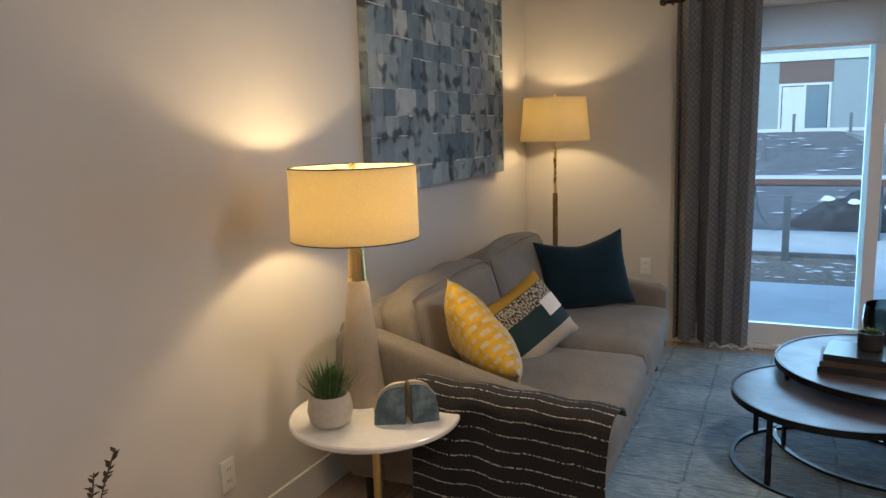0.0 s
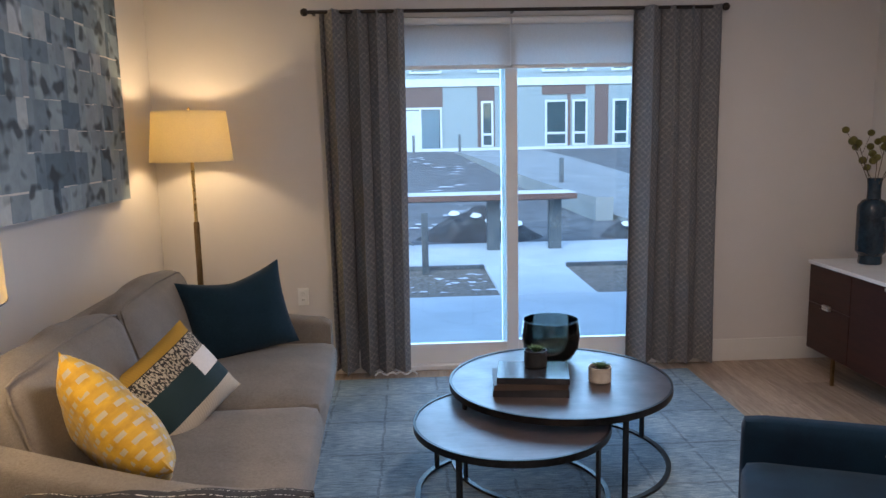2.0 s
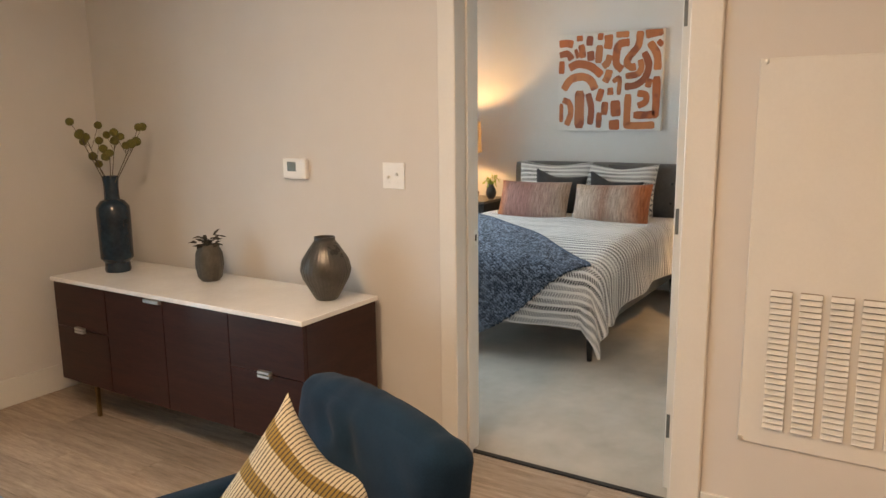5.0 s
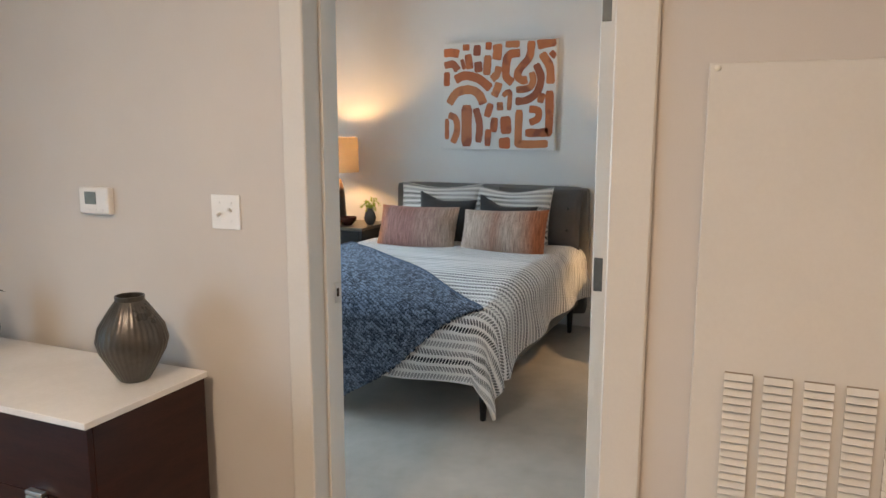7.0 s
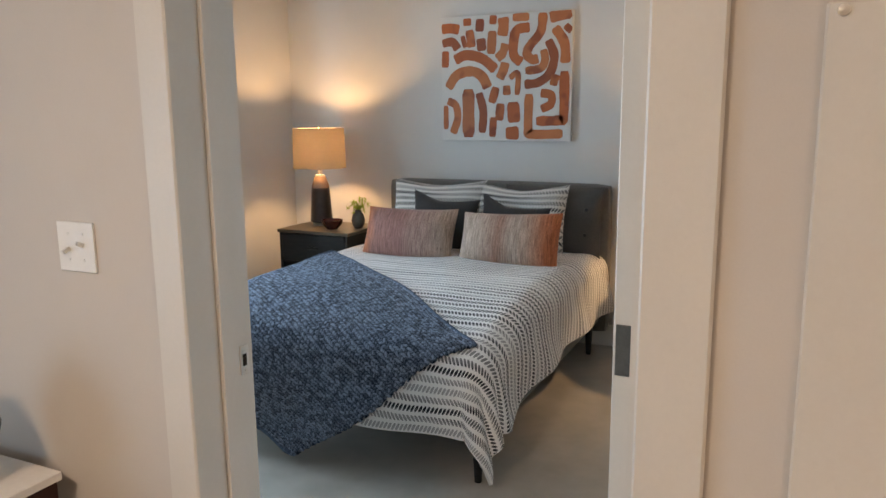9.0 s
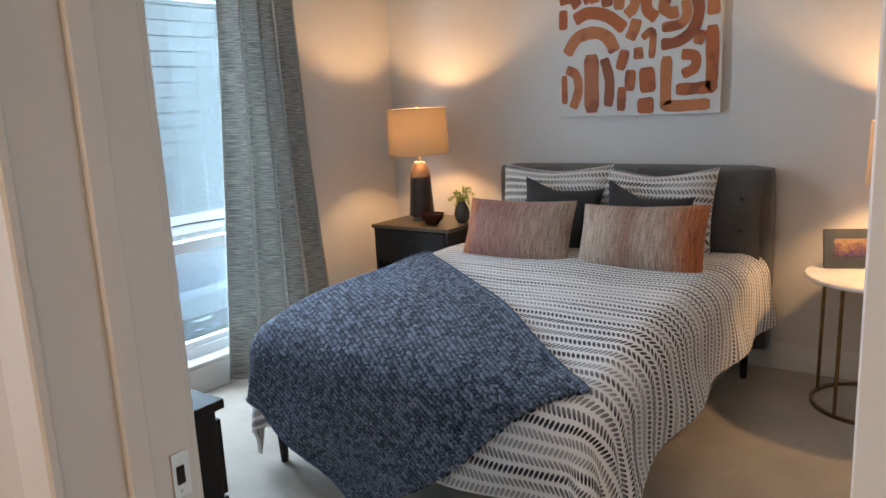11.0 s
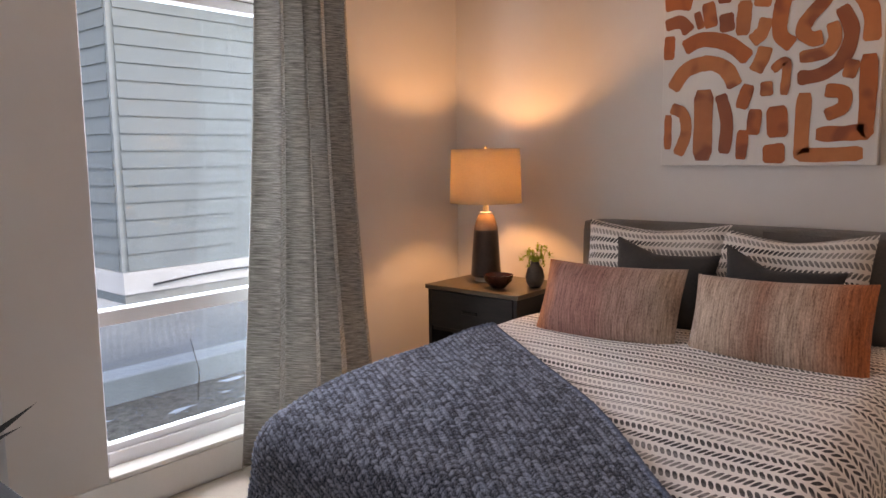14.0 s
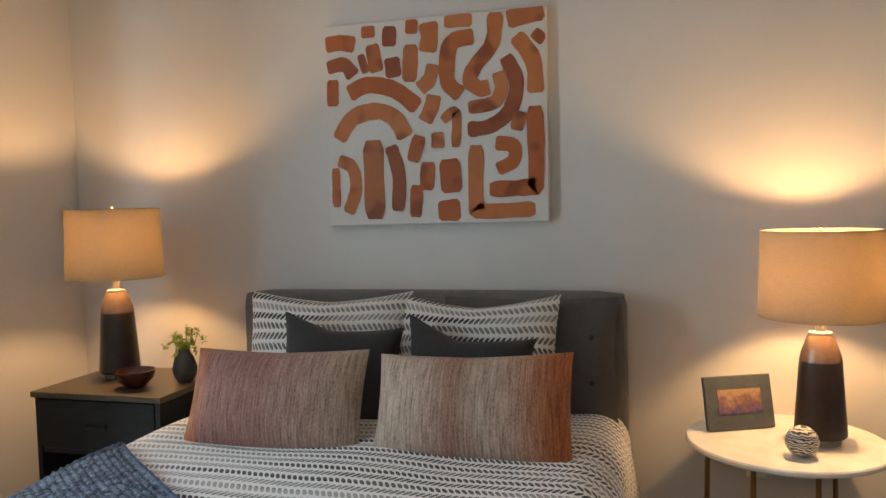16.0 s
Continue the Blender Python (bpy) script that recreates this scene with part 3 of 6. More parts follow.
def photo():
    m, t, p = nodes("dusk_photo_print")
    c = t.nodes.new("ShaderNodeTexCoord")
    s = t.nodes.new("ShaderNodeSeparateXYZ")
    t.links.new(c.outputs["Object"], s.inputs[0])
    f = math_node(t, "ADD", math_node(t, "MULTIPLY", s.outputs[2], 5.0), math_node(t, "MULTIPLY", noise_tex(t, c.outputs["Object"], 38, 3), 0.75))
    t.links.new(ramp(t, f, [(0.35, (0.02, 0.015, 0.03)), (0.6, (0.06, 0.05, 0.18)), (0.85, (0.20, 0.11, 0.10)), (1.0, (0.34, 0.22, 0.14))]), p.inputs["Base Color"])
    p.inputs["Roughness"].default_value = 0.2
    return m


M["photo"] = photo()
M["frame_blue"] = mottled("blue_grey_frame_leather", (0.045, 0.055, 0.065), (0.08, 0.092, 0.105), 12, 0.45, 90, 0.1)


# ---- mesh helpers ----
def mesh_of(bm, name, smooth=False):
    me = bpy.data.meshes.new(name)
    bmesh.ops.recalc_face_normals(bm, faces=bm.faces)
    bm.to_mesh(me)
    bm.free()
    if smooth:
        me.polygons.foreach_set("use_smooth", [True] * len(me.polygons))
        me.set_sharp_from_angle(angle=radians(38 if smooth is True else smooth))
    return me


def part(name, bm, material, parent, label="", smooth=False, m=None, kind=""):
    ob = new(name, mesh_of(bm, name, smooth))
    ob.data.materials.append(M[material])
    ob.parent = parent
    if m is not None:
        ob.matrix_basis = m
    return tagged(ob, label, kind=kind)


def single(name, bm, material, m, label, category, group="", kind="", smooth=False):
    ob = new(name, mesh_of(bm, name, smooth))
    ob.data.materials.append(M[material])
    ob.matrix_basis = m
    return tagged(ob, label, category, group, kind)


def thing(name, m, label, category, group="", kind=""):
    ob = new(name)
    ob.empty_display_size = 0.1
    ob.matrix_basis = m
    return tagged(ob, label, category, group, kind)


def box(x0, y0, z0, x1, y1, z1, bevel=0.0, segs=2, bm=None):
    bm = bm or bmesh.new()
    r = bmesh.ops.create_cube(bm, size=1, matrix=Matrix.Translation(((x0 + x1) / 2, (y0 + y1) / 2, (z0 + z1) / 2)) @ Matrix.Diagonal((x1 - x0, y1 - y0, z1 - z0, 1)))
    if bevel:
        edges = list({e for v in r["verts"] for e in v.link_edges})
        bmesh.ops.bevel(bm, geom=edges, offset=bevel, segments=segs, affect="EDGES", profile=0.5)
    return bm


def lathe(profile, segs=40, bm=None, flute=0, depth=0.0, closed=False):
    """Turns (radius, height) pairs round z; flute: ribs round it."""
    bm = bm or bmesh.new()
    rings = []
    for r, z in profile:
        ring = []
        for k in range(segs):
            a = 2 * math.pi * k / segs
            rr = r * (1 + depth * math.cos(flute * a)) if flute else r
            ring.append(bm.verts.new((rr * math.cos(a), rr * math.sin(a), z)))
        rings.append(ring)
    pairs = list(zip(rings, rings[1:])) + ([(rings[-1], rings[0])] if closed else [])
    for a, b in pairs:
        for k in range(segs):
            bm.faces.new((a[k], a[(k + 1) % segs], b[(k + 1) % segs], b[k]))
    if not closed:
        if profile[0][0] > 1e-4:
            bm.faces.new(rings[0][::-1])
        if profile[-1][0] > 1e-4:
            bm.faces.new(rings[-1])
    return bm


def tube(points, r, segs=10, bm=None, loop=False, radii=None):
    """A round bar along points."""
    bm = bm or bmesh.new()
    pts = [Vector(p) for p in points]
    n = len(pts)
    rings = []
    for i, p in enumerate(pts):
        a = pts[(i - 1) % n] if (loop or i) else p
        b = pts[(i + 1) % n] if (loop or i < n - 1) else p
        d = (b - a).normalized()
        side = d.cross(Vector((0, 0, 1)) if abs(d.z) < 0.9 else Vector((1, 0, 0))).normalized()
        up = side.cross(d)
        rr = radii[i] if radii else r
        rings.append([bm.verts.new(p + rr * (math.cos(2 * math.pi * k / segs) * side + math.sin(2 * math.pi * k / segs) * up)) for k in range(segs)])
    for i in range(n if loop else n - 1):
        a, b = rings[i], rings[(i + 1) % n]
        for k in range(segs):
            bm.faces.new((a[k], a[(k + 1) % segs], b[(k + 1) % segs], b[k]))
    if not loop:
        bm.faces.new(rings[0][::-1])
        bm.faces.new(rings[-1])
    return bm


def ring(r, z, tube_r, segs=64, flat=None):
    """A hoop; flat: (width, height) for a rectangular bar."""
    if flat:
        w, h = flat
        return lathe([(r - w / 2, z), (r + w / 2, z), (r + w / 2, z + h), (r - w / 2, z + h)], segs, closed=True)
    return tube([(r * math.cos(2 * math.pi * k / segs), r * math.sin(2 * math.pi * k / segs), z) for k in range(segs)], tube_r, 8, loop=True)


def sheet(nu, nv, place, thick=0.0, uvs=None):
    """A grid of cloth; place(u, v) for u, v in 0..1; uvs(u, v) in metres of cloth."""
    bm = bmesh.new()
    layer = bm.loops.layers.uv.new("UVMap")
    verts = [[bm.verts.new(place(i / nu, j / nv)) for j in range(nv + 1)] for i in range(nu + 1)]
    for i in range(nu):
        for j in range(nv):
            f = bm.faces.new((verts[i][j], verts[i + 1][j], verts[i + 1][j + 1], verts[i][j + 1]))
            for loop, (a, b) in zip(f.loops, ((i, j), (i + 1, j), (i + 1, j + 1), (i, j + 1))):
                loop[layer].uv = uvs(a / nu, b / nv) if uvs else (a / nu, b / nv)
    if thick:
        bm.normal_update()
        back = [[bm.verts.new(v.co - v.normal * thick) for v in col] for col in verts]
        spec = [((i, j), (i, j + 1), (i + 1, j + 1), (i + 1, j)) for i in range(nu) for j in range(nv)]
        for ids in spec:
            f = bm.faces.new([back[a][b] for a, b in ids])
            for loop, (a, b) in zip(f.loops, ids):
                loop[layer].uv = uvs(a / nu, b / nv) if uvs else (a / nu, b / nv)
        edge = [(i, 0) for i in range(nu)] + [(nu, j) for j in range(nv)] + [(i, nv) for i in range(nu, 0, -1)] + [(0, j) for j in range(nv, 0, -1)]
        for (a, b), (c, d) in zip(edge, edge[1:] + edge[:1]):
            f = bm.faces.new((verts[a][b], back[a][b], back[c][d], verts[c][d]))
            for loop, (p, q) in zip(f.loops, ((a, b), (a, b), (c, d), (c, d))):
                loop[layer].uv = uvs(p / nu, q / nv) if uvs else (p / nu, q / nv)
    return bm


def pillow(w, h, d, n=22, ears=0.06, sag=0.0, seed=0, chop=0.0):
    """A stuffed cushion in the xz plane, standing on z = 0; sag: how far the top edge's middle is dented."""
    bm = bmesh.new()
    layer = bm.loops.layers.uv.new("UVMap")
    rows = []
    for side in (1, -1):
        g = []
        for i in range(n + 1):
            col = []
            for j in range(n + 1):
                u, v = 2 * i / n - 1, 2 * j / n - 1
                fill = max(0.0, (1 - abs(u) ** 2.6) * (1 - abs(v) ** 2.6)) ** 0.55
                pull = 1 - ears * (1 - v * v) * abs(u) ** 3
                pull2 = 1 - ears * (1 - u * u) * abs(v) ** 3
                wave = noise.noise(Vector((u * 1.7 + seed, v * 1.7, side * 2.0))) * 0.16 * fill
                dent = sag * max(0.0, v) ** 1.5 * (1 - abs(u) ** 1.3) + chop * max(0.0, v) ** 1.5 * min(1.0, max(0.0, (u + 0.95) / 0.75))
                p = Vector((u * w / 2 * pull, side * d / 2 * (fill + wave), (v + 1) / 2 * h * 1.0 + (pull2 - 1) * v * h / 2 - dent))
                col.append(bm.verts.new(p))
            g.append(col)
        rows.append(g)
        for i in range(n):
            for j in range(n):
                q = (g[i][j], g[i + 1][j], g[i + 1][j + 1], g[i][j + 1])
                f = bm.faces.new(q if side == -1 else q[::-1])
                ids = ((i, j), (i + 1, j), (i + 1, j + 1), (i, j + 1))
                for loop, (a, b) in zip(f.loops, ids if side == -1 else ids[::-1]):
                    loop[layer].uv = (a / n * w, b / n * h)
    bmesh.ops.remove_doubles(bm, verts=bm.verts, dist=0.0006)
    return bm


def cushion(x0, y0, z0, x1, y1, z1, r=0.05, puff=0.02, cuts=5):
    """An upholstered block with soft edges and a crowned top."""
    bm = bmesh.new()
    bmesh.ops.create_cube(bm, size=2)
    bmesh.ops.subdivide_edges(bm, edges=bm.edges[:], cuts=cuts * 2 - 1, use_grid_fill=True)
    sx, sy, sz = (x1 - x0) / 2, (y1 - y0) / 2, (z1 - z0) / 2
    for v in bm.verts:
        c = v.co.copy()
        p = Vector((c.x * sx, c.y * sy, c.z * sz))
        core = Vector(tuple(max(-s + r, min(s - r, q)) for s, q in zip((sx, sy, sz), p)))
        d = p - core
        if d.length > 1e-6:
            p = core + d.normalized() * min(r, max(abs(d.x), abs(d.y), abs(d.z)))
        crown = (1 - c.x ** 2) * (1 - c.y ** 2)
        p.z += puff * crown * c.z
        p.x += puff * 0.5 * (1 - c.y ** 2) * (1 - c.z ** 2) * c.x
        p.y += puff * 0.5 * (1 - c.x ** 2) * (1 - c.z ** 2) * c.y
        v.co = p + Vector(((x0 + x1) / 2, (y0 + y1) / 2, (z0 + z1) / 2))
    return bm


def blade(bm, base, direction, length, width, droop=0.3, steps=4):
    """One leaf: a tapering strip with a fold."""
    d = Vector(direction).normalized()
    side = d.cross(Vector((0, 0, 1)))
    side = side.normalized() if side.length > 1e-3 else Vector((1, 0, 0))
    p, prev = Vector(base), None
    for k in range(steps + 1):
        s = k / steps
        w = width * (1 - s) ** 0.7 * (0.6 + 0.8 * min(1, 3 * s)) + 0.0003
        mid = bm.verts.new(p - Vector((0, 0, w * 0.3)))
        row = (bm.verts.new(p - side * w / 2), mid, bm.verts.new(p + side * w / 2))
        if prev:
            bm.faces.new((prev[0], prev[1], row[1], row[0]))
            bm.faces.new((prev[1], prev[2], row[2], row[1]))
        prev = row
        p = p + d * (length / steps)
        d = (d + Vector((0, 0, -droop / steps))).normalized()


def curtain(name, x0, x1, y, z0, z1, folds, depth, material, label, spread=0.0, seed=0):
    w = x1 - x0

    def place(u, v):
        ph = 2 * math.pi * folds * (u + 0.02 * math.sin(9 * u + seed))
        amp = depth * (0.75 + 0.25 * math.sin(5 * u + seed)) * (0.7 + 0.3 * (1 - v))
        flare = spread * (1 - v) ** 1.5 * (u - 0.5)
        return (x0 + u * w + flare + 0.012 * math.sin(2 * ph), y + amp * math.sin(ph) + 0.012 * math.sin(3.3 * v + 7 * u), z0 + v * (z1 - z0) + 0.006 * math.sin(ph) * (1 - v))

    ob = single(name, sheet(int(folds * 16), 26, place, 0.004, lambda u, v: (u * w * 2.0, v * (z1 - z0))), material, pose(0, 0, 0), label, "curtain", smooth=60)
    return ob


# ---- the place: walls, floors, ceilings ----
XW, XE, XB, YN, YS, TOP = -1.57, 2.995, 6.69, 5.29, -2.6, 2.74
XI = XE + 0.19           # bedroom side of the partition
YB = 0.6                  # south wall of the bedroom
STRUCT = "structure"


def wall(name, boxes, label, material="wall"):
    bm = bmesh.new()
    for b in boxes:
        box(*b, bm=bm)
    return single(name, bm, material, pose(0, 0, 0), label, "wall", kind=STRUCT)


DX0, DX1, DTOP = -0.30, 1.62, 2.25           # patio door opening
WX = ((3.30, 4.11), (4.47, 5.55))            # bedroom windows
WZ0, WZ1 = 0.152, 2.14
wall("wall_north", [
    (XW - 0.15, YN, 0, DX0, YN + 0.2, TOP), (DX0, YN, DTOP, DX1, YN + 0.2, TOP), (DX1, YN, 0, WX[0][0], YN + 0.2, TOP),
    (WX[0][0], YN, 0, WX[0][1], YN + 0.2, WZ0), (WX[0][0], YN, WZ1, WX[0][1], YN + 0.2, TOP),
    (WX[0][1], YN, 0, WX[1][0], YN + 0.2, TOP),
    (WX[1][0], YN, 0, WX[1][1], YN + 0.2, WZ0), (WX[1][0], YN, WZ1, WX[1][1], YN + 0.2, TOP),
    (WX[1][1], YN, 0, XB + 0.15, YN + 0.2, TOP)], "painted warm grey plaster window wall")
wall("wall_west", [(XW - 0.15, YS, 0, XW, YN, TOP)], "painted warm grey plaster wall behind the sofa")
wall("wall_south", [(XW - 0.15, YS - 0.15, 0, XI, YS, TOP)], "painted warm grey plaster wall")
DY0, DY1, DH = 1.935, 2.858, 2.06             # bedroom doorway
wall("wall_partition", [(XE, YS, 0, XI, DY0 - 0.02, TOP), (XE, DY0 - 0.02, DH + 0.02, XI, DY1 + 0.02, TOP), (XE, DY1 + 0.02, 0, XI, YN, TOP)], "painted warm grey plaster partition with a doorway")
wall("wall_east", [(XB, YB - 0.15, 0, XB + 0.15, YN, TOP)], "painted warm grey plaster wall behind the bed")
wall("wall_bedroom_south", [(XI, YB - 0.15, 0, XB, YB, TOP)], "painted warm grey plaster wall")
single("ceiling", box(XW - 0.15, YS - 0.15, TOP, XB + 0.15, YN + 0.2, TOP + 0.15), "ceiling", pose(0, 0, 0), "flat white painted plaster ceiling", "ceiling", kind=STRUCT)
floor = single("floor", box(XW - 0.15, YS - 0.15, -0.11, XI - 0.06, YN + 0.2, -0.014), "soil", pose(0, 0, 0), "warm brown oak plank floor", "floor", kind=STRUCT)
carpet = single("floor_carpet", box(XI - 0.06, YB - 0.15, -0.11, XB + 0.15, YN + 0.2, 0.004), "carpet", pose(0, 0, 0), "beige cut-pile bedroom carpet", "carpet", kind=STRUCT)


def skirting(name, runs, label="white painted square-edged baseboard"):
    bm = bmesh.new()
    for r in runs:
        box(*r, bevel=0.003, segs=1, bm=bm)
    single(name, bm, "trim", pose(0, 0, 0), label, "baseboard", kind=STRUCT)


BH, BT = 0.15, 0.014
skirting("baseboard", [(XW, YN - BT, 0, DX0 - 0.003, YN - 0.0005, BH), (DX1 + 0.003, YN - BT, 0, XE, YN - 0.0005, BH), (XW + 0.0005, YS, 0, XW + BT, YN - BT, BH),
                       (XE - BT, 2.929, 0, XE - 0.0005, YN - BT, BH), (XE - BT, YS, 0, XE - 0.0005, 1.812, BH)])
skirting("baseboard_bedroom", [(XI, YN - BT, 0.004, XB, YN - 0.0005, BH), (XB - BT, YB, 0.004, XB - 0.0005, YN - BT, BH), (XI + 0.0005, 2.96, 0.004, XI + BT, YN - BT, BH)])

# doorway: jambs, stops and casings
frame_1 = thing("door_frame", pose(0, 0, 0), "off-white painted wooden door frame of the bedroom doorway", "door frame", kind=STRUCT)
part("jamb", box(XE, DY1, 0, XI, DY1 + 0.0195, DH), "trim", frame_1)
part("jamb", box(XE, DY0 - 0.0195, 0, XI, DY0, DH), "trim", frame_1)
part("head_jamb", box(XE, DY0 - 0.0195, DH, XI, DY1 + 0.0195, DH + 0.0195), "trim", frame_1)
part("stop", box(XE + 0.085, DY1 - 0.012, 0, XE + 0.12, DY1 - 0.0003, DH, 0.002, 1), "trim", frame_1)
part("stop", box(XE + 0.085, DY0 + 0.0003, 0, XE + 0.12, DY0 + 0.010, DH, 0.002, 1), "trim", frame_1)
for x0, x1 in ((XE - 0.018, XE - 0.0005), (XI + 0.0005, XI + 0.018)):
    part("casing", box(x0, DY1 - 0.012 if x0 < XE else DY1 + 0.006, 0, x1, DY1 + 0.07 if x0 < XE else DY1 + 0.1, DH + 0.1, 0.004, 1), "trim", frame_1)
    part("casing", box(x0, DY0 - 0.12, 0, x1, DY0 - 0.012, DH + 0.1, 0.004, 1), "trim", frame_1)
    part("head_casing", box(x0, DY0 - 0.012, DH + 0.006, x1, DY1 - 0.012, DH + 0.1, 0.004, 1), "trim", frame_1)
plate = part("strike_plate", box(XE + 0.152, DY1 - 0.0035, 0.955, XE + 0.182, DY1 - 0.0003, 1.025, 0.001, 1), "nickel", frame_1, "satin nickel strike plate")
part("latch_hole", box(XE + 0.159, DY1 - 0.0045, 0.976, XE + 0.172, DY1 - 0.0036, 1.004), "soil", plate)
for zz in (0.965, 1.012):
    part("screw", lathe([(0.0, 0.0), (0.0035, 0.0), (0.003, 0.0015), (0.0, 0.002)], 10), "nickel", plate, m=pose(XE + 0.166, DY1 - 0.0036, zz, 90))
single("threshold", box(XI - 0.075, DY0, 0.0, XI - 0.045, DY1, 0.006, 0.002, 1), "black_wood", pose(0, 0, 0), "dark transition strip between plank floor and carpet", "threshold", kind=STRUCT)

# bedroom door, standing open into the bedroom
door = thing("door_1", pose(XI + 0.02, DY0 + 0.036, 0.012), "off-white painted bedroom door standing fully open", "door", kind=STRUCT)
part("slab", box(0, -0.002, 0, 0.80, 0.036, 2.03, 0.002, 1), "trim", door)
for z in (0.22, 1.05, 1.82):
    part("hinge", box(-0.0035, 0.003, z, -0.0004, 0.031, z + 0.1, 0.0015, 2), "hinge", door, "dull nickel hinge leaf")

# patio door
slider = thing("window_1", pose(0, YN, 0), "white vinyl sliding patio door with two glass panels", "patio door", kind=STRUCT)
MX = 0.655
for name, b in (("jamb", (DX0 + 0.003, 0.03, 0.03, DX0 + 0.05, 0.15, DTOP - 0.003)), ("jamb", (DX1 - 0.05, 0.03, 0.03, DX1 - 0.003, 0.15, DTOP - 0.003)), ("head", (DX0 + 0.05, 0.03, DTOP - 0.05, DX1 - 0.05, 0.15, DTOP - 0.003)), ("sill", (DX0 + 0.003, 0.0, 0.0, DX1 - 0.003, 0.16, 0.03))):
    part(name, box(*b, bevel=0.003, segs=1), "vinyl", slider)
for k, (x0, x1, y) in enumerate(((DX0 + 0.05, MX + 0.045, 0.045), (MX - 0.055, DX1 - 0.05, 0.092))):
    sash = part("sash", box(x0, y, 0.03, x0 + 0.075, y + 0.042, DTOP - 0.05, 0.003, 1), "vinyl", slider)
    for b in ((x1 - 0.075, y, 0.03, x1, y + 0.042, DTOP - 0.05), (x0 + 0.075, y, 0.03, x1 - 0.075, y + 0.042, 0.165), (x0 + 0.075, y, DTOP - 0.125, x1 - 0.075, y + 0.042, DTOP - 0.05)):
        part("rail", box(*b, bevel=0.003, segs=1), "vinyl", sash)
    pane = part("pane", box(x0 + 0.07, y + 0.017, 0.16, x1 - 0.07, y + 0.023, DTOP - 0.12), "pane", sash)
    pane.visible_shadow = False
for x0, x1 in ((DX0 + 0.012, MX - 0.005), (MX + 0.005, DX1 - 0.012)):
    blind = thing("roller_blind", pose(0, YN, 0), "pale grey roller blind pulled a little way down", "blind", "blinds of the patio door")
    part("cloth", box(x0, 0.018, 1.95, x1, 0.0195, DTOP - 0.02), "blind", blind)
    part("hem_bar", box(x0, 0.012, 1.935, x1, 0.025, 1.958, 0.004, 2), "vinyl", blind)
    part("tube", tube([(x0, 0.0, DTOP - 0.026), (x1, 0.0, DTOP - 0.026)], 0.022, 16), "vinyl", blind, smooth=True)

# bedroom windows
for n, (x0, x1) in enumerate(WX):
    win = thing("window_%d" % (n + 2), pose(0, YN, 0), "white vinyl fixed window over a low lower light", "window", kind=STRUCT)
    part("window_sill", box(x0 + 0.003, -0.012, WZ0 + 0.0005, x1 - 0.003, 0.10, WZ0 + 0.02, 0.003, 1), "trim", win)
    for name, b in (("jamb", (x0 + 0.003, 0.10, WZ0 + 0.003, x0 + 0.05, 0.17, WZ1 - 0.003)), ("jamb", (x1 - 0.05, 0.10, WZ0 + 0.003, x1 - 0.003, 0.17, WZ1 - 0.003)), ("head", (x0 + 0.05, 0.10, WZ1 - 0.05, x1 - 0.05, 0.17, WZ1 - 0.003)),
                    ("bottom_rail", (x0 + 0.05, 0.10, WZ0 + 0.003, x1 - 0.05, 0.17, WZ0 + 0.075)), ("mullion", (x0 + 0.05, 0.10, 0.76, x1 - 0.05, 0.17, 0.82)), ("bead", (x0 + 0.05, 0.115, WZ0 + 0.075, x1 - 0.05, 0.16, WZ0 + 0.105))):
        part(name, box(*b, bevel=0.003, segs=1), "vinyl", win)
    for z0, z1 in ((WZ0 + 0.10, 0.765), (0.815, WZ1 - 0.045)):
        pane = part("pane", box(x0 + 0.045, 0.132, z0, x1 - 0.045, 0.138, z1), "pane", win)
        pane.visible_shadow = False

# ---- living room ----
# curtains and rod
rod = thing("curtain_rod", pose(0, YN - 0.085, 2.275), "dark bronze curtain rod with round finials over the patio door", "curtain rod")
part("rod", tube([(-0.58, 0, 0), (1.95, 0, 0)], 0.011, 14), "rod_metal", rod, smooth=True)
for s, x in ((-1, -0.58), (1, 1.95)):
    part("finial", lathe([(0.011, 0), (0.021, 0.006), (0.024, 0.02), (0.02, 0.034), (0.010, 0.042), (0.0, 0.044)], 20), "rod_metal", rod, smooth=True, m=pose(x, 0, 0, 0, 90 * s, 0))
for x in (-0.55, 0.66, 1.92):
    part("bracket", box(x - 0.008, 0.0, -0.012, x + 0.008, 0.0845, 0.006, 0.002, 1), "rod_metal", rod)
curtain("curtain", -0.515, -0.005, YN - 0.085, 0.035, 2.285, 4.0, 0.085, "curtain", "grey trellis-patterned curtain gathered beside the patio door", -0.03, 0.4)
curtain("curtain", 1.40, 1.945, YN - 0.085, 0.035, 2.285, 4.0, 0.085, "curtain", "grey trellis-patterned curtain gathered beside the patio door", 0.03, 1.7)
cordbm = tube([(-0.25 + 0.27 * k / 14, YN - 0.14 + 0.02 * math.sin(k * 1.1), 0.022 + 0.02 * abs(math.sin(k * 0.9))) for k in range(15)], 0.006, 8)
single("blind_cord", cordbm, "cord_white", pose(0, 0, 0), "white cord lying along the curtain hem", "cord", smooth=True)


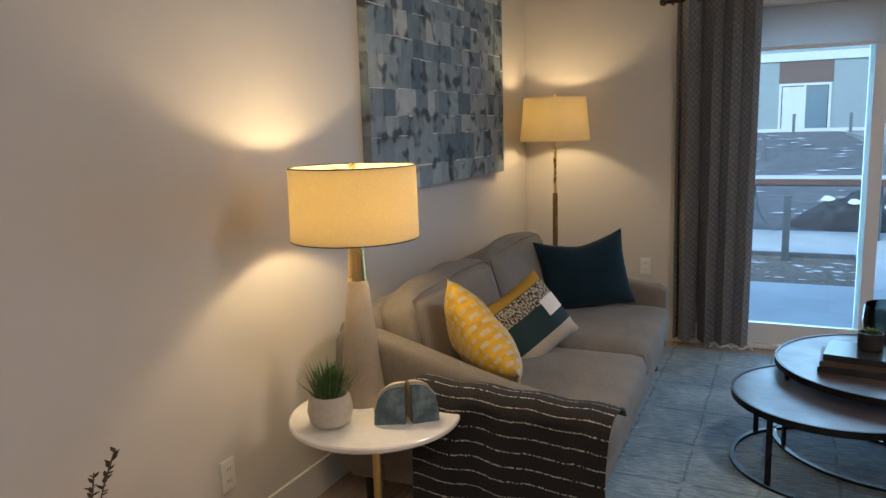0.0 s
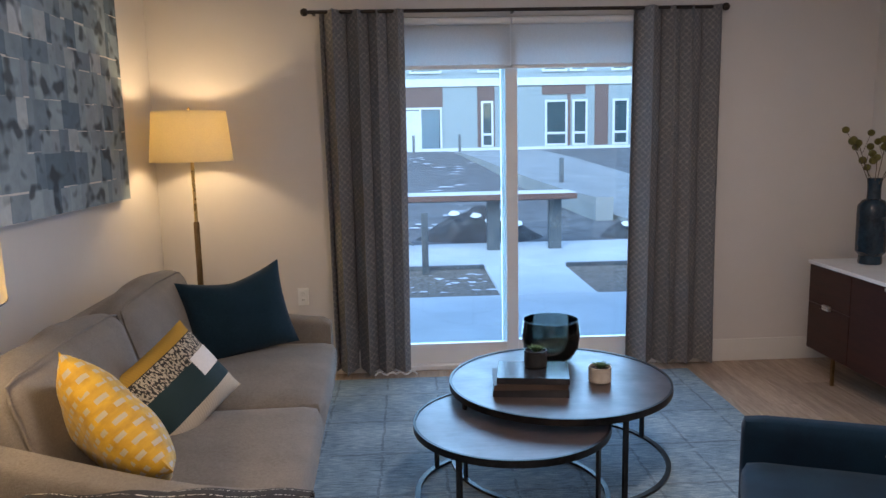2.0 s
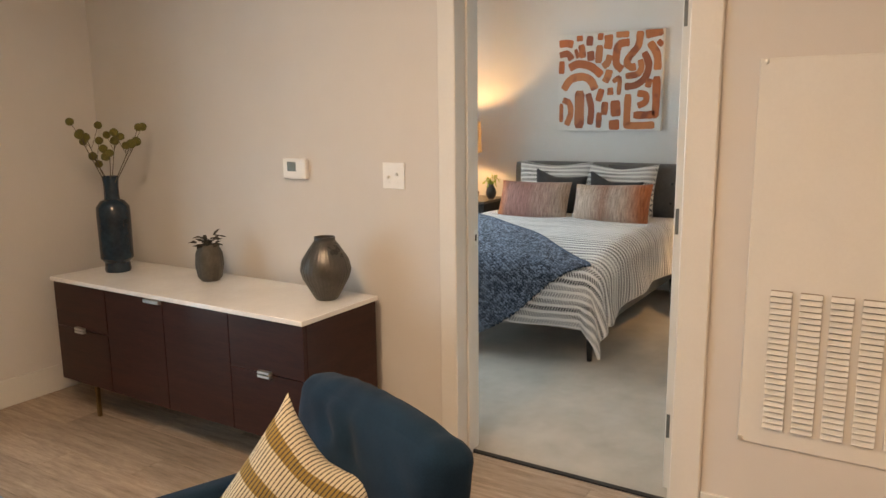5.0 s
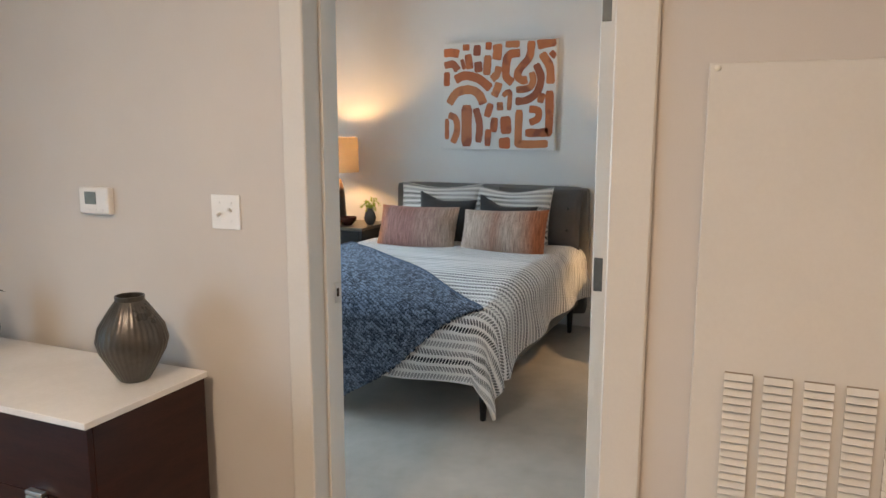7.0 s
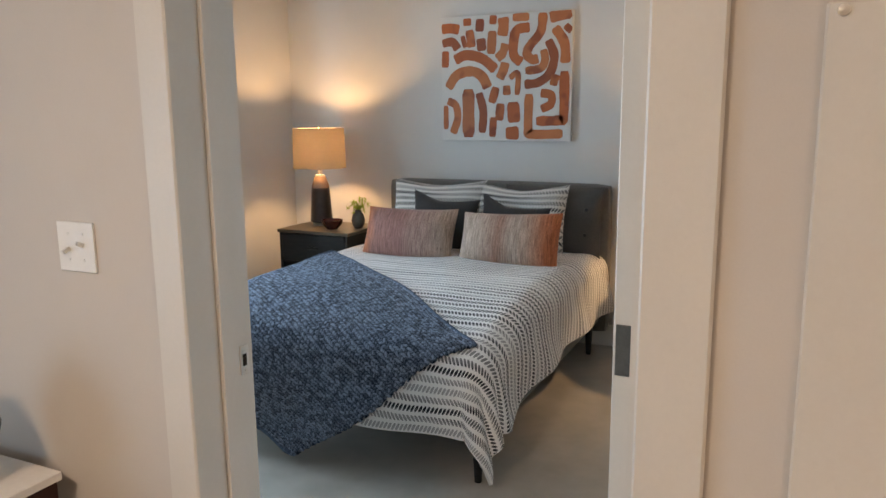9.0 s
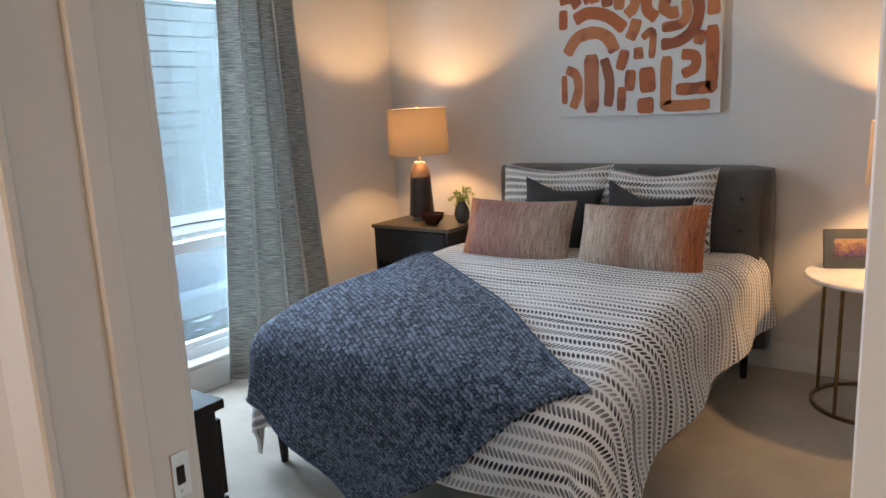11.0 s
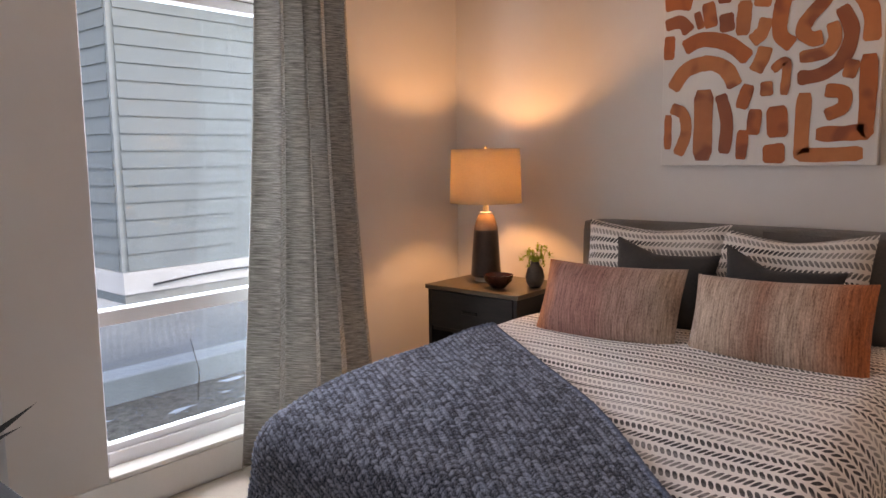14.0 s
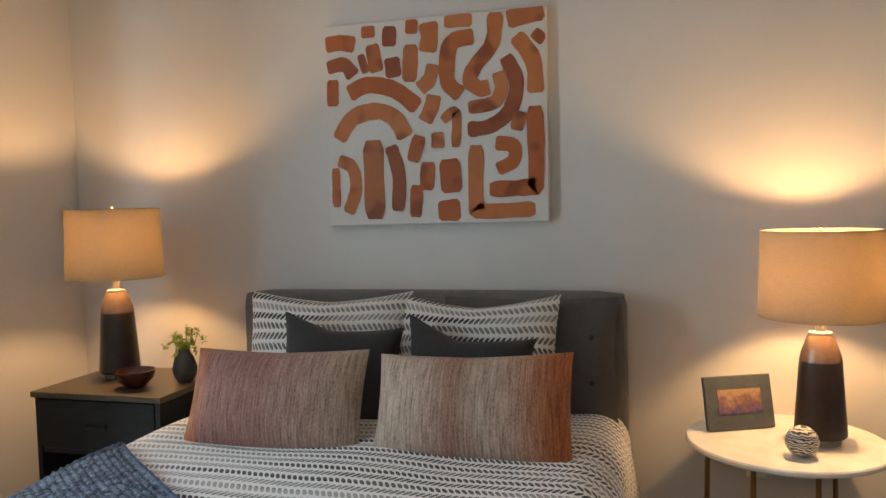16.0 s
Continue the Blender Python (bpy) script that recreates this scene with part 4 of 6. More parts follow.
def outlet(m, label="white double socket outlet on the wall"):
    o = thing("wall_outlet", m, label, "outlet", "wall outlets")
    part("plate", box(-0.035, -0.006, -0.057, 0.035, -0.0004, 0.057, 0.002, 2), "plastic_white", o)
    for z in (-0.022, 0.022):
        s = part("socket", box(-0.017, -0.0085, z - 0.014, 0.017, -0.006, z + 0.014, 0.001, 1), "plastic_white", o)
        for x in (-0.006, 0.006):
            part("slot", box(x - 0.001, -0.0093, z - 0.004, x + 0.001, -0.0086, z + 0.005), "soil", s)
    return o


outlet(pose(-0.70, YN, 0.522))
outlet(pose(XW, 1.97, 0.335, 0, 0, 90))
outlet(pose(XB, 2.30, 0.45, 0, 0, -90))

# rug
single("rug", box(-1.05, 1.9, 0.0, 1.765, 5.12, 0.012, 0.004, 1), "rug", pose(0, 0, 0.0005), "blue-grey worn rug with a faint window-pane check", "rug")


# sofa
def sofa():
    s = thing("sofa", pose(XW + 0.155, 2.42, 0, 0, 0, 2), "taupe two-seat fabric sofa with sloping rounded arms", "sofa")
    L, D = 2.20, 1.07
    part("base", cushion(0.10, 0.06, 0.15, D - 0.03, L - 0.06, 0.30, 0.03, 0.0), "sofa", s, smooth=True)
    part("backrest", cushion(-0.085, 0.03, -0.33, 0.085, L - 0.03, 0.335, 0.08, 0.012, 8), "sofa", s, smooth=True, m=pose(0.10, 0, 0.475, 0, -5, 0))
    for k in range(2):
        y0 = 0.13 + k * (L - 0.26) / 2
        part("seat_cushion", cushion(0.16, y0 + 0.003, 0.28, D, y0 + (L - 0.26) / 2 - 0.003, 0.445, 0.055, 0.02, 6), "sofa", s, smooth=True)
    w = (L - 0.33) / 2
    for k in range(2):
        bm = cushion(-0.105, 0.0, 0.0, 0.105, w, 0.45, 0.075, 0.045, 9)
        for v in bm.verts:
            v.co += v.co.normalized() * 0.02 * noise.noise(v.co * 5 + Vector((k * 4, 0, 0)))
        c = part("back_cushion", bm, "sofa", s, smooth=True, m=pose(0.32, 0.165 + k * w, 0.42, 0, -17, 0))
        line = [(0.088, 0.02, 0.06), (0.086, 0.012, 0.38), (0.084, 0.03, 0.425), (0.086, 0.10, 0.438), (0.10, w / 2, 0.452), (0.086, w - 0.10, 0.438), (0.084, w - 0.03, 0.425), (0.086, w - 0.012, 0.38), (0.088, w - 0.02, 0.06)]
        part("piping", tube(line, 0.005, 8), "sofa", c, smooth=True)

    for y0, y1 in ((0.0, 0.14), (L - 0.14, L)):
        def arm(u, v, a=y0, b=y1):
            x = 0.02 + (D - 0.05) * u
            h = 0.775 - 0.225 * (3 * u * u - 2 * u ** 3) ** 0.8
            t = 2 * math.pi * v
            hw, hh = (b - a) / 2, (h - 0.15) / 2
            c, sn = math.cos(t), math.sin(t)
            e = 0.35
            yy = hw * math.copysign(abs(c) ** e, c)
            zz = hh * math.copysign(abs(sn) ** e, sn)
            end = (1 - max(0.0, (abs(u - 0.5) - 0.46) / 0.04) ** 2 * 0.14)
            return (x, (a + b) / 2 + yy * end, 0.15 + hh + zz * end)
        bm = sheet(24, 32, arm)
        bmesh.ops.remove_doubles(bm, verts=bm.verts, dist=0.0004)
        bmesh.ops.holes_fill(bm, edges=bm.edges[:], sides=0)
        part("arm", bm, "sofa", s, smooth=55)
    for x in (0.10, D - 0.09):
        for y in (0.09, L - 0.09):
            part("leg", lathe([(0.014, 0.012), (0.02, 0.155)], 14), "black_wood", s, m=pose(x, y, 0))
    return s


sofa()


def loose_pillow(w, h, d, material, m, label, ears=0.06, sag=0.0, seed=0, category="pillow", chop=0.0):
    return single("throw_pillow" if category == "pillow" else category, pillow(w, h, d, 26, ears, sag, seed, chop), material, m, label, category, "pillows", smooth=60)


loose_pillow(0.50, 0.48, 0.20, "yellow", pose(-0.76, 2.76, 0.47, -34, 34, 112), "mustard yellow brocade throw pillow leaning on the sofa cushions", 0.08, 0.0, 1)
LB = ((0.0, (0.50, 0.44, 0.35)), (0.075, TEAL), (0.215, BLK), (0.305, (0.40, 0.24, 0.03)))
M["lumbar"] = banded_cloth("teal_ochre_cream_banded_cotton", list(LB), 0.15, (0.215, 0.305))
lumbar = thing("lumbar_pillow", pose(-0.80, 3.37, 0.455, -32, -22, 64), "oblong throw pillow banded in cream, teal, black and ochre", "pillow", "pillows")
part("cover", pillow(0.42, 0.36, 0.17, 22, 0.05, 0, 2), "lumbar", lumbar, smooth=60)


def patch_place(u, v):
    x, z = 0.055 + 0.12 * u, 0.145 + 0.085 * v
    a, b = 2 * x / 0.42, 2 * z / 0.36 - 1
    fill = ((1 - abs(a) ** 2.6) * (1 - abs(b) ** 2.6)) ** 0.55
    return (x, -0.085 * (fill + noise.noise(Vector((a * 1.7 + 2, b * 1.7, -2.0))) * 0.16 * fill) - 0.003, z)


part("patch", sheet(6, 6, patch_place), "mattress", lumbar, "white woven patch", smooth=True)
loose_pillow(0.55, 0.45, 0.17, "teal", pose(-0.83, 4.27, 0.44, -16, -6, 34), "dark teal linen square throw pillow on the sofa", 0.08, 0.05, 3)


# striped throw over the near arm
def throw_place(u, v):
    x = -1.02 + 0.72 * u
    s = v * 0.95
    arm_top = 0.605 - 0.035 * u
    if s < 0.22:
        y, z = 2.62 - s, arm_top + 0.012 - (0.1 * (1 - s / 0.22) ** 2) * 0.9
    elif s < 0.34:
        a = (s - 0.22) / 0.12 * math.pi / 2
        y, z = 2.40 - 0.055 * math.sin(a), arm_top + 0.012 - 0.055 * (1 - math.cos(a))
    else:
        y, z = 2.345 - 0.02 * (s - 0.34) + 0.008 * math.sin(u * 17 + s * 4), arm_top - 0.043 - (s - 0.34)
    return (x + 0.012 * math.sin(s * 9) * u, y, z + 0.004 * math.sin(u * 23))


single("throw_blanket", sheet(40, 44, throw_place, 0.008, lambda u, v: (u * 0.72, v * 0.95)), "throw_black", pose(0, 0, 0), "black woven throw with broken white stripes over the sofa arm", "throw", smooth=60)


# ceiling lights assumed out of view, kitchen end and mid-room, added as fill
def assumed_ceiling_light(x, y, watts):
    p = thing("assumed_ceiling_light", pose(x, y, TOP), "assumed flush ceiling light, unseen, added to fill the room", "ceiling light", "ceiling lights")
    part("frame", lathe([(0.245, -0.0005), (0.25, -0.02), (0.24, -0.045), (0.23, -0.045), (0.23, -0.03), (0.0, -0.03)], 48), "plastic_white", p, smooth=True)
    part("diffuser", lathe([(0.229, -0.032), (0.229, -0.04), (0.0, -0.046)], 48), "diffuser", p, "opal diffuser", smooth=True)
    d = bpy.data.lights.new("ceiling_fill_lamp", "AREA")
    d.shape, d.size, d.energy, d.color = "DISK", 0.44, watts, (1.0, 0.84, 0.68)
    o = new("ceiling_fill_lamp", d)
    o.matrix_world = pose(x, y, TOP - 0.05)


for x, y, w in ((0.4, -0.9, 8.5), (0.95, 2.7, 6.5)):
    assumed_ceiling_light(x, y, w)


# lamps
def bulb(name, m, watts, colour=(1.0, 0.70, 0.38)):
    d = bpy.data.lights.new(name, "POINT")
    d.energy, d.color, d.shadow_soft_size = watts, colour, 0.035
    o = new(name, d)
    o.matrix_world = m
    return o


def shade_mesh(r0, r1, z0, z1, segs=56, t=0.0025):
    return lathe([(r0, z0), (r1, z1), (r1 - t, z1), (r0 - t, z0)], segs, closed=True)


def shade_parts(p, r0, r1, z0, z1, cloth, trim=None):
    sh = part("shade", shade_mesh(r0, r1, z0, z1), cloth, p, smooth=True)
    for r, z in ((r0, z0), (r1, z1)):
        part("rim", ring(r - 0.001, z - 0.004, 0.002, 56, flat=(0.0045, 0.004)), trim or cloth, sh)
    for k in range(3):
        a = 2 * math.pi * k / 3 + 0.4
        part("spoke", tube([(0, 0, z1 - 0.03), ((r1 - 0.004) * math.cos(a), (r1 - 0.004) * math.sin(a), z1 - 0.012)], 0.0018, 6), "brass", sh)
    return sh


def table_lamp(m, label):
    p = thing("table_lamp", m, label, "lamp")
    bm = lathe([(0.085, 0.0), (0.086, 0.006), (0.038, 0.455), (0.034, 0.46)], 40)
    part("base", bm, "lamp_stone", p, "tapering taupe plaster lamp base", smooth=True)
    part("neck", lathe([(0.034, 0.46), (0.029, 0.565), (0.026, 0.605), (0.008, 0.61), (0.008, 0.625)], 28), "brass", p, smooth=True)
    part("finial", lathe([(0.004, 0.625), (0.004, 0.862), (0.012, 0.865), (0.012, 0.882), (0.0, 0.887)], 16), "brass", p, smooth=True)
    shade_parts(p, 0.23, 0.226, 0.618, 0.874, "shade_white", "rod_metal")
    return p


LAMP = (-1.215, 2.33)
TZ = 0.53
table_lamp(pose(*LAMP, TZ), "tapered taupe table lamp with a cream drum shade, lit")
bulb("bulb_table_lamp", pose(*LAMP, TZ + 0.76), 3.9, (1.0, 0.76, 0.40))


def floor_lamp(m, label):
    p = thing("floor_lamp", m, label, "lamp")
    part("base", lathe([(0.14, 0.0), (0.14, 0.014), (0.13, 0.02), (0.015, 0.028)], 40), "dark_metal", p, smooth=True)
    part("lower_pole", lathe([(0.017, 0.028), (0.017, 1.05), (0.014, 1.06)], 18), "bronze", p, "dark bronze lower pole", smooth=True)
    part("upper_pole", lathe([(0.010, 1.06), (0.010, 1.70)], 16), "brass", p, smooth=True)
    part("finial", lathe([(0.006, 1.70), (0.009, 1.71), (0.0, 1.722)], 14), "brass", p, smooth=True)
    shade_parts(p, 0.232, 0.205, 1.415, 1.695, "shade_white")
    return p


FL = (-1.25, 4.95)
floor_lamp(pose(*FL, 0), "brass and bronze floor lamp with a cream tapered shade, lit")
bulb("bulb_floor_lamp", pose(*FL, 1.565), 3.4, (1.0, 0.76, 0.40))


# pedestal side table
def side_table(m, r, h, label):
    p = thing("side_table", m, label, "side table")
    part("tabletop", lathe([(r - 0.006, h - 0.022), (r, h - 0.016), (r, h - 0.005), (r - 0.005, h), (0.0, h)], 64), "marble", p, smooth=True)
    part("pedestal", lathe([(0.018, 0.02), (0.018, h - 0.03), (0.05, h - 0.0225)], 24), "brass", p, smooth=True)
    part("foot", lathe([(0.19, 0.0), (0.19, 0.012), (0.18, 0.018), (0.03, 0.024)], 48), "brass", p, smooth=True)
    return p


side_table(pose(-1.115, 2.245, 0), 0.305, TZ, "round white marble side table on a brass pedestal")


def grass_pot(m, label):
    p = thing("potted_plant", m, label, "plant")
    part("pot", lathe([(0.045, 0), (0.07, 0.02), (0.078, 0.06), (0.07, 0.105), (0.062, 0.115), (0.056, 0.113), (0.056, 0.10), (0.0, 0.10)], 36), "pot_cream", p, smooth=True)
    bm = bmesh.new()
    rnd = random.Random(4)
    for k in range(260):
        a, q = rnd.uniform(0, 6.283), rnd.uniform(0, 0.05)
        tilt = rnd.uniform(0.05, 0.75)
        blade(bm, (q * math.cos(a), q * math.sin(a), 0.10), (math.cos(a) * tilt, math.sin(a) * tilt, 1), rnd.uniform(0.07, 0.135), 0.006, rnd.uniform(0.1, 0.7))
    part("grass", bm, "grass", p, "green artificial grass tuft", kind="stuff")
    return p


grass_pot(pose(-1.20, 2.09, TZ), "green grass plant in a rounded cream pot")


def half_round(side, width, height, y0, y1, grow=0.0, rough=0.0, start=0.0):
    """An upright half-round slice of stone, its straight edge at x = 0 and its curve towards side."""
    bm = bmesh.new()
    n, layers = 18, 5
    rings = []
    for q in range(layers + 1):
        y = y0 + (y1 - y0) * q / layers
        shrink = 1 - 0.10 * (q / layers) ** 2
        pts = [(0.0, start)] if start == 0.0 else []
        for k in range(n + 1):
            a = math.pi / 2 * k / n
            x, z = math.cos(a) ** 0.75 * width * shrink, start + (height * shrink - start) * math.sin(a) ** 0.8
            bulge = 1 + rough * noise.noise(Vector((x * 30, y * 40, z * 30)))
            pts.append((side * (x + grow) * bulge if k < n else 0.0, z + grow * (k > 0)))
        rings.append([bm.verts.new((x, y, z)) for x, z in pts])
    m = len(rings[0])
    for a, b in zip(rings, rings[1:]):
        for k in range(m):
            bm.faces.new((a[k], a[(k + 1) % m], b[(k + 1) % m], b[k]))
    bm.faces.new(rings[0])
    bm.faces.new(rings[-1][::-1])
    return bm


def bookend(m, side, width, height, label):
    p = thing("bookend", m, label, "bookend", "agate bookends")
    part("stone", half_round(side, width, height, 0.0, 0.03, 0.0, 0.05), "agate", p, smooth=40)
    part("rind", half_round(side, width, height, 0.0305, 0.085, 0.002, 0.14), "agate_rind", p, "pale rough rind", smooth=40)
    return p


bookend(pose(-0.962, 2.185, TZ + 0.0005, 0, 0, 24), -1, 0.105, 0.135, "blue polished agate bookend with a pale rind")
bookend(pose(-0.938, 2.197, TZ + 0.0005, 0, 0, 42), 1, 0.095, 0.14, "blue polished agate bookend, squarer than its twin")

# dried sprig in the near corner of the wall
sprig = thing("dried_sprig", pose(-1.36, 1.24, 0), "dry eucalyptus sprig in a tall dark vase", "plant")
part("vase", lathe([(0.0, 0.0), (0.07, 0.0), (0.10, 0.16), (0.075, 0.34), (0.03, 0.42), (0.034, 0.44), (0.028, 0.44), (0.0, 0.40)], 32), "pot_black", sprig, smooth=True)
for k, (dx, dy, h) in enumerate(((0.02, 0.02, 0.31), (0.02, 0.09, 0.345))):
    pts = [(dx * s * s, dy * s * s, 0.40 + h * s) for s in (0, 0.25, 0.5, 0.75, 1.0)]
    st = part("stem", tube(pts, 0.002, 6), "stem", sprig)
    bm = bmesh.new()
    rnd = random.Random(k)
    for j in range(34):
        s = 0.3 + 0.7 * j / 34
        a = rnd.uniform(0, 6.28)
        blade(bm, (dx * s * s, dy * s * s, 0.40 + h * s), (math.cos(a), math.sin(a), 0.5), 0.022, 0.012, 0.3, 3)
    part("leaf_spray", bm, "dry_flower", st, kind="stuff")


# blue collage canvas
def collage(m, w, h, label):
    p = thing("wall_art", m, label, "painting")
    part("canvas", box(0, 0, 0, w, 0.045, h, 0.004, 1), "canvas_white", p)
    rnd = random.Random(11)
    z = 0.0
    while z < h - 0.01:
        dz = min(rnd.uniform(0.085, 0.16), h - z)
        x = 0.0
        while x < w - 0.005:
            dx = min(rnd.uniform(0.04, 0.15), w - x)
            j = rnd.uniform(0, 0.012)
            t = rnd.uniform(0.0006, 0.002)
            part("paper_piece", box(x + 0.0002, -0.0005 - t, max(0.0, z - j), x + dx - 0.0002, -0.0004, min(h, z + dz - j)), "collage", p)
            x += dx
        part("edge_piece", box(-0.0022, 0.0, z + 0.0004, -0.0004, 0.044, z + dz - 0.0004), "collage", p)
        z += dz
    return p


collage(pose(XW + 0.046, 3.0, 1.225, 0, 0, 90), 1.70, 1.22, "large blue-grey patchwork watercolour canvas above the sofa")


# nesting coffee tables
def coffee_table(m, r, h, label, rot):
    p = thing("coffee_table", m, label, "coffee table", "nesting coffee tables")
    part("tabletop", lathe([(r - 0.012, h - 0.022), (r - 0.012, h), (0.0, h)], 72), "coffee_top", p, "mottled brown metal top", smooth=True)
    part("rim", lathe([(r - 0.0115, h - 0.026), (r, h - 0.026), (r, h + 0.004), (r - 0.0115, h + 0.004)], 72, closed=True), "dark_metal", p, smooth=True)
    part("floor_ring", ring(r - 0.012, 0.0, 0, 72, flat=(0.022, 0.012)), "dark_metal", p, smooth=True)
    for k in range(4):
        a = radians(rot + 90 * k)
        q = part("leg", box(-0.011, -0.006, 0.012, 0.011, 0.006, h - 0.024), "dark_metal", p, m=pose((r - 0.02) * math.cos(a), (r - 0.02) * math.sin(a), 0, 0, 0, rot + 90 * k + 90))
    return p


RZ = 0.0125
T1 = (0.672, 3.865)
coffee_table(pose(*T1, RZ), 0.51, 0.398 - RZ, "larger round nesting coffee table with a mottled brown metal top", -68)
coffee_table(pose(0.405, 3.545, RZ), 0.415, 0.337 - RZ, "smaller round nesting coffee table tucked under the larger one", 232)

# things on the large coffee table
def book(m, w, d, h, cover, label):
    p = thing("book", m, label, "book", "books on the coffee table")
    part("pages", box(-w / 2 + 0.004, -d / 2 + 0.005, 0.003, w / 2 - 0.006, d / 2 - 0.005, h - 0.003), "paper", p)
    part("cover", box(-w / 2, -d / 2, 0, w / 2, d / 2, 0.003), cover, p)
    part("cover", box(-w / 2, -d / 2, h - 0.003, w / 2, d / 2, h), cover, p)
    part("spine", box(-w / 2, -d / 2, 0.003, w / 2, -d / 2 + 0.004, h - 0.003), cover, p)
    return p


CT = 0.398
book(pose(0.520, 3.755, CT + 0.0005, 0, 0, -8), 0.33, 0.25, 0.026, "book_black", "dark large-format book at the bottom of a stack")
book(pose(0.515, 3.765, CT + 0.0275, 0, 0, -4), 0.32, 0.24, 0.024, "book_brown", "brown cloth-bound large-format book in a stack")
book(pose(0.535, 3.770, CT + 0.0525, 0, 0, -9), 0.315, 0.245, 0.028, "book_black", "glossy black large-format book on top of a stack")


def rosette(bm, base, n, length, width, seed, lift=0.6):
    rnd = random.Random(seed)
    for k in range(n):
        a = k * 2.4
        up = lift + 1.2 * k / n
        blade(bm, base, (math.cos(a), math.sin(a), up), length * (1.1 - 0.5 * k / n) * rnd.uniform(0.85, 1.1), width, 0.2, 4)


def succulent_pot(m, r, h, pot, label, seed, n=26, leaf=0.045):
    p = thing("potted_succulent", m, label, "plant", "small plants")
    part("pot", lathe([(r * 0.9, 0), (r, 0.006), (r, h), (r - 0.005, h), (r - 0.005, h - 0.012), (0, h - 0.012)], 32), pot, p, smooth=True)
    part("soil", lathe([(r - 0.006, h - 0.0115), (0, h - 0.008)], 24), "soil", p)
    bm = bmesh.new()
    rosette(bm, (0, 0, h - 0.01), n, leaf, 0.016, seed)
    rosette(bm, (r * 0.4, 0.01, h - 0.01), n // 2, leaf * 0.7, 0.013, seed + 1)
    part("rosette", bm, "succulent", p, "pale green fleshy leaves", kind="stuff")
    return p


succulent_pot(pose(0.555, 3.825, CT + 0.081), 0.052, 0.075, "pot_black", "small succulent in a black pot on a stack of books", 1, 30, 0.05)
succulent_pot(pose(0.85, 3.81, CT + 0.0005), 0.052, 0.072, "pot_cream", "small green succulent in a cream pot", 5)
bowl = thing("glass_bowl", pose(0.69, 4.165, CT + 0.0005), "smoked grey-green glass hurricane bowl", "bowl")
part("glass", lathe([(0.07, 0.0), (0.11, 0.02), (0.138, 0.07), (0.146, 0.13), (0.137, 0.21), (0.134, 0.21), (0.142, 0.13), (0.131, 0.072), (0.106, 0.024), (0.068, 0.006), (0.0, 0.006)], 56), "smoke", bowl, smooth=True)


# sideboard
def sideboard():
    x0, x1, y0, y1, z0, zt = 2.463, 2.94, 3.25, 4.98, 0.175, 0.726
    p = thing("sideboard", pose(0, 0, 0), "dark espresso sideboard with a white stone top and brass legs", "sideboard")
    part("body", box(x0 + 0.018, y0, z0, x1, y1, zt - 0.022, 0.002, 1), "espresso", p)
    part("top", box(x0 - 0.012, y0 - 0.006, zt - 0.0215, x1 + 0.01, y1 + 0.006, zt, 0.002, 1), "quartz", p, "white stone top")
    w = (y1 - y0) / 4
    for k in range(4):
        a, b = y0 + k * w + 0.002, y0 + (k + 1) * w - 0.002
        if k in (0, 3):
            mid = 0.468
            for za, zb in ((z0 + 0.002, mid - 0.0015), (mid + 0.0015, zt - 0.026)):
                d = part("drawer", box(x0, a, za, x0 + 0.0178, b, zb, 0.001, 1), "espresso", p)
            part("handle", box(x0 - 0.022, (a + b) / 2 - 0.035, mid - 0.014, x0 - 0.0005, (a + b) / 2 + 0.035, mid - 0.002, 0.002, 1), "nickel", d, "satin nickel pull")
            part("handle", box(x0 - 0.022, (a + b) / 2 - 0.035, mid + 0.002, x0 - 0.0005, (a + b) / 2 + 0.035, mid + 0.014, 0.002, 1), "nickel", d, "satin nickel pull")
        else:
            d = part("door", box(x0, a, z0 + 0.002, x0 + 0.0178, b, zt - 0.026, 0.001, 1), "espresso", p)
            e = b - 0.02 if k == 1 else a + 0.02
            lo, hi = (e - 0.11, e) if k == 1 else (e, e + 0.11)
            if k == 2:
                part("handle", box(x0 - 0.02, lo - 0.02, zt - 0.042, x0 - 0.0005, hi - 0.02, zt - 0.0265, 0.002, 1), "nickel", d, "satin nickel pull")
    for x in (x0 + 0.03, x1 - 0.05):
        for y in (y0 + 0.25, y1 - 0.25):
            part("leg", box(x - 0.009, y - 0.009, 0.0, x + 0.009, y + 0.009, z0, 0.001, 1), "bronze", p)
    return p


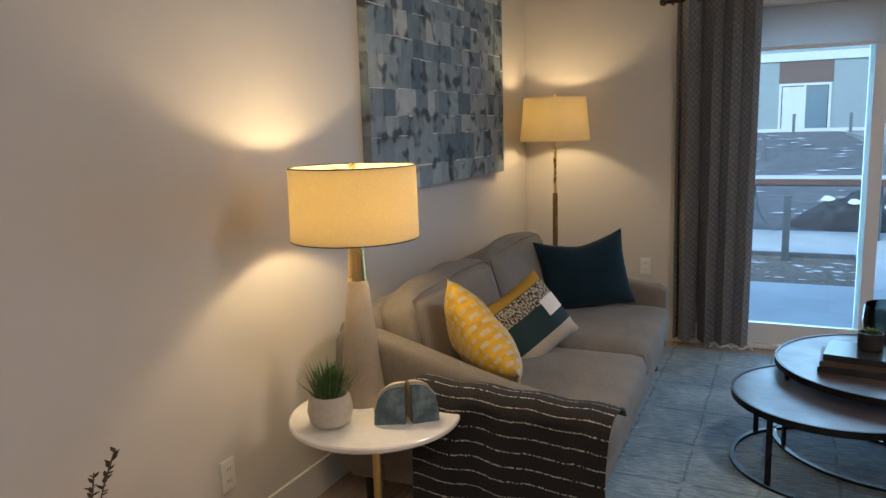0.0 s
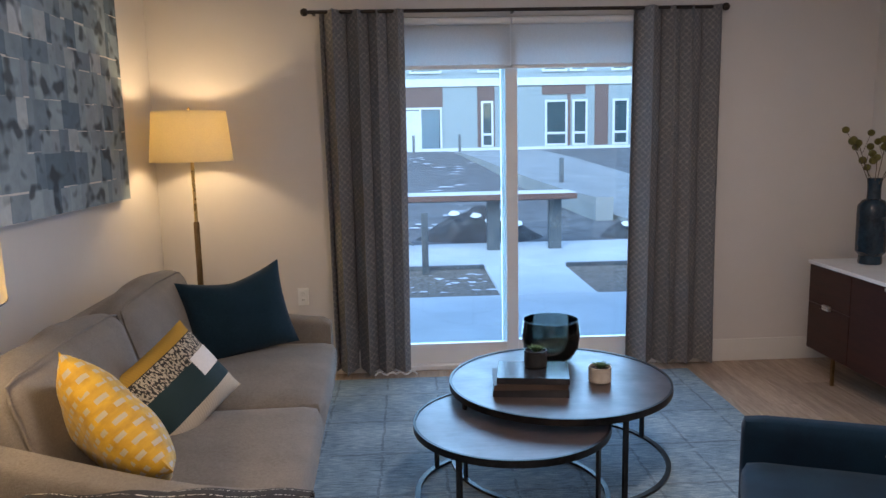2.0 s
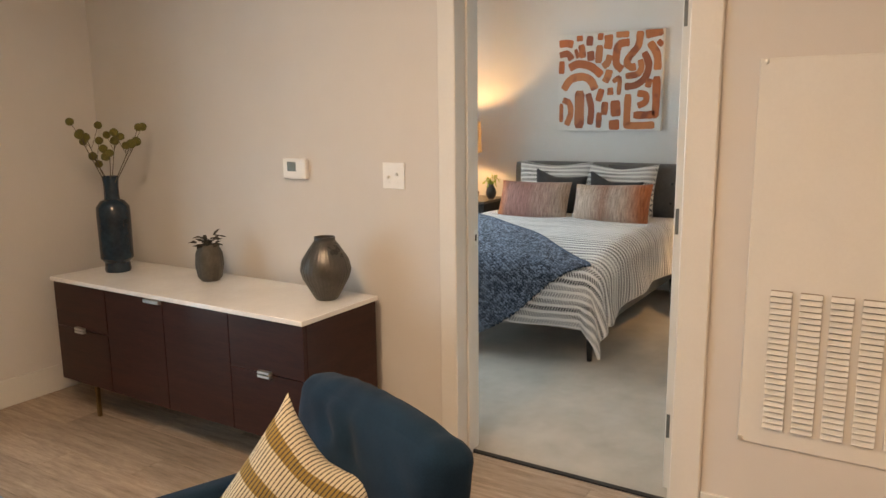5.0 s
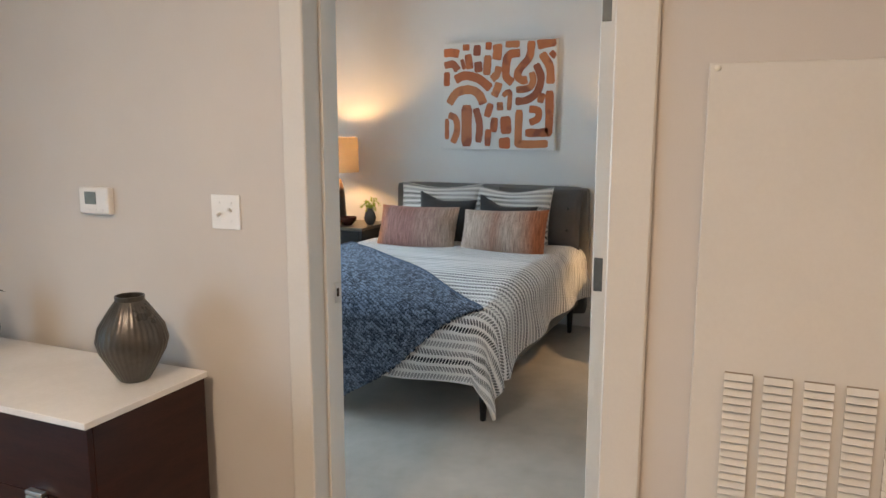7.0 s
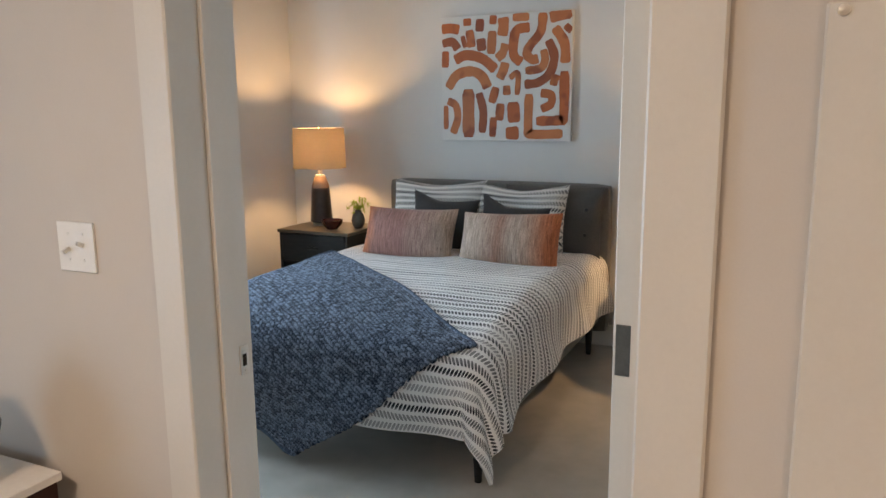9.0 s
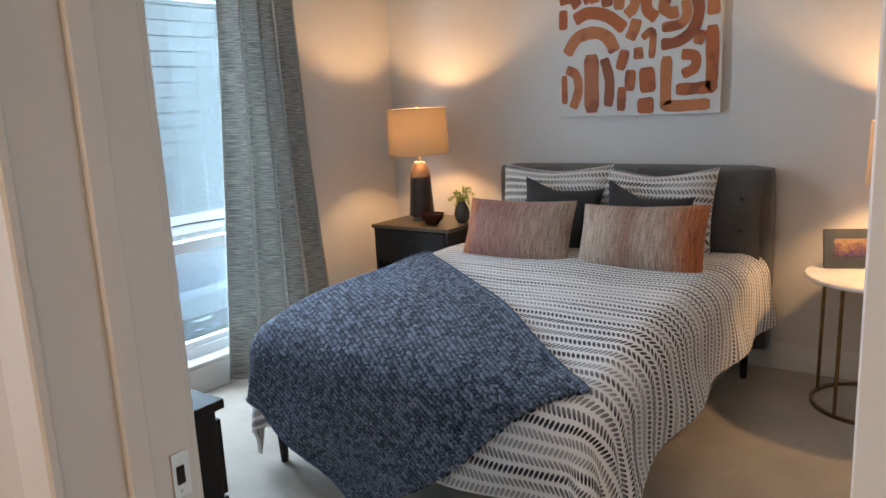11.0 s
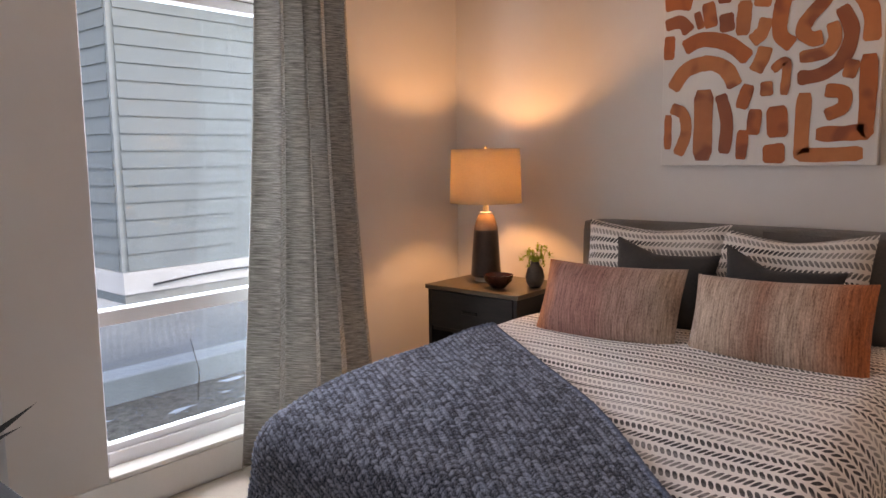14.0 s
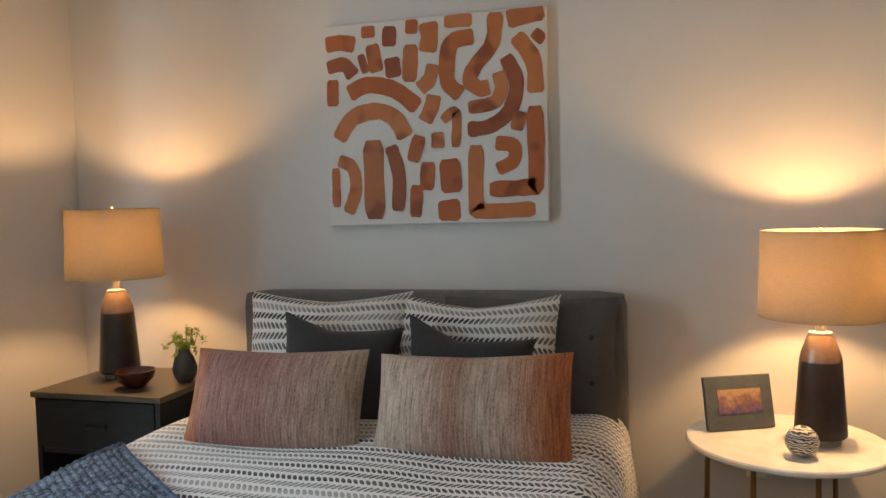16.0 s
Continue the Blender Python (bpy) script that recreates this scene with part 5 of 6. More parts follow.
sideboard()
SZ = 0.7265
v1 = thing("flower_vase", pose(2.715, 4.79, SZ), "tall dark blue glazed bottle vase with yellow ball flowers", "vase")
part("vase", lathe([(0.062, 0.0), (0.066, 0.012), (0.062, 0.05), (0.082, 0.075), (0.084, 0.30), (0.082, 0.345), (0.06, 0.375), (0.038, 0.385), (0.036, 0.45), (0.041, 0.505), (0.034, 0.505), (0.03, 0.45), (0.0, 0.40)], 44), "blue_vase", v1, smooth=True)
rnd = random.Random(21)
heads = 0
for k in range(7):
    a = 2 * math.pi * k / 7 + 0.3
    lean, h = rnd.uniform(0.12, 0.24), rnd.uniform(0.06, 0.24)
    tip = Vector((lean * 0.55 * math.cos(a), lean * math.sin(a), 0.50 + h))
    st = part("stem", tube([(0, 0, 0.42), (tip.x * 0.3, tip.y * 0.3, 0.50), tip], 0.0022, 6), "stem", v1)
    for j in range(3):
        c = tip + Vector((rnd.uniform(-0.06, 0.06), rnd.uniform(-0.09, 0.09), rnd.uniform(-0.05, 0.09))) * (0 if j == 0 else 1)
        if j:
            part("twig", tube([tip * 0.75 + Vector((0, 0, 0.12)), c], 0.0014, 5), "stem", v1)
        bm = bmesh.new()
        bmesh.ops.create_icosphere(bm, subdivisions=3, radius=rnd.uniform(0.019, 0.024))
        for v in bm.verts:
            v.co *= 1 + 0.10 * noise.noise(v.co * 190 + Vector((k, j, 0)))
        part("flower_head", bm, "yellow_ball", v1, "olive-yellow ball flower", smooth=True, m=pose(*c))
v2 = thing("small_vase", pose(2.80, 4.17, SZ), "small brown ribbed stoneware vase with a dry dark sprig", "vase")
part("vase", lathe([(0.042, 0.0), (0.058, 0.02), (0.069, 0.08), (0.064, 0.14), (0.045, 0.18), (0.038, 0.183), (0.036, 0.17), (0.0, 0.16)], 60, flute=20, depth=0.02), "brown_ceramic", v2, smooth=True)
bm = bmesh.new()
rnd = random.Random(9)
for k in range(46):
    a, up = rnd.uniform(0, 6.28), rnd.uniform(-0.1, 1.0)
    q = rnd.uniform(0.01, 0.06)
    blade(bm, (q * math.cos(a), q * math.sin(a), 0.175 + rnd.uniform(0, 0.05)), (math.cos(a), math.sin(a), up), rnd.uniform(0.028, 0.055), 0.020, 0.9, 3)
part("sprig", bm, "dry_flower", v2, "dry dark leaf sprig", kind="stuff")
single("fluted_vase", lathe([(0.0, 0.004), (0.045, 0.0), (0.05, 0.006), (0.068, 0.036), (0.103, 0.10), (0.112, 0.135), (0.102, 0.18), (0.063, 0.24), (0.045, 0.265), (0.046, 0.28), (0.041, 0.28), (0.039, 0.265), (0.053, 0.237), (0.0, 0.18)], 144, flute=36, depth=0.012), "bronze_ceramic", pose(2.79, 3.405, SZ), "pewter-glazed fluted vase with a narrow mouth", "vase", smooth=True)

# wall controls
th = thing("thermostat", pose(XE, 3.735, 1.281), "white wall thermostat with a grey display", "thermostat")
part("body", box(-0.026, -0.072, -0.048, -0.0004, 0.072, 0.048, 0.006, 2), "plastic_white", th)
part("display", box(-0.0272, -0.012, -0.012, -0.0262, 0.042, 0.032), "lcd", th, "grey liquid crystal display")
for k in range(3):
    part("button", box(-0.029, -0.045 + k * 0.032, -0.036, -0.0263, -0.025 + k * 0.032, -0.028, 0.001, 1), "plastic_white", th)
sw = thing("light_switch", pose(XE, 3.170, 1.265), "white double toggle light switch plate", "light switch")
part("plate", box(-0.006, -0.058, -0.057, -0.0004, 0.058, 0.057, 0.002, 2), "plastic_white", sw)
for y, s in ((-0.023, 1), (0.023, -1)):
    part("toggle", box(-0.018, -0.004, -0.005, 0, 0.004, 0.005, 0.001, 1), "nickel", sw, m=pose(-0.006, y, 0.004 * s, 0, 25 * s, 0))
    for z in (-0.03, 0.03):
        part("screw", lathe([(0.0035, 0), (0.003, 0.001), (0, 0.0014)], 10), "nickel", sw, m=pose(-0.006, y, z, 0, -90, 0))
al = thing("alarm_box", pose(XE, 3.70, 2.17), "white wall alarm sounder high on the wall", "alarm")
part("body", box(-0.04, -0.06, -0.045, -0.0004, 0.06, 0.055, 0.008, 2), "plastic_white", al)
part("grille", box(-0.0415, -0.03, -0.03, -0.0403, 0.03, -0.02), "lcd", al)

# return-air panel
PY0, PY1, PZ0, PZ1 = 0.92, 1.696, 0.38, 1.692
vent = thing("vent_panel", pose(0, 0, 0), "cream painted return-air access panel with louvred slots", "vent panel")
part("door_panel", box(XE - 0.012, PY0, PZ0, XE - 0.0005, PY1, PZ1, 0.003, 1), "trim", vent)
for k, (y, z) in enumerate(((PY1 - 0.02, PZ1 - 0.012), (PY1 - 0.012, PZ0 + 0.012))):
    part("screw", lathe([(0.008, 0), (0.007, 0.004), (0, 0.005)], 14), "nickel", vent, m=pose(XE - 0.012, y, z, 0, -90, 0))
slot_mesh = mesh_of(box(-0.006, -0.033, -0.0012, 0.013, 0.033, 0.0012), "slat")
slot_mesh.materials.append(M["trim"])
for c in range(7):
    yc = 1.584 - c * 0.0905
    # flat taupe sheet, its tone standing in for shade between the slats
    part("dark_slot", box(XE - 0.0132, yc - 0.033, 0.444, XE - 0.0122, yc + 0.033, 0.935), "lamp_stone", vent, "taupe sheet whose tone stands for shade behind the louvres")
    for k in range(24):
        s = new("slat", slot_mesh)
        s.parent = vent
        s.matrix_basis = pose(XE - 0.0225, yc, 0.454 + k * 0.0203, 0, -48, 0)


# armchair
def armchair(m, label):
    p = thing("armchair", m, label, "armchair")
    W, D = 0.70, 0.80
    part("seat_base", cushion(-W / 2 + 0.05, 0.02, 0.18, W / 2 - 0.05, D - 0.05, 0.30, 0.03, 0.0), "velvet", p, smooth=True)
    part("seat_cushion", cushion(-W / 2 + 0.085, 0.0, 0.29, W / 2 - 0.085, D - 0.16, 0.43, 0.04, 0.02), "velvet", p, smooth=True)
    for s in (-1, 1):
        part("arm", cushion(s * (W / 2 - 0.04) - 0.04, 0.0, 0.16, s * (W / 2 - 0.04) + 0.04, D - 0.04, 0.555, 0.028, 0.003), "velvet", p, smooth=True)
    back = cushion(-W / 2 + 0.02, -0.07, 0.0, W / 2 - 0.02, 0.07, 0.53, 0.05, 0.03, 14)
    for v in back.verts:
        crease = noise.noise(Vector((v.co.x * 9 + v.co.z * 6, v.co.z * 14, 2))) ** 2
        v.co.y *= 1 - 0.35 * crease
        v.co.z -= 0.05 * crease * v.co.z
    part("backrest", back, "velvet", p, smooth=True, m=pose(0, D - 0.06, 0.27, -9))
    for x in (-W / 2 + 0.06, W / 2 - 0.06):
        for y in (0.06, D - 0.08):
            part("leg", lathe([(0.010, 0.0), (0.017, 0.185)], 12), "black_wood", p, m=pose(x, y, 0))
    return p


CH = pose(1.0, 2.64, RZ, 0, 0, -111)
armchair(CH, "dark navy velvet armchair with slim square arms")
loose_pillow(0.37, 0.42, 0.17, "striped_pillow", pose(1.50, 2.58, 0.40, -24, 28, -88), "ochre and cream striped throw pillow on the armchair", 0.1, 0.05, 6)


# ---- bedroom ----
curtain("curtain", 5.19, 5.70, YN - 0.115, 0.03, 2.32, 4.0, 0.062, "bed_curtain", "heathered grey slub curtain hanging at the bedroom window", 0.34, 0.9)
rod2 = thing("curtain_rod", pose(0, YN - 0.115, 2.33), "dark bronze curtain rod over the bedroom windows", "curtain rod")
part("rod", tube([(3.2, 0, 0), (5.75, 0, 0)], 0.011, 14), "rod_metal", rod2, smooth=True)
for x in (3.3, 4.3, 5.7):
    part("bracket", box(x - 0.008, 0.0, -0.012, x + 0.008, 0.1145, 0.006, 0.002, 1), "rod_metal", rod2)

# bed
BX0, BX1, BY0, BY1, BZ = 4.53, 6.56, 2.80, 4.34, 0.615
bed = thing("bed", pose(0, 0, 0), "queen bed with a charcoal upholstered headboard and frame", "bed")
part("headboard", cushion(6.565, 2.762, 0.12, 6.672, 4.365, 1.098, 0.035, 0.004, 8), "headboard", bed, smooth=True)
part("frame", box(BX0 + 0.01, BY0 + 0.01, 0.20, BX1, BY1 - 0.01, 0.31, 0.012, 2), "headboard", bed)
part("mattress", cushion(BX0 + 0.02, BY0 + 0.02, 0.305, BX1, BY1 - 0.02, 0.595, 0.06, 0.0), "mattress", bed, smooth=True)
for x in (BX0 + 0.05, BX1 - 0.1):
    for y in (BY0 + 0.05, BY1 - 0.05):
        part("leg", lathe([(0.016, 0.004), (0.026, 0.205)], 14), "black_wood", bed, m=pose(x, y, 0))


def drape(x, y, lift, r=0.085, flare=0.10):
    """Lays the flat place (x, y) of a cloth over the mattress."""
    cx, cy = max(x, BX0 + r), min(max(y, BY0 + r), BY1 - r)
    dx, dy = x - cx, y - cy
    d = math.hypot(dx, dy)
    slump = 0.065 * max(0.0, 1 - (cx - BX0) / 0.75) ** 2
    puff = 0.045 * math.sin(math.pi * min(1, max(0, (cx - BX0) / 2.0))) ** 0.7 + 0.018 * noise.noise(Vector((x * 2.2, y * 2.2, 1.0)))
    top = BZ + lift + puff - slump
    if d < 1e-6:
        return Vector((x, y, top))
    n = Vector((dx / d, dy / d, 0))
    R = r + lift
    q = R * math.pi / 2
    if d < q:
        a = d / R
        out, down = R * math.sin(a), R * (1 - math.cos(a))
    else:
        a = d - q
        fold = 0.022 * math.sin(11 * math.atan2(dy, dx) + 9 * (x + y)) * min(1, a / 0.25)
        out, down = R + a * flare + fold, R + a
    p = Vector((cx, cy, top - down)) + n * out
    p.z = max(p.z, 0.025 + lift * 0.5)
    return p


HX, HY, HF = BX1 - 0.02, 0.43, 0.45


def duvet_place(u, v):
    x = BX0 + 0.085 - HF + u * (HX - BX0 - 0.085 + HF)
    y = BY0 + 0.085 - HY + v * (BY1 - BY0 - 0.17 + 2 * HY)
    return drape(x, y, 0.035)


duvet = single("duvet", sheet(110, 110, duvet_place, -0.014, lambda u, v: (v * 2.23, u * 2.4)), "duvet", pose(0, 0, 0), "white duvet printed with rows of dark chevron ticks", "duvet", smooth=60)


def edge_line(place, n=90):
    """Points along three open sides of a cloth, from v = 0 round u = 0 to v = 1."""
    return [place(1 - k / n, 0) for k in range(n)] + [place(0, k / n) for k in range(n)] + [place(k / n, 1) for k in range(n + 1)]


part("hem", tube(edge_line(duvet_place), 0.006, 6), "mattress", duvet, "white stitched hem", smooth=True)


def throw2(u, v):
    a, b, c, d = Vector((5.66, 4.26)), Vector((4.55, 2.84)), Vector((4.42, 4.80)), Vector((3.90, 3.68))
    p = a * (1 - u) * (1 - v) + b * u * (1 - v) + c * (1 - u) * v + d * u * v
    p += Vector((0.02 * math.sin(v * 8), 0.02 * math.sin(u * 9)))
    rows = v * 1.2 / ROW
    cols = u * 1.66 / STITCH + 0.8 * (1 - abs(rows % 2 - 1))
    loop = (1 - (2 * (cols % 1) - 1) ** 2) * (1 - (2 * (rows % 1) - 1) ** 2)
    edge = 0.006 * noise.noise(Vector((u * 60, v * 60, 3)))
    return drape(p.x + edge, p.y + edge, 0.064 + 0.008 * loop * (0.75 + 0.6 * noise.noise(Vector((u * 70, v * 50, 9)))), flare=0.13)


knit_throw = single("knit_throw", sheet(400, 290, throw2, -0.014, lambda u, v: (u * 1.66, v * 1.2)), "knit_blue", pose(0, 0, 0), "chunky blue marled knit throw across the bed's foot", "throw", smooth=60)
part("hem", tube(edge_line(throw2, 120), 0.009, 6), "knit_edge", knit_throw, "dense knitted edge", smooth=True)

PZ = 0.655
loose_pillow(0.60, 0.345, 0.19, "pink_mauve", pose(5.81, 3.845, PZ + 0.015, -27, 0, -85), "mauve-pink woven oblong pillow fading to tan", 0.03, 0.01, 11)
loose_pillow(0.62, 0.35, 0.19, "pink_rust", pose(5.84, 3.20, PZ + 0.005, -26, -2, -90), "tan woven oblong pillow turning rust at one end", 0.03, 0.01, 15)
loose_pillow(0.47, 0.42, 0.15, "charcoal", pose(6.15, 3.76, PZ, -16, 0, -88), "small charcoal linen pillow with a chopped top edge", 0.08, 0.0, 13, chop=0.055)
loose_pillow(0.47, 0.42, 0.15, "charcoal", pose(6.17, 3.29, PZ - 0.01, -16, 0, -92), "small charcoal linen pillow with a chopped top edge", 0.08, 0.0, 14, chop=0.075)
loose_pillow(0.68, 0.50, 0.17, "sham", pose(6.30, 3.885, PZ - 0.02, -15, 0, -88), "white pillow sham printed with dark chevrons", 0.06, 0.03, 12)
loose_pillow(0.63, 0.49, 0.17, "sham", pose(6.32, 3.305, PZ - 0.02, -15, 0, -91), "white pillow sham printed with dark chevrons", 0.06, 0.04, 16)
g1 = thing("sleeping_pillow", pose(6.45, 3.12, PZ - 0.02, -10, 0, -90), "dark grey button-tufted bed pillow against the headboard", "pillow", "pillows")
part("cover", pillow(0.66, 0.46, 0.14, 22, 0.04, 0.0, 17), "grey_pillow", g1, smooth=60)
for z in (0.15, 0.31):
    part("button", lathe([(0.012, 0), (0.010, 0.006), (0, 0.008)], 14), "charcoal", g1, m=pose(0.24, -0.063, z, 90))


# nightstand
def nightstand(m, label):
    p = thing("nightstand", m, label, "nightstand")
    w, d, h = 0.556, 0.46, 0.771
    part("top", box(-0.012, -0.012, h - 0.022, d, w + 0.012, h, 0.002, 1), "nightstand_top", p)
    for y in (0.0, w - 0.02):
        part("side_panel", box(0.0, y, 0.10, d - 0.012, y + 0.02, h - 0.0225), "black_wood", p)
    part("back_panel", box(d - 0.0315, 0.0205, 0.10, d - 0.012, w - 0.0205, h - 0.0225), "black_wood", p)
    part("shelf", box(0.012, 0.0205, 0.10, d - 0.032, w - 0.0205, 0.125), "black_wood", p)
    part("shelf", box(0.012, 0.0205, h - 0.24, d - 0.032, w - 0.0205, h - 0.22), "black_wood", p)
    dw = part("drawer", box(-0.004, 0.023, h - 0.216, 0.016, w - 0.023, h - 0.028, 0.002, 1), "black_wood", p)
    part("handle", box(-0.014, w / 2 - 0.045, h - 0.13, -0.0045, w / 2 + 0.045, h - 0.112, 0.002, 1), "dark_metal", dw)
    for x in (0.02, d - 0.05):
        for y in (0.02, w - 0.05):
            part("leg", box(x, y, 0.004, x + 0.03, y + 0.03, 0.0995), "black_wood", p)
    return p


nightstand(pose(6.034, 4.402, 0), "black wooden nightstand with one drawer and an open shelf")
NZ = 0.7715


def bottle_lamp(m, label):
    p = thing("table_lamp", m, label, "lamp", "bedside lamps")
    part("foot", lathe([(0.06, 0), (0.062, 0.02), (0.058, 0.025)], 32), "ceramic_grey", p, smooth=True)
    part("base", lathe([(0.075, 0.025), (0.08, 0.032), (0.064, 0.27)], 44), "lamp_brown", p, "brown glazed bottle lamp base", smooth=True)
    part("shoulder", lathe([(0.064, 0.27), (0.060, 0.292), (0.042, 0.345), (0.038, 0.352)], 44), "lamp_neck", p, "copper-glazed shoulder", smooth=True)
    part("neck", lathe([(0.036, 0.352), (0.036, 0.362), (0.015, 0.366), (0.015, 0.41)], 24), "ceramic_grey", p, smooth=True)
    part("finial", lathe([(0.004, 0.40), (0.004, 0.692), (0.009, 0.697), (0.0, 0.707)], 12), "brass", p, smooth=True)
    shade_parts(p, 0.187, 0.18, 0.415, 0.692, "shade_linen", "shade_linen")
    return p


L1, L2 = (6.30, 4.782), (6.36, 2.147)
RT = 0.638
bottle_lamp(pose(*L1, NZ), "brown glazed bottle lamp with an oatmeal linen drum shade, lit")
bottle_lamp(pose(*L2, RT + 0.0005), "brown glazed bottle lamp with an oatmeal linen drum shade, lit")
bulb("bulb_bedside", pose(*L1, NZ + 0.57), 4.7)
bulb("bulb_bedside", pose(*L2, RT + 0.57), 5.7)


def accent_table(m, label):
    p = thing("accent_table", m, label, "side table")
    r, h = 0.315, RT
    part("tabletop", lathe([(r - 0.006, h - 0.02), (r, h - 0.014), (r, h - 0.005), (r - 0.005, h), (0.0, h)], 64), "marble", p, smooth=True)
    part("top_ring", ring(0.25, h - 0.0345, 0, 64, flat=(0.014, 0.014)), "bronze", p, smooth=True)
    part("floor_ring", ring(0.26, 0.004, 0, 64, flat=(0.016, 0.016)), "bronze", p, smooth=True)
    for a in (72, 192, 312, 150):
        c, s = math.cos(radians(a)), math.sin(radians(a))
        part("leg", tube([(0.26 * c, 0.26 * s, 0.02), (0.25 * c, 0.25 * s, h - 0.034)], 0.0085, 10), "bronze", p, smooth=True)
    return p


accent_table(pose(6.375, 2.25, 0), "round white marble side table on a thin brass ring frame")
pf = thing("photo_frame", pose(6.455, 2.377, RT + 0.002, -12, 0, -66), "blue-grey leather photo frame with a dusk landscape photo", "photo frame")
part("frame", box(-0.125, -0.009, 0.0, 0.125, 0.009, 0.185, 0.003, 1), "frame_blue", pf)
part("photo", box(-0.08, -0.0115, 0.055, 0.08, -0.0095, 0.138), "photo", pf, "dusk landscape photo")
part("stand", box(-0.02, -0.003, 0.0, 0.02, 0.003, 0.12), "frame_blue", pf, m=pose(0, 0.045, 0.006, 18))
bm = bmesh.new()
bmesh.ops.create_uvsphere(bm, u_segments=40, v_segments=24, radius=0.048)
for v in bm.verts:
    v.co *= 1 + 0.012 * math.sin(160 * v.co.z + 6 * noise.noise(v.co * 30))
single("decor_ball", bm, "zebra", pose(6.205, 2.23, RT + 0.0475), "decorative ball with black and white wavy lines", "ornament", smooth=True)

single("bowl", lathe([(0.035, 0.0), (0.04, 0.006), (0.068, 0.035), (0.076, 0.066), (0.071, 0.066), (0.062, 0.036), (0.035, 0.012), (0, 0.012)], 44), "bowl_glaze", pose(6.16, 4.60, NZ), "small oxblood glazed bowl with a silvery rim", "bowl", smooth=True)
sp = thing("sprig_vase", pose(6.27, 4.455, NZ), "small olive vase with lime-green drooping sprigs", "plant")
part("vase", lathe([(0.026, 0.0), (0.042, 0.025), (0.048, 0.055), (0.038, 0.095), (0.021, 0.12), (0.023, 0.13), (0.018, 0.13), (0, 0.10)], 32), "brown_ceramic", sp, smooth=True)
rnd = random.Random(31)
for k in range(9):
    a = 2 * math.pi * k / 9
    r = rnd.uniform(0.03, 0.075)
    pts = [(0.3 * r * s * math.cos(a) + 0.7 * r * s * s * math.cos(a), r * s * math.sin(a), 0.11 + 0.13 * s - (0.02 + 0.11 * rnd.random()) * s * s) for s in (0, 0.3, 0.6, 0.8, 1.0)]
    st = part("stem", tube(pts, 0.002, 5), "lime", sp)
    bm = bmesh.new()
    for j in range(40):
        q = pts[1 + j % 4]
        blade(bm, (q[0] + rnd.uniform(-0.008, 0.008), q[1] + rnd.uniform(-0.008, 0.008), q[2] + rnd.uniform(-0.012, 0.012)), (rnd.uniform(-1, 1), rnd.uniform(-1, 1), rnd.uniform(-0.6, 0.8)), 0.016, 0.009, 0.3, 2)
    part("leaf_spray", bm, "lime", st, kind="stuff")


# rust brush-stroke painting
art = thing("wall_art", pose(XB - 0.0355, 3.98, 1.370, 0, 0, -90), "white canvas with rust-orange brush strokes above the bed", "painting")
AW, AH = 0.928, 0.832
part("canvas", box(0, -0.0, 0, AW, 0.035, AH, 0.003, 1), "canvas_white", art)
UX, UY = AW / 39.7, AH / 36.6


def stroke(w, *pts):
    """A flat brush stroke through points in tenths of the canvas grid, x from the left and y from the top."""
    line = [Vector((a * UX, AH - b * UY)) for a, b in pts]
    fine = []
    for i in range(len(line) - 1):
        p0, p1, p2, p3 = line[max(i - 1, 0)], line[i], line[i + 1], line[min(i + 2, len(line) - 1)]
        for k in range(6):
            s = k / 6
            fine.append(0.5 * ((2 * p1) + (p2 - p0) * s + (2 * p0 - 5 * p1 + 4 * p2 - p3) * s * s + (3 * p1 - p0 - 3 * p2 + p3) * s ** 3))
    fine.append(line[-1])
    bm = bmesh.new()
    prev = None
    lift = 0.0002 * (len(art.children) % 9)
    n = len(fine)
    hw = w * UX / 2 * 1.13
    for i, q in enumerate(fine):
        d = (fine[min(i + 1, n - 1)] - fine[max(i - 1, 0)]).normalized()
        s = Vector((-d.y, d.x))
        k = hw * (0.94 + 0.12 * noise.noise(Vector((q.x * 40, q.y * 40, w)))) * (0.72 if i in (0, n - 1) else 1)
        ends = [Vector((min(max(e.x, 0.003), AW - 0.003), min(max(e.y, 0.003), AH - 0.003))) for e in (q + s * k, q - s * k)]
        row = [bm.verts.new((e.x, -0.0012 - lift, e.y)) for e in ends]
        if prev:
            bm.faces.new((prev[0], prev[1], row[1], row[0]))
        prev = row
    bm.normal_update()
    bmesh.ops.solidify(bm, geom=bm.faces[:], thickness=-0.0008)
    part("brush_stroke", bm, "rust_paint", art)


stroke(2.6, (0.2, 3.4), (3, 3.2), (5.8, 3.8))
stroke(2.0, (7.1, 1.7), (9.6, 1.7))
stroke(2.4, (12.4, 1.0), (12.2, 4.6))
stroke(2.4, (15.3, 1.4), (17.5, 1.6))
stroke(3.0, (19.4, 1.0), (19.6, 3.5), (19.2, 6.2))
stroke(2.2, (22.3, 1.2), (27.2, 1.2))
stroke(2.5, (31.2, 0.4), (30.6, 5.5), (27.6, 9.2), (26.6, 11.6), (28.2, 13.2), (30.0, 13.0))
stroke(3.2, (33.2, 1.8), (39.4, 0.6))
stroke(2.6, (34.6, 4.6), (37.4, 9.0), (37.8, 14.6))
stroke(1.8, (37.6, 4.2), (39.4, 6.0))
stroke(2.4, (0.4, 7.6), (3.6, 7.2), (5.4, 9.4))
stroke(1.4, (6.8, 5.6), (7.8, 9.0))
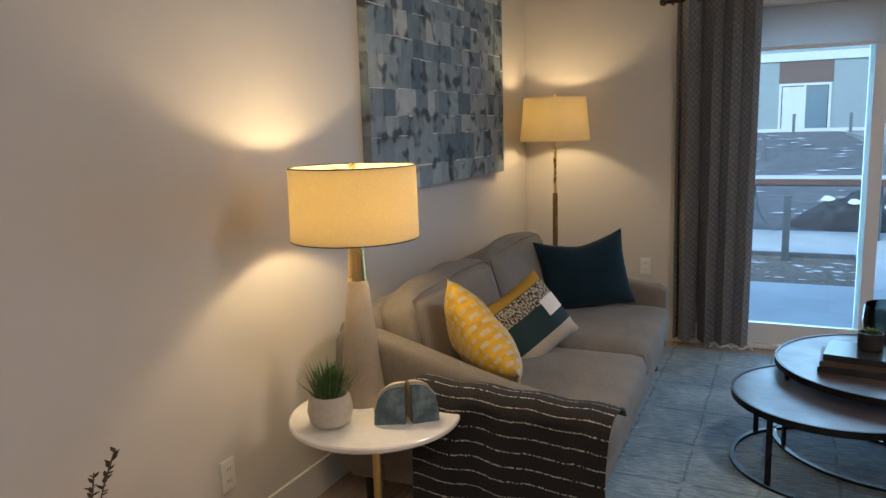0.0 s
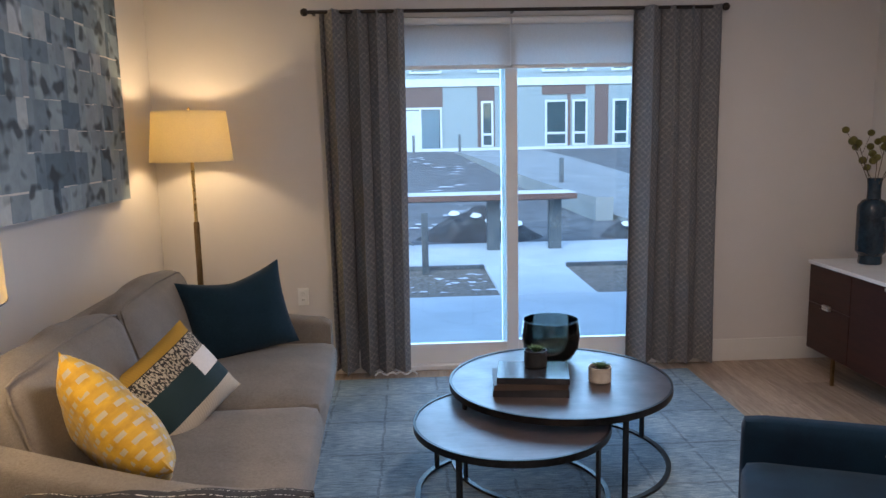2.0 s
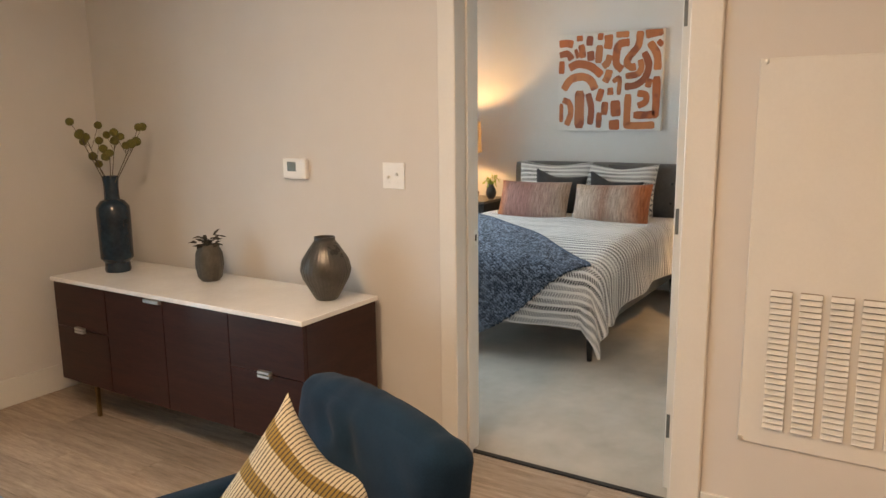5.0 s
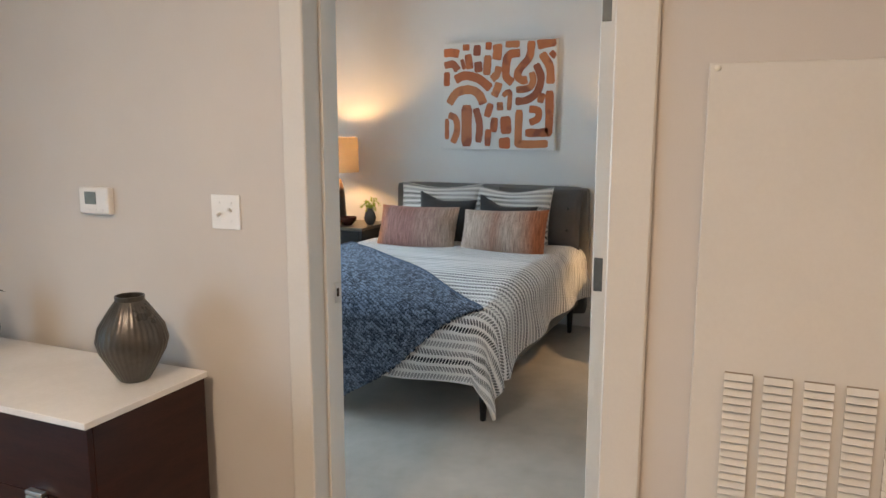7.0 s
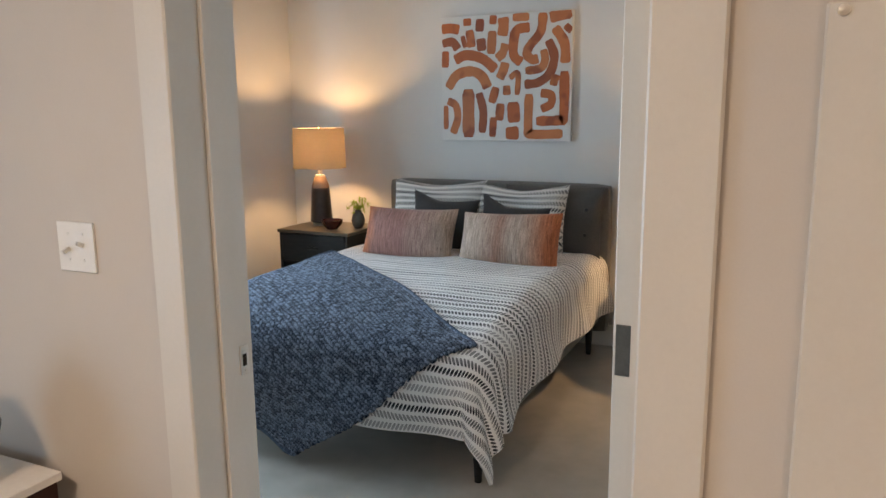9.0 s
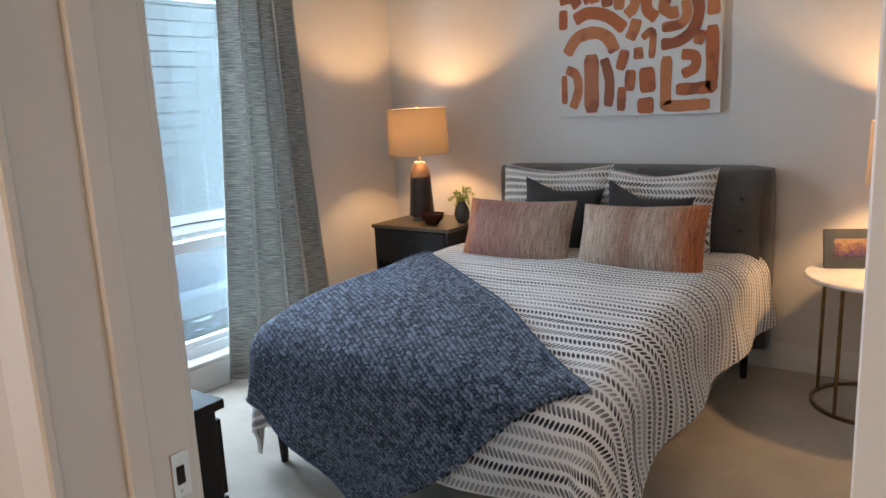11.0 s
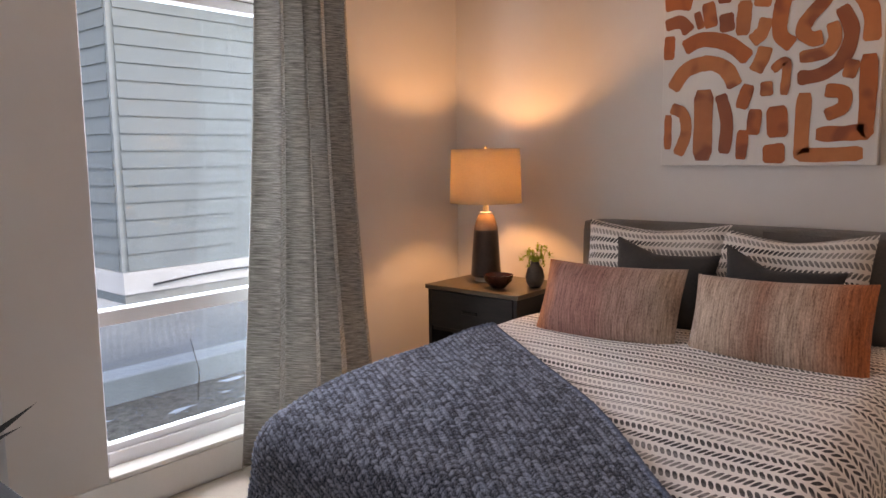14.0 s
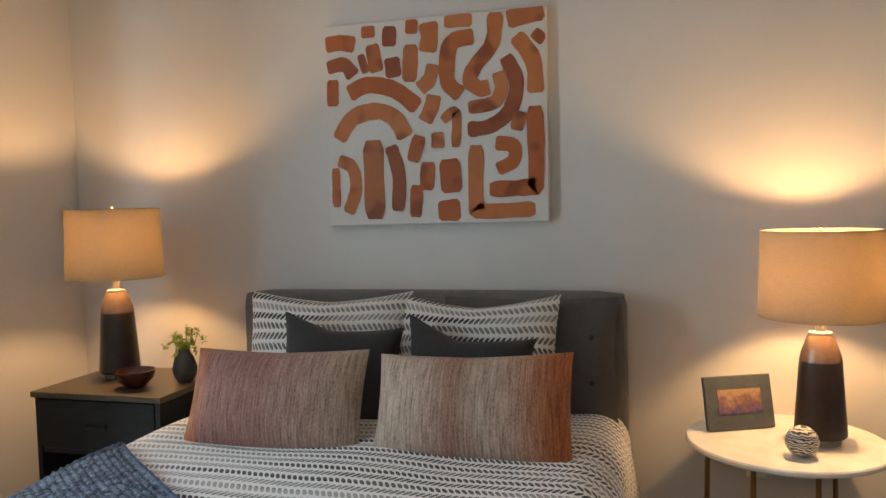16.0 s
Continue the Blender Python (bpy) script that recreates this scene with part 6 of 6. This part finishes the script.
stroke(2.5, (9.0, 4.0), (9.8, 9.0))
stroke(2.7, (12.6, 6.6), (13.0, 10.2))
stroke(2.6, (16.2, 4.6), (15.8, 11.2))
stroke(2.5, (20.2, 8.4), (19.4, 11.0), (17.6, 12.6))
stroke(2.6, (27.4, 4.2), (23.6, 4.8), (22.6, 8.5), (22.8, 12.0), (25.0, 14.0))
stroke(2.2, (1.4, 9.8), (1.2, 14.6))
stroke(2.8, (4.4, 12.6), (8, 11.2), (13, 12.4), (17.2, 15.8))
stroke(2.8, (2.2, 20.8), (5, 17.0), (9.6, 16.0), (13, 17.6), (14.8, 21.0))
stroke(2.5, (20.2, 13.8), (19.6, 16.0), (18.4, 18.4))
stroke(2.4, (32.8, 8.0), (34.6, 12.5), (33.4, 17.2), (30.0, 19.8), (26.0, 20.2))
stroke(2.2, (31.4, 10.6), (32.0, 13.4), (30.6, 15.8), (26.2, 16.4))
stroke(1.6, (21.6, 18.4), (24.0, 17.0), (23.8, 23.2))
stroke(2.2, (35.2, 17.6), (34.4, 20.8))
stroke(2.6, (37.6, 16.8), (37.6, 29.2), (36.4, 30.6), (29.6, 30.8))
stroke(1.5, (1.4, 26.0), (1.4, 33.2))
stroke(2.2, (2.0, 24.6), (4.6, 26.0), (5.2, 30.0), (3.6, 34.4))
stroke(3.6, (8.7, 21.2), (8.7, 35.6))
stroke(2.3, (12.0, 22.4), (13.4, 28.0), (13.0, 34.2))
stroke(2.3, (17.4, 20.8), (16.0, 25.4))
stroke(2.2, (20.6, 20.4), (20.7, 23.2))
stroke(2.4, (18.8, 25.6), (18.4, 30.6))
stroke(2.1, (16.6, 29.6), (16.3, 35.4))
stroke(3.5, (22.6, 25.2), (23.0, 31.2))
stroke(3.4, (20.4, 34.4), (24.4, 34.2))
stroke(2.5, (27.4, 23.0), (27.2, 33.0), (28.4, 34.6), (37.4, 34.4))
stroke(2.2, (30.8, 22.8), (33.8, 23.4), (33.8, 26.0), (31.0, 27.4))

# low dresser by the doorway with a spiky plant
dr = thing("dresser", pose(XI + 0.02, 3.465, 0), "black wooden dresser with a satin top beside the doorway", "dresser")
DW, DL, DHT = 0.48, 1.40, 0.79
part("body", box(0, 0, 0.09, DW - 0.018, DL, DHT - 0.0255, 0.002, 1), "black_wood", dr)
part("top", box(0, -0.008, DHT - 0.025, DW + 0.006, DL + 0.008, DHT, 0.002, 1), "black_wood", dr)
for r in range(3):
    for c in range(2):
        d = part("drawer", box(DW - 0.0175, c * DL / 2 + 0.006, 0.10 + r * 0.215, DW, (c + 1) * DL / 2 - 0.006, 0.305 + r * 0.215, 0.002, 1), "black_wood", dr)
        part("handle", box(DW, c * DL / 2 + 0.28, 0.195 + r * 0.215, DW + 0.014, c * DL / 2 + 0.44, 0.205 + r * 0.215, 0.002, 1), "dark_metal", d)
for x in (0.02, DW - 0.06):
    for y in (0.03, DL - 0.07):
        part("leg", box(x, y, 0.004, x + 0.04, y + 0.04, 0.0895), "black_wood", dr)
ag = thing("agave_plant", pose(3.33, 3.55, DHT + 0.0005), "dark spiky agave in a black pot on the dresser", "plant")
part("pot", lathe([(0.065, 0), (0.09, 0.20), (0.085, 0.20), (0.075, 0.185), (0, 0.185)], 28), "pot_black", ag, smooth=True)
for k in range(16):
    bm = bmesh.new()
    a = k * 2.4
    blade(bm, (0.012 * math.cos(a), 0.012 * math.sin(a), 0.185), (math.cos(a), math.sin(a), 0.4 + 1.0 * k / 16), 0.27 - 0.004 * k, 0.042, -0.12 + 0.2 * (k % 3), 6)
    part("leaf", bm, "agave", ag)

# ---- outdoors ----
def rise(y):
    s = min(1.0, max(0.0, (y - 13.0) / 18.0))
    return -0.17 + 1.03 * s * s * (3 - 2 * s)


def ground_sheet():
    bm = bmesh.new()
    xs = [-400, -120, -40] + [-20 + 1.0 * k for k in range(46)] + [40, 120, 400]
    ys = [-300, -60, -5, 5.4] + [6 + 0.8 * k for k in range(36)] + [60, 150, 600]
    rows = [[bm.verts.new((x, y, rise(y) + (0.05 * noise.noise(Vector((x * 0.6, y * 0.6, 0))) if y > 12.5 and y < 32 and not 2 < x < 8 else 0))) for y in ys] for x in xs]
    for i in range(len(xs) - 1):
        for j in range(len(ys) - 1):
            bm.faces.new((rows[i][j], rows[i + 1][j], rows[i + 1][j + 1], rows[i][j + 1]))
    return bm


single("ground", ground_sheet(), "rubble", pose(0, 0, 0), "wet grey gravel and earth of the courtyard", "ground", kind=STRUCT, smooth=True)


def slab(name, x0, y0, x1, y1, z, material, label, category="pavement", h=0.1):
    return single(name, box(x0, y0, z - h, x1, y1, z, 0.01, 1), material, pose(0, 0, 0), label, category, kind=STRUCT)


GZ = -0.13
slab("pavement_patio", -3.2, 5.50, 3.15, 8.14, GZ, "concrete", "pale concrete patio slab outside the sliding door")
slab("pavement_path", 0.93, 8.15, 1.955, 9.865, GZ, "concrete", "pale concrete path")
slab("pavement_walk", -8, 9.87, 9.0, 11.95, GZ, "concrete", "pale concrete cross walk")
for name, x0, y0, x1, y1 in (("ground_bed", -3.1, 8.145, 0.925, 9.86), ("ground_bed_east", 1.96, 8.145, 3.1, 9.86), ("ground_bed_window", 3.16, 5.5, 12, 7.08)):
    single(name, box(x0, y0, -0.2, x1, y1, GZ - 0.02), "mulch", pose(0, 0, 0), "brown mulch bed with thin snow patches", "ground", kind=STRUCT)
for b in ((-3.1, 9.80, 0.92, 9.86), (1.97, 9.80, 3.1, 9.86)):
    single("bed_edging", box(b[0], b[1], -0.15, b[2], b[3], GZ + 0.03, 0.004, 1), "galvanised", pose(0, 0, 0), "dark steel edging of the mulch bed", "edging")
single("kerb", box(3.2, 7.09, -0.2, 12, 7.32, 0.02, 0.01, 1), "concrete", pose(0, 0, 0), "pale concrete kerb outside the bedroom window", "kerb", kind=STRUCT)
# walk coloured mid grey in place of the shade lying on it
slab("pavement_side", 3.2, 7.33, 12, 9.95, -0.12, "grey_concrete", "concrete side walk, its mid grey standing for shade", h=0.06)
# ramp walk and low wall going up the courtyard
bm = bmesh.new()
n = 14
rows = []
for k in range(n + 1):
    s = k / n
    y = 12.2 + 17.0 * s
    rows.append((bm.verts.new((4.3 - 2.1 * s, y, rise(y) + 0.08)), bm.verts.new((7.6 - 2.6 * s, y, rise(y) + 0.08))))
for a, b in zip(rows, rows[1:]):
    bm.faces.new((a[0], a[1], b[1], b[0]))
bm.normal_update()
bmesh.ops.solidify(bm, geom=bm.faces[:], thickness=0.12)
single("pavement_ramp", bm, "grey_concrete", pose(0, 0, 0), "pale concrete ramp up the courtyard", "pavement", kind=STRUCT)
bm = bmesh.new()
rows = []
for k in range(n + 1):
    s = k / n
    y = 14.6 + 14.0 * s
    x = 3.55 - 1.75 * s
    top = rise(y) + 0.10 + 0.36 * (1 - s)
    rows.append([bm.verts.new(p) for p in ((x, y, -0.3), (x + 0.34, y, -0.3), (x + 0.34, y, top), (x, y, top))])
for a, b in zip(rows, rows[1:]):
    for k in range(4):
        bm.faces.new((a[k], a[(k + 1) % 4], b[(k + 1) % 4], b[k]))
bm.faces.new(rows[0])
bm.faces.new(rows[-1])
single("retaining_wall", bm, "grey_concrete", pose(0, 0, 0), "low grey concrete retaining wall beside the ramp", "retaining wall", kind=STRUCT)


def mound(name, x, y, r, h, material, label, seed, category):
    bm = bmesh.new()
    rings = []
    for i in range(15):
        q = i / 14
        ring_v = []
        for k in range(36):
            a = 2 * math.pi * k / 36
            rr = r * q * (1 + 0.25 * noise.noise(Vector((math.cos(a), math.sin(a), seed))))
            px, py = x + rr * math.cos(a) * 1.5, y + rr * math.sin(a)
            z = h * (1 - q * q) ** 1.3 * (1 + 0.5 * noise.noise(Vector((px * 3, py * 3, seed)))) + 0.08 * noise.noise(Vector((px * 9, py * 9, seed))) * (1 - q)
            ring_v.append(bm.verts.new((px, py, rise(y) - 0.03 + max(z, -0.02))))
        rings.append(ring_v)
    for a, b in zip(rings, rings[1:]):
        for k in range(36):
            bm.faces.new((a[k], a[(k + 1) % 36], b[(k + 1) % 36], b[k]))
    bmesh.ops.remove_doubles(bm, verts=bm.verts, dist=0.001)
    return single(name, bm, material, pose(0, 0, 0), label, category, smooth=50)


mound("rubble_mound", 1.15, 12.9, 0.75, 0.52, "rubble_dark", "dark mound of wet rubble", 3, "rubble")
mound("rubble_mound", -1.6, 13.6, 0.8, 0.35, "rubble_dark", "dark mound of wet rubble", 8, "rubble")
mound("rubble_mound", 3.6, 12.6, 0.35, 0.3, "rubble_dark", "dark mound of wet rubble", 5, "rubble")
rnd = random.Random(77)
snow = bmesh.new()
spots = [(rnd.uniform(-0.2, 0.9), rnd.uniform(8.4, 9.5), GZ - 0.018, rnd.uniform(0.02, 0.07)) for _ in range(26)]
spots += [(rnd.uniform(4.6, 6.6), rnd.uniform(5.9, 7.0), GZ - 0.018, rnd.uniform(0.02, 0.10)) for _ in range(22)]
spots += [(rnd.uniform(-3, 2.2), y, rise(y) + 0.03, rnd.uniform(0.05, 0.22)) for y in [rnd.uniform(13, 31) for _ in range(90)]]
for x, y, z, r in spots:
    ring_v = [snow.verts.new((x + r * (1 + 1.3 * noise.noise(Vector((x * 5, k * 0.83, y * 5)))) * math.cos(k * 0.7), y + (0.5 + 0.8 * noise.noise(Vector((y * 7, k * 0.83, x)))) * r * math.sin(k * 0.7), z)) for k in range(9)]
    top = snow.verts.new((x, y, z + 0.25 * r * 0.4))
    for k in range(9):
        snow.faces.new((ring_v[k], ring_v[(k + 1) % 9], top))
single("snow_patches", snow, "snow", pose(0, 0, 0), "thin patches of old snow on the ground", "snow", kind="stuff", smooth=True)
bm = bmesh.new()
for x, y, z, r in ((1.05, 12.55, 0.24, 0.09), (1.5, 12.5, 0.18, 0.07), (3.5, 12.4, 0.06, 0.09), (0.7, 12.6, 0.28, 0.09), (1.25, 12.5, 0.14, 0.08), (1.75, 12.5, 0.1, 0.09), (3.75, 12.4, 0.1, 0.1)):
    ring_v = [bm.verts.new((x + r * (1 + 0.5 * noise.noise(Vector((x, k, y)))) * math.cos(k * 0.7), y + 0.4 * r * math.sin(k * 0.7), z + 0.04 * math.sin(k * 0.7))) for k in range(9)]
    top = bm.verts.new((x, y, z + 0.04))
    for k in range(9):
        bm.faces.new((ring_v[k], ring_v[(k + 1) % 9], top))
single("snow_on_rubble", bm, "snow", pose(0, 0, 0), "snow lying on the rubble mounds", "snow", kind="stuff", smooth=True)

bo = thing("bollard", pose(0.17, 9.55, GZ - 0.02), "dark grey steel bollard light in the mulch bed", "bollard")
part("post", box(-0.04, -0.04, 0, 0.04, 0.04, 0.74, 0.006, 2), "galvanised", bo)
part("cap", box(-0.044, -0.044, 0.7405, 0.044, 0.044, 0.76, 0.004, 1), "galvanised", bo)
for x, y in ((4.0, 20.0), (-0.5, 22), (0.2, 29.5), (2.0, 29.8)):
    b2 = thing("post", pose(x, y, rise(y) - 0.05), "short dark marker post in the courtyard", "post", "marker posts")
    part("shaft", box(-0.05, -0.05, 0, 0.05, 0.05, 0.75, 0.005, 1), "galvanised", b2)
    part("cap", box(-0.055, -0.055, 0.7505, 0.055, 0.055, 0.77, 0.004, 1), "galvanised", b2)

tb = thing("picnic_table", pose(0, 0, 0), "long outdoor table with snowy boards, red-brown edge and steel legs", "table")
for k in range(4):
    part("board", box(-2.6, 10.98 + k * 0.15, 0.665, 2.36, 11.12 + k * 0.15, 0.70, 0.004, 1), "tabletop", tb)
part("edge", box(-2.6, 10.94, 0.615, 2.36, 10.975, 0.695, 0.004, 1), "redwood", tb, "red-brown edge board")
part("beam", box(-2.5, 11.2, 0.58, 2.3, 11.32, 0.664), "galvanised", tb)
for x in (-2.0, 1.2, 2.1):
    part("leg", box(x - 0.09, 11.2, GZ, x + 0.09, 11.32, 0.58), "galvanised", tb)
part("brace", tube([(-0.25 + 0.35 * (1 - math.cos(k * 0.2)), 11.1, 0.60 - 0.62 * math.sin(k * 0.2) ** 1.0) for k in range(8)], 0.018, 8), "galvanised", tb, "curved steel brace", smooth=True)


# lap siding
def course(length, h=0.19):
    """One lap board lying along x, its face towards -y."""
    bm = bmesh.new()
    v = [bm.verts.new(p) for p in ((0, -0.022, 0), (length, -0.022, 0), (length, -0.003, h + 0.004), (0, -0.003, h + 0.004), (0, 0.0, 0), (length, 0.0, 0), (length, 0, h + 0.004), (0, 0, h + 0.004))]
    for q in ((0, 1, 2, 3), (4, 7, 6, 5), (0, 4, 5, 1), (3, 2, 6, 7), (0, 3, 7, 4), (1, 5, 6, 2)):
        bm.faces.new([v[k] for k in q])
    return bm


# facing apartment block
BY = 33.0
bldg = thing("apartment_building", pose(0, BY, 0), "grey lap-sided apartment block with white windows and red-brown panels", "building")
part("wall", box(-30, 0.02, 0.4, 40, 12, 8.2), "siding", bldg)
bm = bmesh.new()
for k in range(13):
    z = 0.98 + k * 0.2
    c = course(70, 0.2)
    bmesh.ops.translate(c, verts=c.verts, vec=(-30, 0.019, z))
    me = bpy.data.meshes.new("tmp")
    c.to_mesh(me)
    c.free()
    bm.from_mesh(me)
for k in range(20):
    z = 3.94 + k * 0.2
    c = course(70, 0.2)
    bmesh.ops.translate(c, verts=c.verts, vec=(-30, 0.019, z))
    me = bpy.data.meshes.new("tmp")
    c.to_mesh(me)
    c.free()
    bm.from_mesh(me)
lap = part("lap_siding", bm, "siding", bldg)
lap["kind"] = "stuff"
part("storey_band", box(-30, -0.06, 3.60, 40, 0.019, 3.93), "ext_white", bldg, "white band between the storeys")
part("base_trim", box(-30, -0.05, 0.86, 40, 0.019, 0.99), "ext_white", bldg)
part("roof", box(-31, -0.8, 8.2, 41, 13, 8.45), "roof", bldg)


def facade_window(x0, x1, z0, z1, split=None, inner="dark_glass"):
    w = part("window", box(x0, -0.03, z0, x1, 0.0, z1), inner, bldg)
    t = 0.09
    for b in ((x0 - t, -0.06, z0 - t, x0, 0.0, z1 + t), (x1, -0.06, z0 - t, x1 + t, 0.0, z1 + t), (x0, -0.06, z1, x1, 0.0, z1 + t), (x0, -0.06, z0 - t, x1, 0.0, z0)):
        part("frame", box(*b), "ext_white", w)
    if split:
        part("sash_bar", box(x0, -0.055, split - 0.05, x1, -0.031, split + 0.05), "ext_white", w)
    return w


def facade_door(x0, x1, z0, z1):
    w = facade_window(x0, x1, z0, z1)
    mid = (x0 + x1) / 2
    part("panel", box(mid + 0.04, -0.045, z0, x1 - 0.04, -0.031, z1 - 0.04), "blue_door", w, "blue-grey blind behind the glass")
    part("panel", box(x0 + 0.04, -0.045, z0, mid - 0.04, -0.031, z1 - 0.04), "ext_white", w, "white blind behind the glass")
    part("mullion", box(mid - 0.04, -0.055, z0, mid + 0.04, -0.031, z1), "ext_white", w)


for base in (-14.0, 0.0, 14.0):
    facade_door(base - 0.29, base + 1.38, 0.99, 2.65)
    part("cladding_panel", box(base - 0.40, -0.02, 2.75, base + 1.52, -0.001, 3.59), "panel_red", bldg, "red-brown panel over the door")
    part("cladding_panel", box(base + 3.0, -0.021, 1.0, base + 3.75, -0.001, 3.59), "panel_red", bldg)
    part("cladding_panel", box(base + 6.9, -0.021, 1.0, base + 7.05, -0.001, 3.199), "panel_red", bldg)
    part("cladding_panel", box(base + 5.8, -0.021, 3.2, base + 7.7, -0.001, 3.59), "panel_red", bldg)
    part("cladding_panel", box(base + 8.1, -0.021, 1.0, base + 8.7, -0.001, 3.59), "panel_red", bldg)
    facade_window(base + 3.25, base + 3.6, 1.10, 2.88, 1.55)
    facade_window(base + 6.02, base + 6.82, 1.10, 2.88, 1.55)
    facade_window(base + 7.22, base + 7.70, 1.10, 2.88, 1.55)
    facade_window(base + 8.98, base + 9.50, 1.10, 2.88, 1.55)
    for a, b in ((0.2, 1.4), (3.1, 4.2), (5.9, 6.8), (7.1, 7.65), (8.9, 9.5)):
        facade_window(base + a, base + b, 4.25, 6.2)

# near wing seen from the bedroom
WXC, WYC = 6.98, 10.15
wing = thing("building_wing", pose(0, 0, 0), "pale grey lap-sided wing of the building", "building")
part("wall", box(WXC + 0.02, WYC + 0.02, -0.4, WXC + 16, WYC + 9, 3.9), "siding_near", wing)
part("foundation", box(WXC, WYC, -0.4, WXC + 16, WYC + 0.019, -0.02), "grey_concrete", wing)
part("base_trim", box(WXC - 0.02, WYC - 0.03, -0.02, WXC + 16, WYC + 0.019, 0.22), "ext_white", wing)
part("base_trim", box(WXC - 0.02, WYC + 0.0195, -0.02, WXC + 0.019, WYC + 9, 0.22), "ext_white", wing)
part("corner_board", box(WXC - 0.026, WYC - 0.026, 0.221, WXC + 0.012, WYC + 0.012, 3.9), "siding", wing)
part("roof", box(WXC - 0.5, WYC - 0.5, 3.9, WXC + 17, WYC + 9.5, 4.15), "roof", wing)
front, side = mesh_of(course(15.9, 0.185), "siding_board"), mesh_of(course(8.8, 0.185), "siding_board")
for me in (front, side):
    me.materials.append(M["siding_near"])
for k in range(19):
    a = new("siding_board", front)
    a.parent, a.matrix_basis = wing, pose(WXC + 0.061, WYC + 0.0195, 0.225 + k * 0.185)
    b = new("siding_board", side)
    b.parent, b.matrix_basis = wing, pose(WXC + 0.0195, WYC + 8.9, 0.225 + k * 0.185, 0, 0, -90)
cable = tube([(WXC + 0.3 + 0.5 * k, WYC - 0.06, 0.06 + 0.05 * math.sin(k * 0.8)) for k in range(20)], 0.012, 6)
single("cable", cable, "black_plastic", pose(0, 0, 0), "black cable sagging along the wing's base", "cable", smooth=True)
tw = thing("sapling", pose(5.75, 6.75, GZ - 0.03), "thin bare dead sapling in the mulch bed", "plant")
part("stem", tube([(0, 0, 0), (0.02, 0.0, 0.2), (-0.02, 0.02, 0.42)], 0.008, 6, radii=(0.005, 0.004, 0.002)), "stem", tw)

# ---- floor planks ----
PW, PL = 0.178, 1.22
plank_mesh = {}
row = 0
x = XW
while x < XI - 0.075:
    w = min(PW, XI - 0.0755 - x)
    y = YS - (row * 0.44) % PL
    while y < YN + 0.0:
        y0, y1 = max(y, YS), min(y + PL, YN)
        if y1 - y0 > 0.03:
            key = (round(w, 3), round(y1 - y0, 3))
            if key not in plank_mesh:
                me = mesh_of(box(0.0006, 0.0006, -0.0135, w - 0.0006, y1 - y0 - 0.0006, 0, 0.0008, 1), "plank")
                me.materials.append(M["plank"])
                plank_mesh[key] = me
            ob = new("plank", plank_mesh[key])
            ob.parent, ob.matrix_basis = floor, pose(x, y0, 0)
        y += PL
    x += PW
    row += 1
